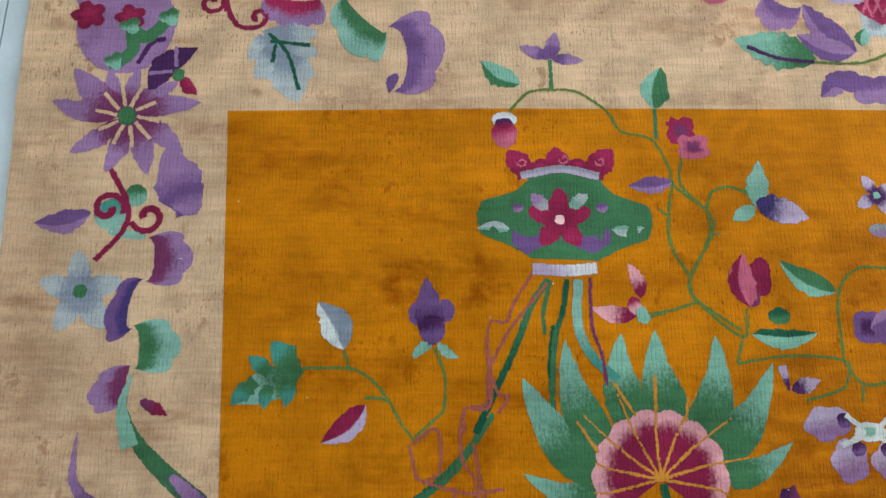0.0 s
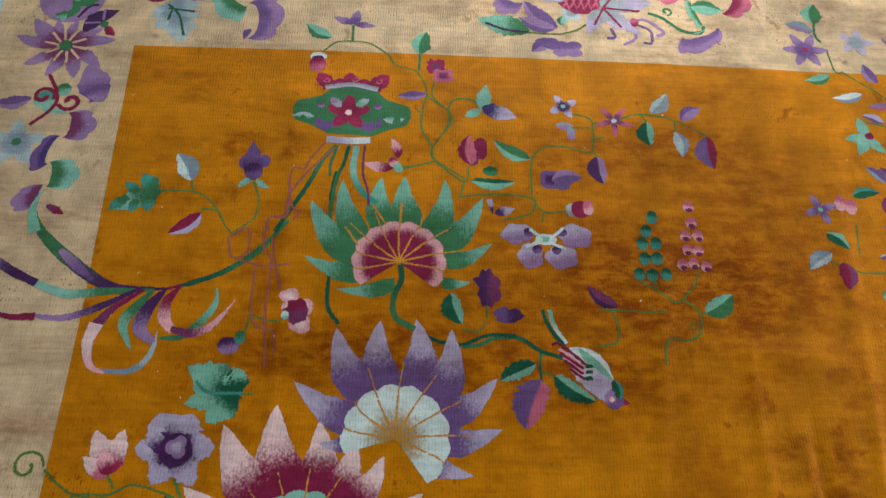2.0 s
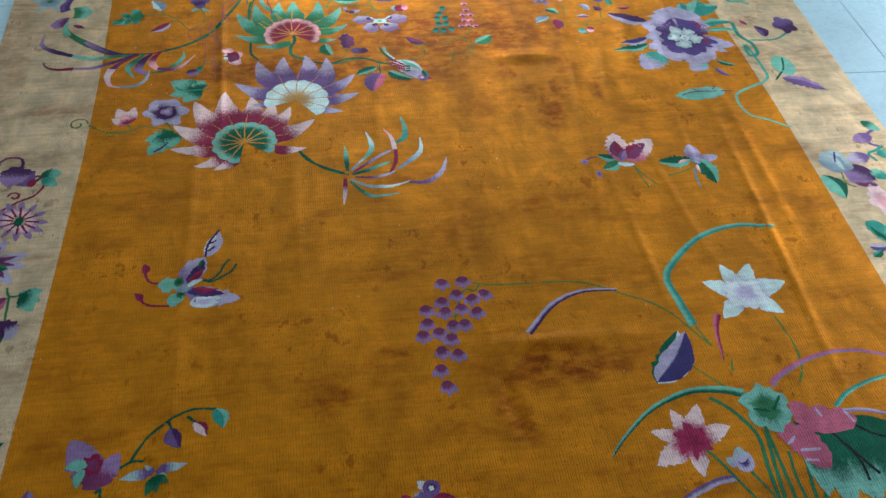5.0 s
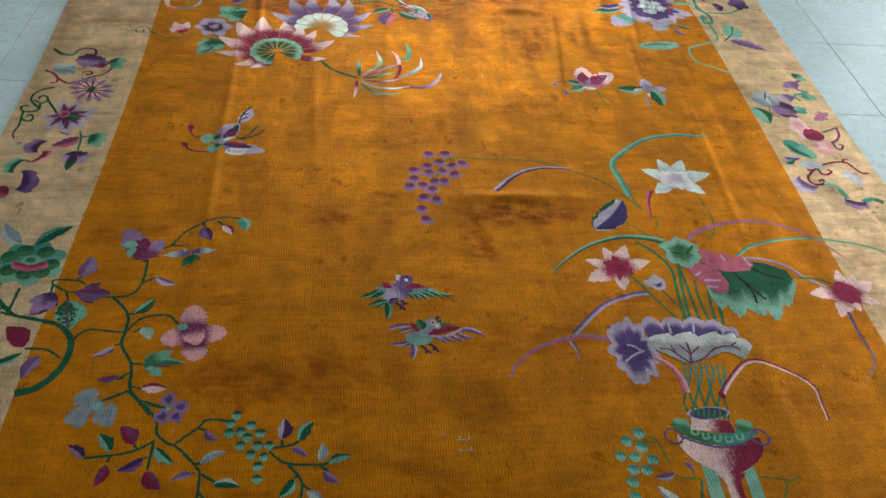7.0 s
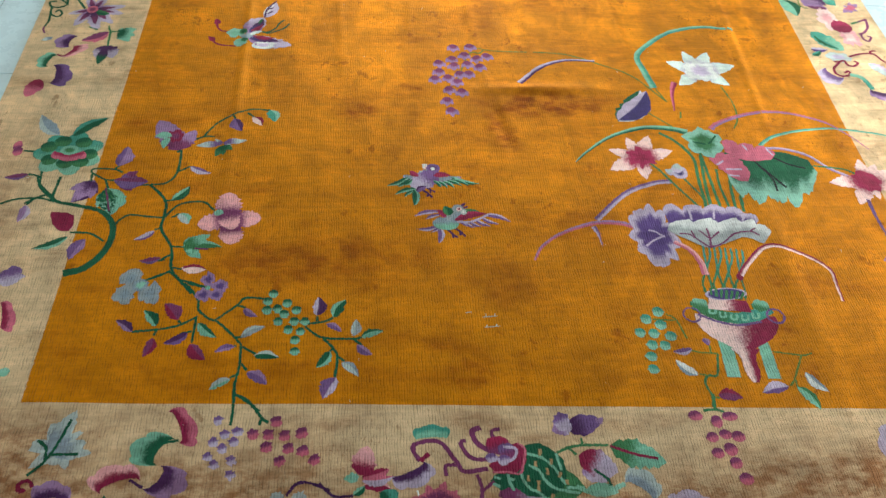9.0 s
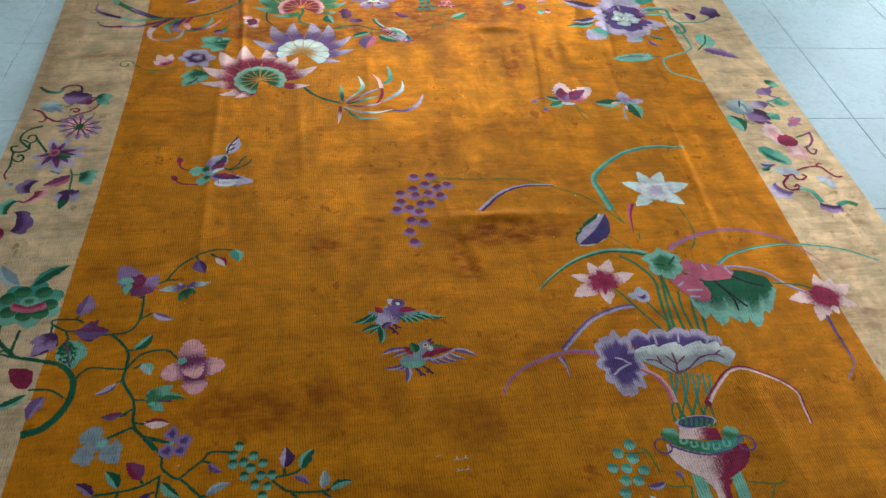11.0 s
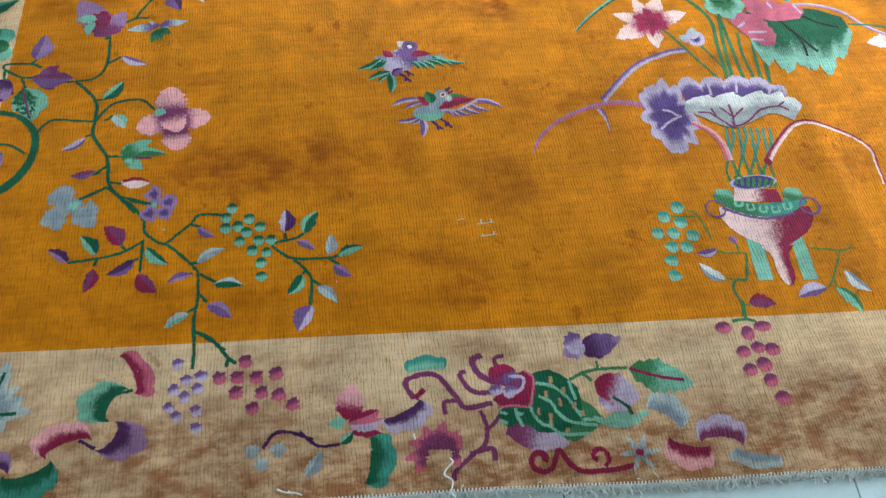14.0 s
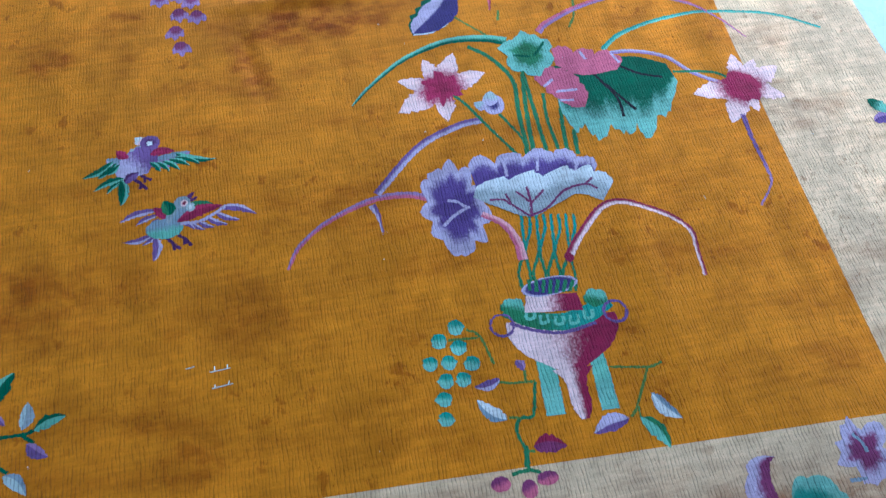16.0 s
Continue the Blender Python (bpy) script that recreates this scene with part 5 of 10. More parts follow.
leaf(spike, (1.203, 2.431), (1.199, 2.404), 0.879, 'rose', 'pink', mode='along', blunt=1.0, name='berry', layer='petal')
blob(spike, (1.202, 2.41), 0.008, 0.0061, 0, 'maroon', 'mulberry', name='berry_shade', layer='heart')
leaf(spike, (1.226, 2.434), (1.222, 2.408), 0.913, 'rose', 'pink', mode='along', blunt=1.0, name='berry', layer='petal')
blob(spike, (1.225, 2.413), 0.007, 0.0061, 0, 'maroon', 'mulberry', name='berry_shade', layer='heart')
leaf(spike, (1.252, 2.428), (1.248, 2.402), 0.913, 'rose', 'pink', mode='along', blunt=1.0, name='berry', layer='petal')
blob(spike, (1.251, 2.408), 0.0081, 0.0061, 0, 'maroon', 'mulberry', name='berry_shade', layer='heart')

bird0 = leaf(rug, (0.957, 2.230), (1.037, 2.117), 0.44, 'white', 'lavender', mode='along', name='winged_motif', label='pale winged motif with a red striped wing', layer='petal', blunt=0.5)
leaf(bird0, (0.972, 2.230), (1.037, 2.162), 0.30, 'mint', 'snow', name='back', layer='petal', bend=0.05)
strip(bird0, [(0.908, 2.308), (0.921, 2.269), (0.947, 2.232)], 0.008, 'forest', 'forest', name='tail', layer='leaf')
strip(bird0, [(0.922, 2.308), (0.931, 2.272), (0.951, 2.237)], 0.008, 'mint', 'snow', name='tail', layer='under')
strip(bird0, [(0.923, 2.234), (0.940, 2.234), (0.986, 2.194)], 0.005, 'maroon', name='stripe', layer='heart')
strip(bird0, [(0.938, 2.218), (0.981, 2.186)], 0.005, 'maroon', name='stripe', layer='heart')
strip(bird0, [(0.945, 2.202), (0.979, 2.176)], 0.005, 'maroon', name='stripe', layer='heart')
strip(bird0, [(0.954, 2.185), (0.981, 2.165)], 0.005, 'maroon', name='stripe', layer='heart')
strip(bird0, [(0.936, 2.226), (0.981, 2.190)], 0.004, 'pink', name='stripe', layer='petal')
strip(bird0, [(0.943, 2.209), (0.980, 2.181)], 0.004, 'pink', name='stripe', layer='petal')
leaf(bird0, (0.983, 2.190), (0.999, 2.191), 0.6, 'forest', 'forest', name='wing_bar', layer='heart', blunt=1.0)
leaf(bird0, (0.982, 2.178), (0.999, 2.180), 0.5, 'forest', 'forest', name='wing_bar', layer='heart', blunt=1.0)
leaf(bird0, (0.981, 2.166), (0.998, 2.167), 0.6, 'forest', 'forest', name='wing_bar', layer='heart', blunt=1.0)
blob(bird0, (1.033, 2.128), 0.018, 0.020, 0, 'violet', 'lilac', layer='heart', name='head', flow=120)
leaf(bird0, (1.035, 2.166), (1.042, 2.127), 0.55, 'forest', 'teal', layer='detail', name='cap', blunt=0.4)
blob(bird0, (1.029, 2.127), 0.0055, 0.006, 0, 'blush', 'pink', layer='top', name='eye_spot')
leaf(bird0, (1.041, 2.129), (1.063, 2.120), 0.5, 'crimson', 'maroon', layer='petal', name='beak')
bl0 = leaf(rug, (0.891, 2.195), (0.821, 2.159), 0.46, 'forest', 'mint', bend=-0.05, name='leaf_sprig', label='green leaf with a pink bell blossom', blunt=0.3, teeth=1)
leaf(bl0, (0.923, 2.172), (0.999, 2.122), 0.42, 'forest', 'mint', blunt=0.3, teeth=1)
leaf(bl0, (0.900, 2.163), (0.865, 2.067), 0.62, 'violet', 'rose', blunt=0.5, teeth=1, name='blossom')
strip(bl0, [(0.902, 2.219), (0.898, 2.190), (0.900, 2.158)], 0.006, 'green', 'forest')
strip(bl0, [(0.751, 2.225), (0.785, 2.230), (0.816, 2.245), (0.861, 2.246), (0.900, 2.221), (0.945, 2.207)], 0.008, 'green', 'forest')
strip(bl0, [(0.900, 2.180), (0.920, 2.171)], 0.003, 'olive')

# tail of long coloured ribbons
tail = strip(rug, [(0.399, 2.526), (0.357, 2.433), (0.296, 2.379), (0.234, 2.348), (0.205, 2.34)], 0.008, 'green', 'forest', name='ribbon_tail', label='long curling feather ribbons in green, purple and pink')
strip(tail, [(0.205, 2.34), (0.177, 2.332), (0.13, 2.328)], 0.006, 'maroon', 'plum', name='quill')
strip(tail, [(0.397, 2.493), (0.368, 2.452), (0.318, 2.401), (0.268, 2.366), (0.216, 2.345)], 0.008, 'green', 'forest', layer='leaf')
strip(tail, [(0.153, 2.331), (0.083, 2.33), (0.031, 2.352), (-0.04, 2.404), (-0.094, 2.457), (-0.122, 2.512)], 0.006, 'plum', 'green', name='ribbon', belly=0.02)
strip(tail, [(-0.103, 2.449), (-0.119, 2.504), (-0.109, 2.55)], 0.025, 'mint', 'aqua', name='ribbon', layer='petal', end=0.003)
strip(tail, [(0.032, 2.346), (-0.011, 2.382), (-0.044, 2.411)], 0.008, 'violet', 'lilac', name='ribbon', layer='petal', belly=0.012)
strip(tail, [(0.154, 2.328), (0.061, 2.322), (-0.008, 2.315), (-0.075, 2.336)], 0.003, 'green', 'aqua', name='ribbon', end=0.015, belly=0.009)
strip(tail, [(-0.072, 2.336), (-0.132, 2.365), (-0.174, 2.402), (-0.177, 2.471)], 0.016, 'plum', 'lilac', name='ribbon', layer='petal', end=0.002, belly=0.008)
strip(tail, [(0.13, 2.332), (0.061, 2.291), (-0.003, 2.265), (-0.062, 2.268)], 0.007, 'plum', 'lilac', name='ribbon', belly=0.008)
strip(tail, [(-0.058, 2.266), (-0.107, 2.264), (-0.139, 2.278), (-0.156, 2.302)], 0.016, 'maroon', 'mulberry', name='ribbon', layer='petal', end=0.002)
strip(tail, [(0.136, 2.328), (0.085, 2.288), (0.06, 2.252)], 0.004, 'maroon', 'mulberry', name='ribbon', end=0.023)
strip(tail, [(0.059, 2.255), (0.051, 2.211), (0.065, 2.17), (0.093, 2.157)], 0.027, 'blush', 'pink', name='ribbon', layer='petal', end=0.006)
strip(tail, [(0.154, 2.328), (0.123, 2.288), (0.109, 2.253), (0.133, 2.201)], 0.003, 'green', 'mint', name='ribbon', end=0.002, belly=0.018)
strip(tail, [(0.177, 2.332), (0.149, 2.288), (0.142, 2.246), (0.172, 2.219)], 0.004, 'plum', 'lilac', name='ribbon', layer='petal', end=0.011, belly=0.02)
strip(tail, [(0.205, 2.34), (0.182, 2.303), (0.184, 2.268), (0.203, 2.243)], 0.005, 'maroon', 'pink', name='ribbon', end=0.015, belly=0.013)
strip(tail, [(0.199, 2.248), (0.238, 2.24), (0.276, 2.258), (0.313, 2.312)], 0.012, 'mulberry', 'pink', name='ribbon', layer='petal', end=0.002, belly=0.01)
strip(tail, [(0.182, 2.229), (0.222, 2.234), (0.257, 2.269), (0.276, 2.305), (0.274, 2.337)], 0.006, 'green', 'mint', name='ribbon', end=0.002, belly=0.012)
strip(tail, [(0.087, 2.161), (0.142, 2.164), (0.17, 2.198), (0.175, 2.246)], 0.006, 'slate', 'pale', name='ribbon', end=0.002, belly=0.009)
strip(tail, [(0.39, 2.602), (0.393, 2.506), (0.356, 2.497), (0.353, 2.433), (0.373, 2.395), (0.372, 2.291), (0.384, 2.174)], 0.005, 'cord', name='cord', layer='petal')
strip(tail, [(0.28, 2.452), (0.293, 2.405), (0.322, 2.417), (0.318, 2.472), (0.284, 2.452)], 0.003, 'cord', name='cord', layer='petal')
strip(tail, [(0.342, 2.395), (0.345, 2.291), (0.361, 2.256), (0.391, 2.246), (0.399, 2.201)], 0.004, 'cord', name='cord', layer='petal')
strip(tail, [(0.37, 2.453), (0.378, 2.403), (0.397, 2.335)], 0.004, 'cord', name='cord', layer='petal')
strip(tail, [(0.299, 2.402), (0.358, 2.387), (0.41, 2.392)], 0.003, 'cord', name='cord', layer='petal')
bud1 = strip(rug, [(0.345, 2.291), (0.341, 2.255), (0.331, 2.234)], 0.0041, 'olive', name='bud_sprig', label='sprig with a dark bud and a pink blossom')
blob(bud1, (0.311, 2.217), 0.021, 0.0182, 0, 'plum', 'lilac', name='bud', flow=-75)
blob(bud1, (0.331, 2.234), 0.011, 0.015, 0, 'green', 'teal', name='calyx', layer='petal', flow=-75)
strip(bud1, [(0.346, 2.283), (0.374, 2.27), (0.404, 2.267)], 0.003, 'olive')
blob(bud1, (0.416, 2.323), 0.019, 0.0171, 0, 'blush', 'pink', lobes=3, amp=0.2, name='petal')
blob(bud1, (0.445, 2.3), 0.02, 0.0181, 0, 'blush', 'pink', lobes=3, amp=0.2, name='petal')
blob(bud1, (0.441, 2.264), 0.021, 0.02, 0, 'blush', 'pink', lobes=3, amp=0.2, name='petal')
blob(bud1, (0.416, 2.299), 0.013, 0.013, 0, 'blush', 'pink', lobes=3, amp=0.2, name='petal')
blob(bud1, (0.432, 2.293), 0.024, 0.0281, 0, 'maroon', 'mulberry', name='petal', layer='petal', jag=0.4, flow=-75)
blob(bud1, (0.411, 2.281), 0.008, 0.0091, 0, 'snow', 'mint', name='bud', layer='heart', flow=-75)
lotus2 = fan(rug, (0.631, 2.045), 0.098, 0.1021, -52, 196, 9, 'fawn', 'snow', power=0.9, name='lotus_flower', label='lotus with purple petals and a white fan')
petal(lotus2, (0.568, 2.078), (0.441, 2.149), 0.451, 'violet', 'lavender')
petal(lotus2, (0.569, 2.138), (0.51, 2.259), 0.537, 'violet', 'lavender')
petal(lotus2, (0.609, 2.148), (0.594, 2.276), 0.537, 'violet', 'lavender')
petal(lotus2, (0.662, 2.148), (0.663, 2.281), 0.537, 'violet', 'lavender')
petal(lotus2, (0.703, 2.121), (0.731, 2.261), 0.494, 'violet', 'lavender')
petal(lotus2, (0.719, 2.089), (0.817, 2.164), 0.451, 'violet', 'lavender')
petal(lotus2, (0.715, 2.044), (0.824, 2.067), 0.483, 'violet', 'lavender')
petal(lotus2, (0.688, 2.013), (0.772, 1.982), 0.451, 'violet', 'lavender')
petal(lotus2, (0.543, 2.038), (0.496, 2.034), 0.620, 'violet', 'lavender')
lotus3 = fan(rug, (0.478, 1.86), 0.092, 0.0923, -38, 262, 12, 'forest', 'aqua', power=2.6, name='lotus_flower', label='lotus with pink and maroon petals and a green fan')
petal(lotus3, (0.412, 1.844), (0.268, 1.847), 0.439, 'maroon', 'blush')
petal(lotus3, (0.404, 1.883), (0.269, 1.954), 0.537, 'maroon', 'blush')
petal(lotus3, (0.418, 1.928), (0.324, 2.066), 0.537, 'maroon', 'blush')
petal(lotus3, (0.449, 1.956), (0.415, 2.104), 0.561, 'maroon', 'blush')
petal(lotus3, (0.49, 1.961), (0.493, 2.076), 0.610, 'maroon', 'blush')
petal(lotus3, (0.529, 1.949), (0.56, 2.043), 0.610, 'maroon', 'blush')
petal(lotus3, (0.553, 1.928), (0.613, 2.015), 0.561, 'maroon', 'blush')
petal(lotus3, (0.563, 1.884), (0.683, 1.951), 0.488, 'maroon', 'blush')
petal(lotus3, (0.574, 1.822), (0.655, 1.822), 0.488, 'maroon', 'blush')
petal(lotus3, (0.431, 1.806), (0.34, 1.762), 0.512, 'maroon', 'blush')
petal(lotus3, (0.454, 1.791), (0.393, 1.746), 0.549, 'maroon', 'blush')
strip(lotus3, [(0.633, 1.81), (0.656, 1.769), (0.7, 1.733), (0.757, 1.701)], 0.008, 'forest', name='stalk')
lleaf = leaf(rug, (0.343, 2.126), (0.242, 2.174), 0.62, 'forest', 'mint', mode='along', root=0.5, teeth=1, name='lotus_leaf', label='small lotus leaf in dark green and mint')
leaf(lleaf, (0.34, 2.124), (0.325, 2.175), 1.0, 'forest', 'mint', mode='along', root=0.5, teeth=1, name='leaf_lobe', layer='leaf')
leaf(lleaf, (0.34, 2.124), (0.247, 2.102), 0.55, 'forest', 'mint', mode='along', root=0.5, teeth=1, name='leaf_lobe', layer='leaf')
leaf(lleaf, (0.34, 2.124), (0.291, 2.067), 0.75, 'forest', 'mint', mode='along', root=0.5, teeth=1, name='leaf_lobe', layer='leaf')
leaf(lleaf, (0.34, 2.124), (0.296, 2.16), 0.8, 'forest', 'mint', mode='along', root=0.5, teeth=1, name='leaf_lobe', layer='leaf')
leaf(lleaf, (0.34, 2.124), (0.256, 2.133), 0.6, 'forest', 'mint', mode='along', root=0.5, teeth=1, name='leaf_lobe', layer='leaf')
strip(lleaf, [(0.262, 2.146), (0.286, 2.125), (0.34, 2.124), (0.351, 2.124)], 0.004, 'teal', name='vein', layer='petal')
strip(lleaf, [(0.346, 2.122), (0.372, 2.123)], 0.004, 'olive')
lleaf2 = leaf(rug, (0.276, 1.92), (0.196, 1.888), 0.62, 'forest', 'mint', mode='along', root=0.5, teeth=1, name='lotus_leaf', label='small mint lotus leaf with a plum vein')
leaf(lleaf2, (0.274, 1.917), (0.209, 1.826), 0.62, 'forest', 'mint', mode='along', root=0.6, teeth=1, name='leaf_lobe', layer='leaf')
leaf(lleaf2, (0.274, 1.917), (0.272, 1.853), 0.8, 'forest', 'mint', mode='along', root=0.6, teeth=1, name='leaf_lobe', layer='leaf')
leaf(lleaf2, (0.274, 1.917), (0.288, 1.866), 0.5, 'forest', 'mint', mode='along', root=0.6, teeth=1, name='leaf_lobe', layer='leaf')
strip(lleaf2, [(0.262, 1.878), (0.244, 1.853), (0.226, 1.838)], 0.004, 'plum', name='vein', layer='petal', end=0.008)
rose0 = leaf(rug, (0.245, 2.014), (0.206, 2.083), 1.0, 'plum', 'lavender', mode='along', name='petal', layer='leaf', root=0.6, blunt=0.4, label='round lilac flower with a dark throat')
leaf(rose0, (0.245, 2.017), (0.268, 2.083), 1.0, 'plum', 'lavender', mode='along', root=0.7, blunt=0.4, teeth=1, name='petal', layer='leaf')
leaf(rose0, (0.245, 2.017), (0.314, 2.025), 0.8, 'plum', 'lavender', mode='along', root=0.7, blunt=0.4, teeth=1, name='petal', layer='leaf')
leaf(rose0, (0.245, 2.017), (0.287, 1.955), 0.62, 'plum', 'lavender', mode='along', root=0.7, blunt=0.4, teeth=1, name='petal', layer='leaf')
leaf(rose0, (0.245, 2.017), (0.214, 1.956), 0.7, 'plum', 'lavender', mode='along', root=0.7, blunt=0.4, teeth=1, name='petal', layer='leaf')
leaf(rose0, (0.245, 2.017), (0.175, 2.019), 0.75, 'plum', 'lavender', mode='along', root=0.7, blunt=0.4, teeth=1, name='petal', layer='leaf')
blob(rose0, (0.246, 2.017), 0.03, 0.0313, 0, 'plum', 'plum', layer='petal', name='throat', flow=-75)
blob(rose0, (0.248, 2.022), 0.018, 0.0201, 0, 'lavender', 'lilac', layer='detail', name='flower_heart', lobes=3, amp=0.4)
strip(rose0, [(0.247, 1.996), (0.255, 1.962), (0.273, 1.925)], 0.005, 'olive')
tulip = strip(rug, [(0.103, 1.938), (0.147, 1.938), (0.182, 1.955), (0.236, 1.943), (0.272, 1.927)], 0.003, 'olive', name='tulip_sprig', label='small pink tulip on a thin stem')
strip(tulip, [(0.25, 1.989), (0.26, 1.955), (0.275, 1.923)], 0.003, 'olive')
strip(tulip, [(0.139, 1.971), (0.153, 1.947)], 0.003, 'olive')
leaf(tulip, (0.137, 1.971), (0.101, 2.052), 0.5, 'crimson', 'blush', mode='along', name='petal')
leaf(tulip, (0.137, 1.971), (0.152, 2.053), 0.5, 'crimson', 'blush', mode='along', name='petal')
leaf(tulip, (0.138, 1.967), (0.089, 2.003), 0.5, 'rose', 'blush', mode='along', name='petal')
leaf(tulip, (0.138, 1.97), (0.121, 2.018), 0.6, 'maroon', 'pink', mode='along', name='petal', layer='petal')
scroll(tulip, (-0.003, 1.984), 0.0301, 1.1, 0, 0.0051, 'olive', 1)
scroll(tulip, (0.097, 1.925), 0.015, 1, 180, 0.0041, 'olive', -1)
strip(tulip, [(0.028, 1.979), (0.081, 1.94), (0.155, 1.927)], 0.004, 'olive')

# spray of narrow blades
spray = strip(rug, [(0.636, 1.806), (0.67, 1.759), (0.704, 1.725), (0.738, 1.705), (0.769, 1.694)], 0.0061, 'forest', 'green', name='blade_spray', label='spray of narrow green, lilac and red blades')
strip(spray, [(0.766, 1.712), (0.766, 1.768), (0.764, 1.822)], 0.0091, 'forest', 'mint', name='blade', layer='leaf', end=0.0022, belly=0.0091)
strip(spray, [(0.758, 1.679), (0.755, 1.632), (0.748, 1.576)], 0.0081, 'maroon', 'blush', name='blade', layer='leaf', end=0.0032, belly=0.0071)
strip(spray, [(0.774, 1.709), (0.802, 1.744), (0.818, 1.762)], 0.004, 'slate', 'pale', name='blade', layer='leaf', end=0.0071, belly=0.002)
strip(spray, [(0.817, 1.758), (0.839, 1.795), (0.841, 1.829), (0.829, 1.878)], 0.008, 'mint', 'snow', name='blade', layer='leaf', end=0.003, belly=0.0102)
strip(spray, [(0.782, 1.702), (0.834, 1.746), (0.896, 1.79)], 0.006, 'mulberry', 'lavender', name='blade', layer='leaf', end=0.0081, belly=0.004)
strip(spray, [(0.778, 1.693), (0.831, 1.712), (0.889, 1.74)], 0.0061, 'forest', 'mint', name='blade', layer='leaf', end=0.0051, belly=0.0081)
strip(spray, [(0.883, 1.69), (0.905, 1.738), (0.911, 1.796)], 0.0041, 'maroon', 'maroon', name='blade', layer='leaf', end=0.011, belly=0.003)
strip(spray, [(0.908, 1.793), (0.902, 1.847), (0.883, 1.884)], 0.014, 'blush', 'pink', name='blade', layer='leaf', end=0.0032, belly=0.003)
strip(spray, [(0.786, 1.683), (0.828, 1.678), (0.864, 1.681), (0.901, 1.7)], 0.0051, 'mulberry', 'lavender', name='blade', layer='leaf', end=0.0061, belly=0.0051)
strip(spray, [(0.914, 1.821), (0.94, 1.842), (0.947, 1.89), (0.938, 1.941)], 0.0081, 'teal', 'mint', name='blade', layer='leaf', end=0.003, belly=0.0122)
strip(spray, [(0.908, 1.707), (0.953, 1.746), (0.982, 1.782), (0.987, 1.841)], 0.0061, 'slate', 'snow', name='blade', layer='leaf', end=0.003, belly=0.012)
strip(spray, [(0.771, 1.674), (0.825, 1.641), (0.88, 1.637), (0.937, 1.654)], 0.0051, 'stone', 'snow', name='blade', layer='leaf', end=0.004, belly=0.0071)
strip(spray, [(0.934, 1.649), (0.988, 1.648), (1.032, 1.688), (1.054, 1.748)], 0.006, 'violet', 'lavender', name='blade', layer='leaf', end=0.003, belly=0.0122)
strip(spray, [(0.771, 1.666), (0.802, 1.622), (0.835, 1.6), (0.901, 1.607)], 0.0061, 'green', 'mint', name='blade', layer='leaf', end=0.004, belly=0.0081)

# butterfly-like motif
wing2 = blob(rug, (0.307, 1.336), 0.0247, 0.0251, 0, 'mint', 'aqua', jag=0.6, name='winged_motif', label='winged motif in violet, red and green with red feelers', layer='leaf')
leaf(wing2, (0.333, 1.306), (0.317, 1.267), 0.95, 'mint', 'aqua', mode='along', blunt=0.5, name='head_lobe')
blob(wing2, (0.331, 1.341), 0.0121, 0.0150, 0, 'forest', 'green', layer='petal', name='body', jag=0.4)
blob(wing2, (0.338, 1.302), 0.0116, 0.0135, 0, 'forest', 'green', layer='petal', name='body', jag=0.4)
leaf(wing2, (0.323, 1.315), (0.363, 1.327), 0.6, 'slate', 'stone', layer='heart', name='body', blunt=0.6)
leaf(wing2, (0.353, 1.322), (0.388, 1.346), 0.36, 'snow', 'white', layer='detail', name='body', blunt=0.4)
leaf(wing2, (0.340, 1.329), (0.388, 1.420), 0.62, 'lilac', 'lavender', mode='along', name='wing', blunt=0.3, teeth=1)
leaf(wing2, (0.349, 1.334), (0.388, 1.410), 0.36, 'navy', 'plum', mode='along', layer='petal', name='wing', bend=-0.06, teeth=1)
leaf(wing2, (0.353, 1.342), (0.388, 1.382), 0.34, 'maroon', 'crimson', layer='heart', name='wing_mark')
leaf(wing2, (0.375, 1.381), (0.389, 1.414), 0.30, 'forest', 'green', layer='heart', name='wing_mark')
leaf(wing2, (0.344, 1.313), (0.482, 1.275), 0.40, 'lilac', 'lavender', mode='along', name='wing', bend=-0.05, blunt=0.3, teeth=1)
blob(wing2, (0.395, 1.275), 0.0357, 0.0186, 0, 'lavender', 'white', name='wing', layer='leaf', jag=0.4)
leaf(wing2, (0.346, 1.313), (0.444, 1.294), 0.30, 'navy', 'plum', mode='along', layer='petal', name='wing', teeth=1)
leaf(wing2, (0.362, 1.319), (0.429, 1.311), 0.26, 'maroon', 'crimson', layer='heart', name='wing_mark')
leaf(wing2, (0.390, 1.419), (0.420, 1.511), 0.44, 'lavender', 'white', name='wing_tip', bend=-0.06)
strip(wing2, [(0.390, 1.420), (0.392, 1.451), (0.401, 1.479), (0.421, 1.514)], 0.005, 'plum', layer='petal', name='vein')
strip(wing2, [(0.394, 1.439), (0.412, 1.454)], 0.004, 'plum', layer='petal', name='vein')
strip(wing2, [(0.397, 1.465), (0.415, 1.476)], 0.004, 'plum', layer='petal', name='vein')
strip(wing2, [(0.284, 1.343), (0.266, 1.346), (0.253, 1.360), (0.247, 1.379)], 0.004, 'maroon', name='feeler')
leaf(wing2, (0.247, 1.376), (0.242, 1.411), 0.6, 'maroon', 'crimson', name='feeler_tip')
strip(wing2, [(0.313, 1.269), (0.272, 1.274), (0.254, 1.283), (0.243, 1.296)], 0.004, 'maroon', name='feeler')
leaf(wing2, (0.247, 1.290), (0.227, 1.317), 0.6, 'maroon', 'crimson', name='feeler_tip')
strip(wing2, [(0.387, 1.344), (0.407, 1.342), (0.427, 1.363), (0.439, 1.393), (0.452, 1.409)], 0.004, 'forest', name='leg')
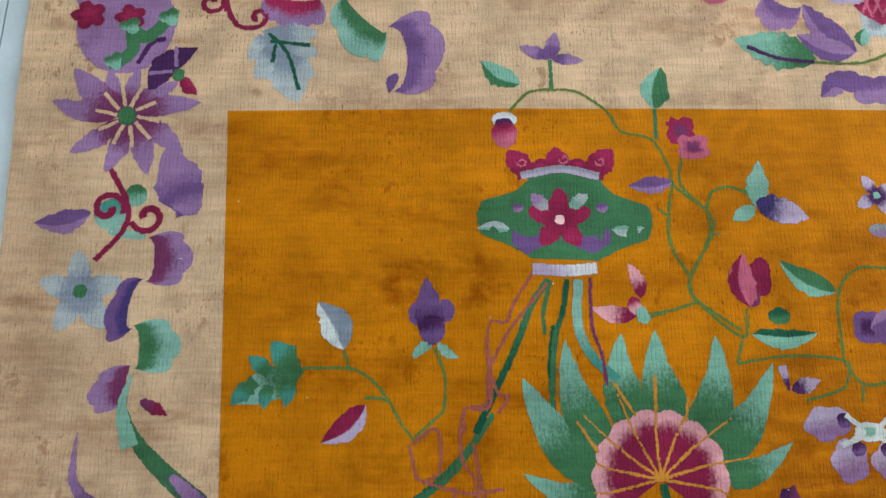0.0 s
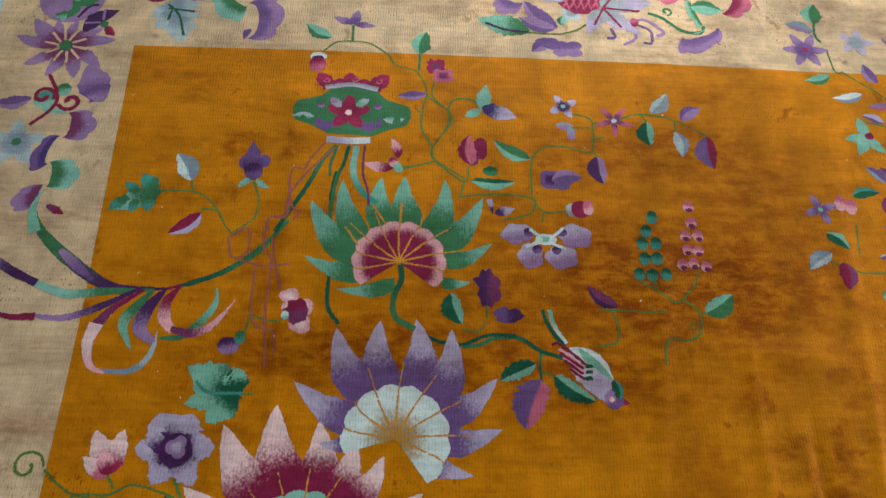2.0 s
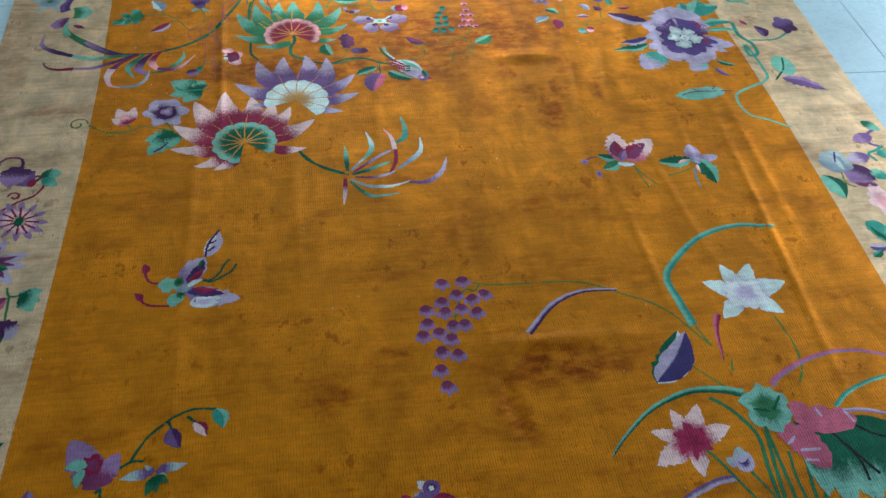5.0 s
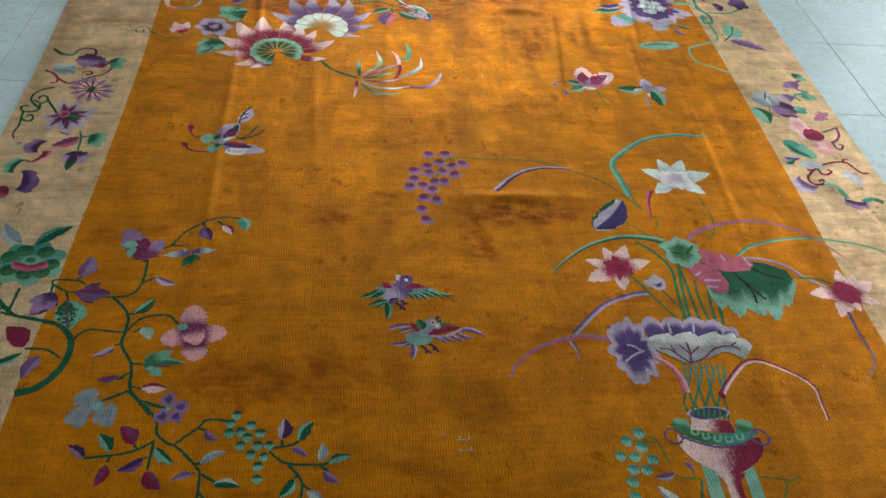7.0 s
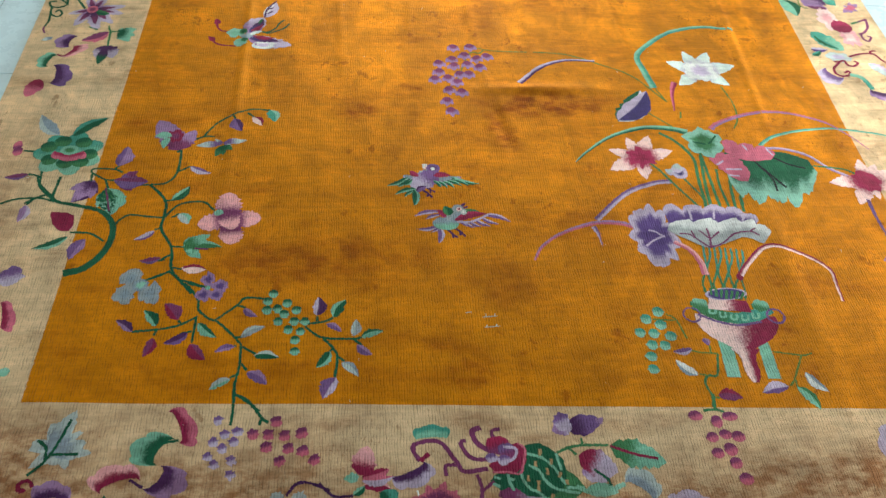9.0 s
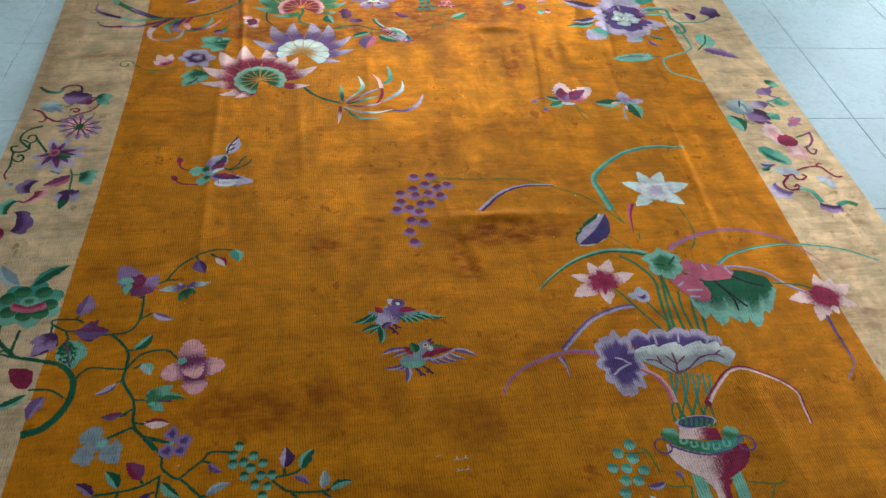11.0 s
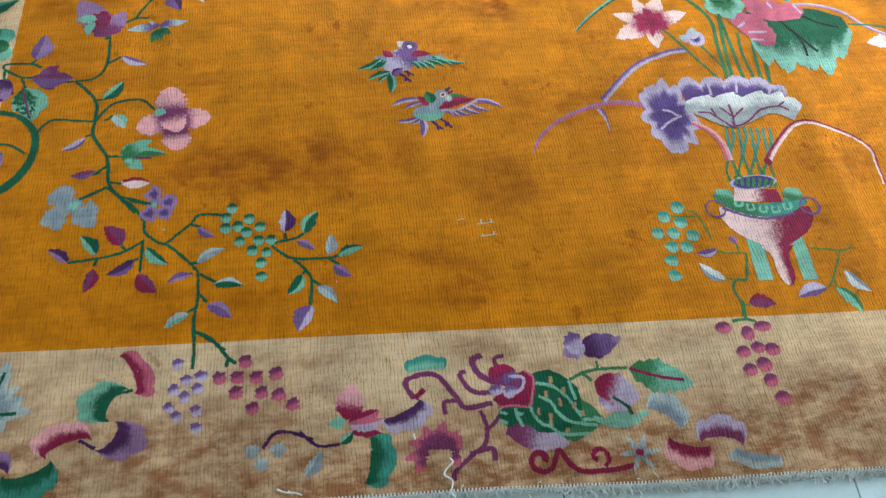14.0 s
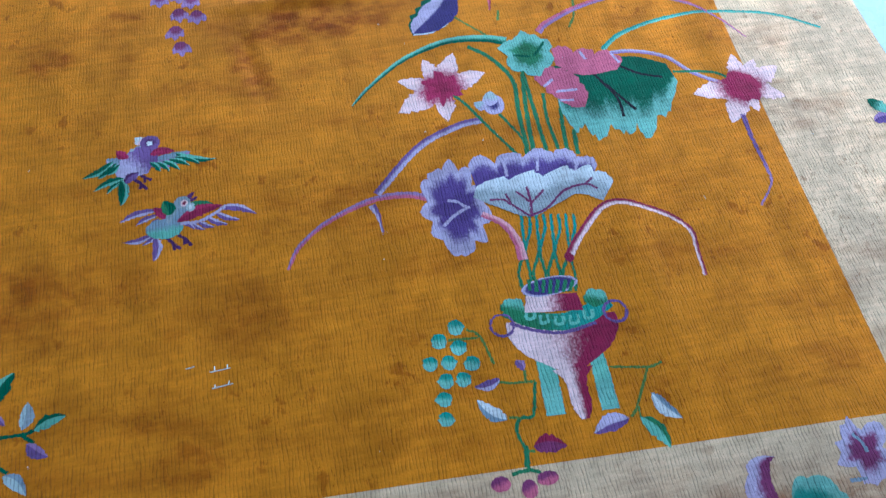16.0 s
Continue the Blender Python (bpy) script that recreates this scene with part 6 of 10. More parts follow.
strip(wing2, [(0.387, 1.343), (0.409, 1.336), (0.432, 1.349), (0.455, 1.366), (0.468, 1.390)], 0.004, 'forest', name='leg')
# hanging cluster and blades
wist = strip(rug, [(1.043, 1.267), (1.129, 1.254), (1.29, 1.248), (1.358, 1.229), (1.42, 1.194), (1.51, 1.137), (1.589, 1.013)], 0.005, 'olive', name='hanging_bell_spray', label='cluster of small purple bells on a thin stem')
strip(wist, [(1.068, 1.262), (1.051, 1.24), (1.02, 1.239), (0.974, 1.111)], 0.0041, 'olive')
BELLS = [(0.973, 1.283), (1.023, 1.285), (1.008, 1.243), (1.071, 1.238), (1.04, 1.224), (0.967, 1.223), (0.921, 1.202), (0.971, 1.191), (1.009, 1.198), (1.045, 1.182), (0.924, 1.161), (0.98, 1.149), (1.012, 1.15), (0.908, 1.126), (0.944, 1.131), (0.976, 1.11), (0.944, 1.076), (0.982, 1.064), (0.938, 1.027), (0.942, 0.981)]
for n, (x, y) in enumerate(BELLS):
    lean = 0.006 * math.sin(2.4 * n)
    skirt = [leaf_rows((x, y), (x + lean + side, y - drop), 0.6, mode="along", root=0.85) for side, drop in ((-0.019, 0.026), (0.0, 0.036), (0.019, 0.027))]
    bell = weave("bell", skirt, "mulberry", "lilac", wist, "petal")
    leaf(bell, (x, y + 0.006), (x + 0.5 * lean, y - 0.013), 1.3, "mulberry", "mulberry", mode="along", blunt=0.5, name="bell_cap", layer="heart", root=0.4)
sw1 = strip(rug, [(1.158, 1.096), (1.236, 1.177), (1.317, 1.212), (1.409, 1.21)], 0.0180, 'plum', 'lavender', mode='across', name='grass_blade', label='curved lilac grass blade with a dark edge', end=0.0091)
arc = strip(rug, [(1.904, 1.38), (1.8, 1.397), (1.688, 1.367), (1.593, 1.294), (1.549, 1.234), (1.555, 1.161), (1.566, 1.079)], 0.0120, 'mint', 'teal', mode='across', name='grass_blade', label='tall curved green grass blade', end=0.024)

# white lily and lotus stalks
lily = leaf(rug, (1.726, 1.16), (1.636, 1.211), 0.5, 'lavender', 'snow', mode='along', name='petal', layer='leaf', root=0.8, label='white six-petalled lily')
leaf(lily, (1.732, 1.164), (1.702, 1.264), 0.46, 'lavender', 'snow', mode='along', name='petal', layer='leaf', root=0.8)
leaf(lily, (1.732, 1.164), (1.781, 1.261), 0.46, 'lavender', 'snow', mode='along', name='petal', layer='leaf', root=0.8)
leaf(lily, (1.732, 1.164), (1.853, 1.191), 0.46, 'lavender', 'snow', mode='along', name='petal', layer='leaf', root=0.8)
leaf(lily, (1.732, 1.164), (1.809, 1.091), 0.46, 'lavender', 'snow', mode='along', name='petal', layer='leaf', root=0.8)
leaf(lily, (1.732, 1.164), (1.648, 1.09), 0.46, 'lavender', 'snow', mode='along', name='petal', layer='leaf', root=0.8)
blob(lily, (1.734, 1.164), 0.050, 0.052, 0, 'lavender', 'white', lobes=6, amp=0.3, jag=0.4, layer='petal', name='flower_heart')
strip(lily, [(1.778, 1.088), (1.79, 1.005), (1.781, 0.934), (1.758, 0.893)], 0.005, 'olive')
redb = strip(rug, [(1.636, 1.106), (1.616, 1.056), (1.602, 0.971)], 0.0200, 'rose', 'maroon', mode='across', name='grass_blade', label='short dark red grass blade', end=0.0051)
strip(redb, [(1.619, 0.968), (1.612, 0.939)], 0.0051, 'olive')
cbud = leaf(rug, (1.424, 0.925), (1.521, 1.068), 0.5, 'white', 'forest', name='lotus_bud', label='folded lotus bud in green and violet')
leaf(cbud, (1.425, 0.929), (1.539, 1.064), 0.42, 'navy', 'lavender', layer='petal')
strip(cbud, [(1.51, 0.978), (1.543, 0.939), (1.613, 0.862), (1.63, 0.844)], 0.0051, 'olive')
strip(cbud, [(1.569, 1.076), (1.589, 1.013)], 0.004, 'olive')


# large violet peony with leaves
peony = blob(rug, (1.969, 2.294), 0.050, 0.060, 0, 'navy', 'plum', jag=0.5, layer='heart', name='peony_flower', label='large violet peony with a pale heart')
leaf(peony, (1.967, 2.277), (1.979, 2.485), 0.95, 'plum', 'lavender', mode='along', blunt=0.75, teeth=1, name='petal', layer='petal', root=0.5)
leaf(peony, (1.967, 2.277), (1.975, 2.414), 0.95, 'plum', 'iris', mode='along', blunt=0.5, teeth=1, name='petal_heart', layer='heart', root=0.5)
leaf(peony, (1.976, 2.282), (2.040, 2.457), 0.75, 'plum', 'lavender', mode='along', blunt=0.7, teeth=1, name='petal', layer='petal', root=0.5)
leaf(peony, (1.976, 2.282), (2.018, 2.397), 0.75, 'plum', 'iris', mode='along', blunt=0.5, teeth=1, name='petal_heart', layer='heart', root=0.5)
leaf(peony, (1.968, 2.300), (1.837, 2.392), 0.52, 'plum', 'lavender', mode='along', blunt=0.6, teeth=1, name='petal', layer='leaf', root=0.5)
leaf(peony, (1.968, 2.300), (1.882, 2.361), 0.52, 'plum', 'iris', mode='along', blunt=0.5, teeth=1, name='petal_heart', layer='heart', root=0.5)
leaf(peony, (1.963, 2.289), (1.828, 2.308), 0.55, 'plum', 'lavender', mode='along', blunt=0.6, teeth=1, name='petal', layer='petal', root=0.5)
leaf(peony, (1.963, 2.289), (1.874, 2.302), 0.55, 'plum', 'iris', mode='along', blunt=0.5, teeth=1, name='petal_heart', layer='heart', root=0.5)
leaf(peony, (1.962, 2.284), (1.819, 2.235), 0.45, 'plum', 'lavender', mode='along', blunt=0.6, teeth=1, name='petal', layer='leaf', root=0.5)
leaf(peony, (1.962, 2.284), (1.868, 2.252), 0.45, 'plum', 'iris', mode='along', blunt=0.5, teeth=1, name='petal_heart', layer='heart', root=0.5)
leaf(peony, (1.964, 2.281), (1.857, 2.168), 0.85, 'plum', 'lavender', mode='along', blunt=0.7, teeth=1, name='petal', layer='petal', root=0.5)
leaf(peony, (1.964, 2.281), (1.893, 2.206), 0.85, 'plum', 'iris', mode='along', blunt=0.5, teeth=1, name='petal_heart', layer='heart', root=0.5)
leaf(peony, (1.970, 2.280), (1.963, 2.128), 0.85, 'plum', 'lavender', mode='along', blunt=0.7, teeth=1, name='petal', layer='leaf', root=0.5)
leaf(peony, (1.970, 2.280), (1.965, 2.180), 0.85, 'plum', 'iris', mode='along', blunt=0.5, teeth=1, name='petal_heart', layer='heart', root=0.5)
leaf(peony, (1.975, 2.280), (2.028, 2.156), 0.62, 'plum', 'lavender', mode='along', blunt=0.6, teeth=1, name='petal', layer='petal', root=0.5)
leaf(peony, (1.975, 2.280), (2.010, 2.198), 0.62, 'plum', 'iris', mode='along', blunt=0.5, teeth=1, name='petal_heart', layer='heart', root=0.5)
leaf(peony, (1.977, 2.294), (2.130, 2.231), 0.40, 'plum', 'lavender', mode='along', blunt=0.5, teeth=1, name='petal', layer='leaf', root=0.5)
leaf(peony, (1.977, 2.294), (2.078, 2.252), 0.40, 'plum', 'iris', mode='along', blunt=0.5, teeth=1, name='petal_heart', layer='heart', root=0.5)
leaf(peony, (1.973, 2.282), (2.090, 2.198), 0.30, 'plum', 'lavender', mode='along', blunt=0.5, teeth=1, name='petal', layer='leaf', root=0.5)
leaf(peony, (1.973, 2.282), (2.050, 2.227), 0.30, 'plum', 'iris', mode='along', blunt=0.5, teeth=1, name='petal_heart', layer='heart', root=0.5)
leaf(peony, (2.029, 2.396), (2.033, 2.326), 0.4, 'mulberry', 'crimson', name='petal_edge', layer='heart')
leaf(peony, (1.924, 2.363), (1.959, 2.354), 0.4, 'crimson', 'mulberry', name='petal_edge', layer='heart')
leaf(peony, (2.014, 2.302), (2.038, 2.242), 0.3, 'mulberry', 'crimson', name='petal_edge', layer='heart')
blob(peony, (1.951, 2.331), 0.024, 0.030, 30, 'white', 'pale', jag=0.5, layer='top', name='heart_petal')
blob(peony, (1.989, 2.318), 0.026, 0.026, 0, 'white', 'pale', jag=0.5, layer='top', name='heart_petal')
blob(peony, (2.003, 2.284), 0.026, 0.030, 0, 'white', 'pale', jag=0.5, layer='top', name='heart_petal')
blob(peony, (1.956, 2.252), 0.030, 0.024, 0, 'white', 'pale', jag=0.5, layer='top', name='heart_petal')
blob(peony, (1.932, 2.295), 0.022, 0.026, 0, 'white', 'pale', jag=0.5, layer='top', name='heart_petal')
blob(peony, (1.967, 2.288), 0.016, 0.018, 0, 'pale', 'white', jag=0.5, layer='ridge', name='heart_petal')
leaf(peony, (1.868, 2.396), (1.732, 2.465), 0.42, 'plum', 'lavender', teeth=1, layer='under')
leaf(peony, (1.837, 2.301), (1.726, 2.266), 0.34, 'navy', 'lavender', teeth=1, layer='under')
leaf(peony, (1.828, 2.262), (1.691, 2.234), 0.26, 'forest', 'mint', teeth=1, layer='under')
leaf(peony, (1.857, 2.205), (1.764, 2.120), 0.75, 'teal', 'lavender', mode='along', teeth=1, blunt=0.4, layer='under')
leaf(peony, (1.989, 2.152), (1.923, 2.098), 0.75, 'aqua', 'lavender', mode='along', teeth=1, blunt=0.4, layer='under')
leaf(peony, (2.046, 2.413), (2.024, 2.509), 0.6, 'teal', 'aqua', teeth=1, blunt=0.4, layer='under')
leaf(peony, (2.046, 2.425), (2.160, 2.485), 0.55, 'teal', 'aqua', teeth=1, blunt=0.4, layer='under')
leaf(peony, (2.050, 2.431), (2.096, 2.523), 0.8, 'teal', 'aqua', teeth=1, blunt=0.4, layer='under')
leaf(peony, (2.048, 2.356), (2.177, 2.376), 0.32, 'teal', 'aqua', bend=0.12)
leaf(peony, (2.055, 2.327), (2.179, 2.322), 0.2, 'mint', 'teal')
leaf(peony, (2.028, 2.152), (2.090, 2.119), 0.32, 'forest', 'mint')
leaf(peony, (2.010, 2.113), (2.047, 2.059), 0.32, 'violet', 'lilac')
pleaf = leaf(rug, (1.997, 1.983), (1.822, 1.967), 0.36, 'aqua', 'mint', mode='along', blunt=0.4, teeth=1, name='serrated_leaf', label='pale green serrated leaf')
strip(pleaf, [(1.846, 1.971), (1.897, 1.985), (2.021, 1.980)], 0.005, 'mulberry', name='vein', layer='petal')
strip(pleaf, [(1.912, 1.985), (1.890, 2.003)], 0.004, 'mulberry', name='vein', layer='petal')
strip(pleaf, [(1.947, 1.985), (1.970, 2.008)], 0.004, 'mulberry', name='vein', layer='petal')
pstem = strip(rug, [(2.172, 2.371), (2.166, 2.293), (2.193, 2.236), (2.188, 2.177), (2.156, 2.173), (2.166, 2.231), (2.174, 2.099), (2.158, 2.031), (2.056, 1.981), (2.019, 1.946), (2.025, 1.863), (2.082, 1.826), (2.137, 1.787)], 0.0141, 'teal', 'mint', name='winding_stem', label='winding green peony stem with border leaves', end=0.0081)
strip(pstem, [(2.192, 2.259), (2.283, 2.257), (2.353, 2.297)], 0.0071, 'teal')
leaf(pstem, (2.261, 2.275), (2.244, 2.345), 0.6, 'plum', 'violet')
blob(pstem, (2.357, 2.34), 0.0402, 0.0506, 0, 'violet', 'plum', lobes=5, amp=0.3, name='blossom', layer='petal', flow=-75)
blob(pstem, (2.25, 2.105), 0.0402, 0.0573, 0, 'mint', 'aqua', name='leaf', flow=-75)
strip(pstem, [(2.264, 2.147), (2.241, 2.085), (2.19, 2.028)], 0.0051, 'forest', layer='petal', name='vein')
leaf(pstem, (2.215, 2.039), (2.339, 1.955), 0.36, 'violet', 'lilac', teeth=1)
leaf(pstem, (2.222, 2.353), (2.203, 2.387), 0.5, 'crimson', 'rose')
wing3 = leaf(rug, (1.545, 1.673), (1.595, 1.662), 0.36, 'snow', 'white', layer='heart', blunt=0.6, name='winged_motif', label='small pink and maroon winged motif')
leaf(wing3, (1.561, 1.675), (1.568, 1.808), 0.54, 'rose', 'blush', mode='along', name='wing', blunt=0.25, teeth=1)
leaf(wing3, (1.576, 1.677), (1.677, 1.772), 0.54, 'rose', 'blush', mode='along', name='wing', blunt=0.25, teeth=1)
leaf(wing3, (1.565, 1.690), (1.564, 1.772), 0.52, 'maroon', 'mulberry', name='wing', layer='petal', teeth=1, bend=0.08)
leaf(wing3, (1.582, 1.688), (1.652, 1.751), 0.52, 'mulberry', 'maroon', name='wing', layer='petal', teeth=1, bend=0.08)
leaf(wing3, (1.562, 1.679), (1.585, 1.726), 0.5, 'lilac', 'violet', name='wing_mark', layer='heart')
leaf(wing3, (1.554, 1.691), (1.495, 1.716), 0.5, 'forest', 'mint', name='wing', teeth=1)
leaf(wing3, (1.553, 1.680), (1.494, 1.652), 0.62, 'green', 'mint', name='wing', teeth=1)
strip(wing3, [(1.588, 1.657), (1.608, 1.618), (1.637, 1.573)], 0.004, 'olive', name='leg')
strip(wing3, [(1.591, 1.657), (1.597, 1.612), (1.608, 1.564)], 0.004, 'olive', name='leg')
blob(wing3, (1.450, 1.687), 0.012, 0.010, 20, 'violet', 'lilac', name='feeler_tip')
blob(wing3, (1.479, 1.632), 0.009, 0.016, 0, 'violet', 'lilac', name='feeler_tip')
strip(wing3, [(1.492, 1.705), (1.457, 1.694)], 0.003, 'mulberry', name='feeler')
wing4 = leaf(rug, (1.769, 1.672), (1.667, 1.671), 0.5, 'forest', 'mint', name='winged_motif', label='small mint and blue winged motif', teeth=1, bend=0.08)
leaf(wing4, (1.785, 1.674), (1.810, 1.560), 0.5, 'forest', 'mint', name='wing', teeth=1, bend=0.06)
leaf(wing4, (1.780, 1.667), (1.785, 1.733), 0.75, 'lilac', 'lavender', mode='along', name='wing', blunt=0.6)
leaf(wing4, (1.785, 1.666), (1.854, 1.678), 0.5, 'lilac', 'lavender', mode='along', name='wing', blunt=0.6)
blob(wing4, (1.782, 1.667), 0.018, 0.020, 0, 'lilac', 'slate', name='body', layer='petal')
leaf(wing4, (1.725, 1.657), (1.765, 1.668), 0.3, 'pink', 'blush', layer='petal', name='wing_mark')
leaf(wing4, (1.777, 1.644), (1.777, 1.611), 0.4, 'pink', 'blush', layer='petal', name='wing_mark')
strip(wing4, [(1.762, 1.635), (1.724, 1.620), (1.679, 1.610)], 0.003, 'olive', name='leg')
strip(wing4, [(1.766, 1.630), (1.757, 1.591), (1.757, 1.551)], 0.003, 'slate', name='leg')
# leafy spray in the far corner of the field
fspray = strip(rug, [(1.653, 2.951), (1.752, 2.864), (1.8, 2.791), (1.856, 2.699), (1.854, 2.626), (1.853, 2.555)], 0.004, 'olive', name='leafy_spray', label='spray of purple, blue and green leaves')
strip(fspray, [(1.501, 2.443), (1.577, 2.412), (1.73, 2.423)], 0.004, 'olive')
strip(fspray, [(1.589, 2.53), (1.579, 2.453)], 0.0032, 'olive')
strip(fspray, [(1.735, 2.613), (1.8, 2.589), (1.836, 2.564)], 0.003, 'olive')
strip(fspray, [(1.727, 2.552), (1.707, 2.437)], 0.003, 'olive')
strip(fspray, [(1.855, 2.81), (1.849, 2.732), (1.87, 2.678)], 0.004, 'olive')
strip(fspray, [(1.67, 2.805), (1.748, 2.784), (1.8, 2.763)], 0.004, 'olive')
strip(fspray, [(1.647, 2.408), (1.641, 2.372)], 0.003, 'olive')
strip(fspray, [(1.633, 3.018), (1.637, 2.956), (1.652, 2.945)], 0.004, 'olive')
leaf(fspray, (1.623, 2.938), (1.559, 2.92), 0.45, 'mint', 'green')
leaf(fspray, (1.687, 2.884), (1.614, 2.87), 0.4, 'white', 'slate')
leaf(fspray, (1.731, 2.917), (1.711, 2.977), 0.5, 'violet', 'lilac')
leaf(fspray, (1.746, 2.858), (1.691, 2.849), 0.4, 'lilac', 'rose')
leaf(fspray, (1.719, 2.801), (1.67, 2.822), 0.45, 'lavender', 'violet')
leaf(fspray, (1.838, 2.809), (1.861, 2.787), 0.8, 'mint', 'pale')
leaf(fspray, (1.766, 2.714), (1.831, 2.699), 0.32, 'violet', 'lavender')
leaf(fspray, (1.746, 2.713), (1.744, 2.66), 0.55, 'stone', 'pale')
leaf(fspray, (1.72, 2.74), (1.757, 2.757), 0.8, 'violet', 'rose')
leaf(fspray, (1.677, 2.679), (1.731, 2.642), 0.35, 'violet', 'maroon')
leaf(fspray, (1.754, 2.639), (1.803, 2.672), 0.5, 'pale', 'mint')
leaf(fspray, (1.682, 2.638), (1.644, 2.679), 0.5, 'violet', 'slate')
leaf(fspray, (1.598, 2.6), (1.662, 2.612), 0.45, 'forest', 'teal')
leaf(fspray, (1.713, 2.613), (1.759, 2.588), 0.4, 'slate', 'white')
leaf(fspray, (1.659, 2.561), (1.706, 2.597), 0.6, 'maroon', 'mulberry')
leaf(fspray, (1.703, 2.557), (1.755, 2.563), 0.6, 'violet', 'lilac')
leaf(fspray, (1.762, 2.553), (1.767, 2.514), 0.7, 'teal', 'green')
leaf(fspray, (1.652, 2.531), (1.676, 2.484), 0.5, 'slate', 'lavender')
leaf(fspray, (1.724, 2.484), (1.697, 2.513), 0.7, 'mulberry', 'plum')
leaf(fspray, (1.78, 2.493), (1.832, 2.498), 0.4, 'maroon', 'rose')
leaf(fspray, (1.518, 2.505), (1.559, 2.463), 0.5, 'forest', 'mint')
leaf(fspray, (1.52, 2.457), (1.464, 2.415), 0.5, 'slate', 'pale')
leaf(fspray, (1.537, 2.434), (1.537, 2.37), 0.6, 'maroon', 'mulberry')
leaf(fspray, (1.62, 2.449), (1.669, 2.446), 0.4, 'violet', 'lavender')
leaf(fspray, (1.668, 2.76), (1.617, 2.754), 0.5, 'aqua', 'mint', mode='along', name='petal')
leaf(fspray, (1.668, 2.76), (1.66, 2.816), 0.5, 'aqua', 'mint', mode='along', name='petal')
leaf(fspray, (1.668, 2.76), (1.64, 2.711), 0.5, 'aqua', 'mint', mode='along', name='petal')
leaf(fspray, (1.668, 2.76), (1.702, 2.717), 0.5, 'aqua', 'mint', mode='along', name='petal')
leaf(fspray, (1.668, 2.76), (1.679, 2.772), 0.5, 'aqua', 'mint', mode='along', name='petal')
blob(fspray, (1.675, 2.763), 0.01, 0.0102, 0, 'maroon', layer='heart', name='flower_heart')
flower(fspray, (1.519, 2.563), 0.039, 4, 20, 'violet', 'lilac', ratio=0.5, heart='mint', heart_r=0.15, blunt=0.5)
leaf(fspray, (1.57, 2.599), (1.561, 2.559), 0.683, 'rose', 'pink', mode='along', blunt=1.0, name='berry', layer='petal')
leaf(fspray, (1.592, 2.592), (1.583, 2.552), 0.683, 'rose', 'pink', mode='along', blunt=1.0, name='berry', layer='petal')
leaf(fspray, (1.622, 2.376), (1.613, 2.341), 0.776, 'teal', 'aqua', mode='along', blunt=1.0, name='berry', layer='petal')
leaf(fspray, (1.653, 2.381), (1.643, 2.346), 0.769, 'maroon', 'pink', mode='along', blunt=1.0, name='berry', layer='petal')
crescent(fr, (1.784, 3.06), (1.828, 2.992), (1.805, 3.004), 0.3, 'violet', 'lilac')
flower(fr, (1.71, 3.045), 0.045, 5, 0, 'stone', 'lavender', ratio=0.5)

# near part of the far border and right border sprays
rb0 = strip(rug, [(2.257, 2.872), (2.278, 2.768), (2.353, 2.785), (2.299, 2.711)], 0.011, 'mulberry', name='border_spray', label='purple and green folds of the border spray')
leaf(rb0, (2.211, 2.745), (2.303, 2.732), 0.5, 'mulberry', 'violet')
strip(rb0, [(2.179, 2.695), (2.201, 2.653), (2.254, 2.655)], 0.019, 'mint', 'teal', name='ribbon')
leaf(rb0, (2.256, 2.65), (2.31, 2.579), 0.6, 'violet', 'lilac')
strip(rb0, [(2.313, 2.595), (2.245, 2.557), (2.211, 2.515), (2.256, 2.507), (2.281, 2.485)], 0.013, 'teal', 'mint', name='ribbon')
flower(rb0, (2.359, 2.67), 0.041, 5, 0, 'slate', 'pale', ratio=0.45)
rb = leaf(rug, (2.371, 1.797), (2.413, 1.747), 0.62, 'forest', 'mint', name='border_spray', label='border spray with purple folds and a dark red pomegranate', mode='along', blunt=0.3)
strip(rb, [(2.398, 1.758), (2.357, 1.729), (2.348, 1.691), (2.379, 1.671)], 0.01, 'violet', name='ribbon')
leaf(rb, (2.37, 1.726), (2.299, 1.705), 0.65, 'violet', 'lilac', mode='along', blunt=0.3)
strip(rb, [(2.385, 1.678), (2.347, 1.657), (2.319, 1.644), (2.331, 1.611)], 0.009, 'teal', name='ribbon')
leaf(rb, (2.344, 1.641), (2.406, 1.637), 0.7, 'teal', 'mint', mode='along', blunt=0.4)
leaf(rb, (2.316, 1.637), (2.238, 1.621), 0.62, 'violet', 'lavender', mode='along', blunt=0.3)
leaf(rb, (2.281, 1.588), (2.204, 1.528), 0.9, 'plum', 'lilac', mode='along', blunt=0.4)
leaf(rb, (2.215, 1.528), (2.282, 1.509), 0.6, 'mulberry', 'lilac')
leaf(rb, (2.285, 1.575), (2.321, 1.53), 0.8, 'mint', 'teal', mode='along')
leaf(rb, (2.18, 1.573), (2.219, 1.671), 0.95, 'slate', 'pale', mode='along', blunt=0.5)
leaf(rb, (2.195, 1.658), (2.211, 1.576), 0.4, 'pale', 'slate')
strip(rb, [(2.216, 1.661), (2.198, 1.616)], 0.004, 'navy', layer='petal', name='vein')
leaf(rb, (2.134, 1.567), (2.159, 1.464), 0.6, 'mint', 'forest')
strip(rb, [(2.197, 1.576), (2.188, 1.541), (2.193, 1.522), (2.211, 1.509)], 0.003, 'olive')
leaf(rb, (2.367, 1.517), (2.346, 1.532), 0.55, 'rose', 'lilac', mode='along', name='petal')
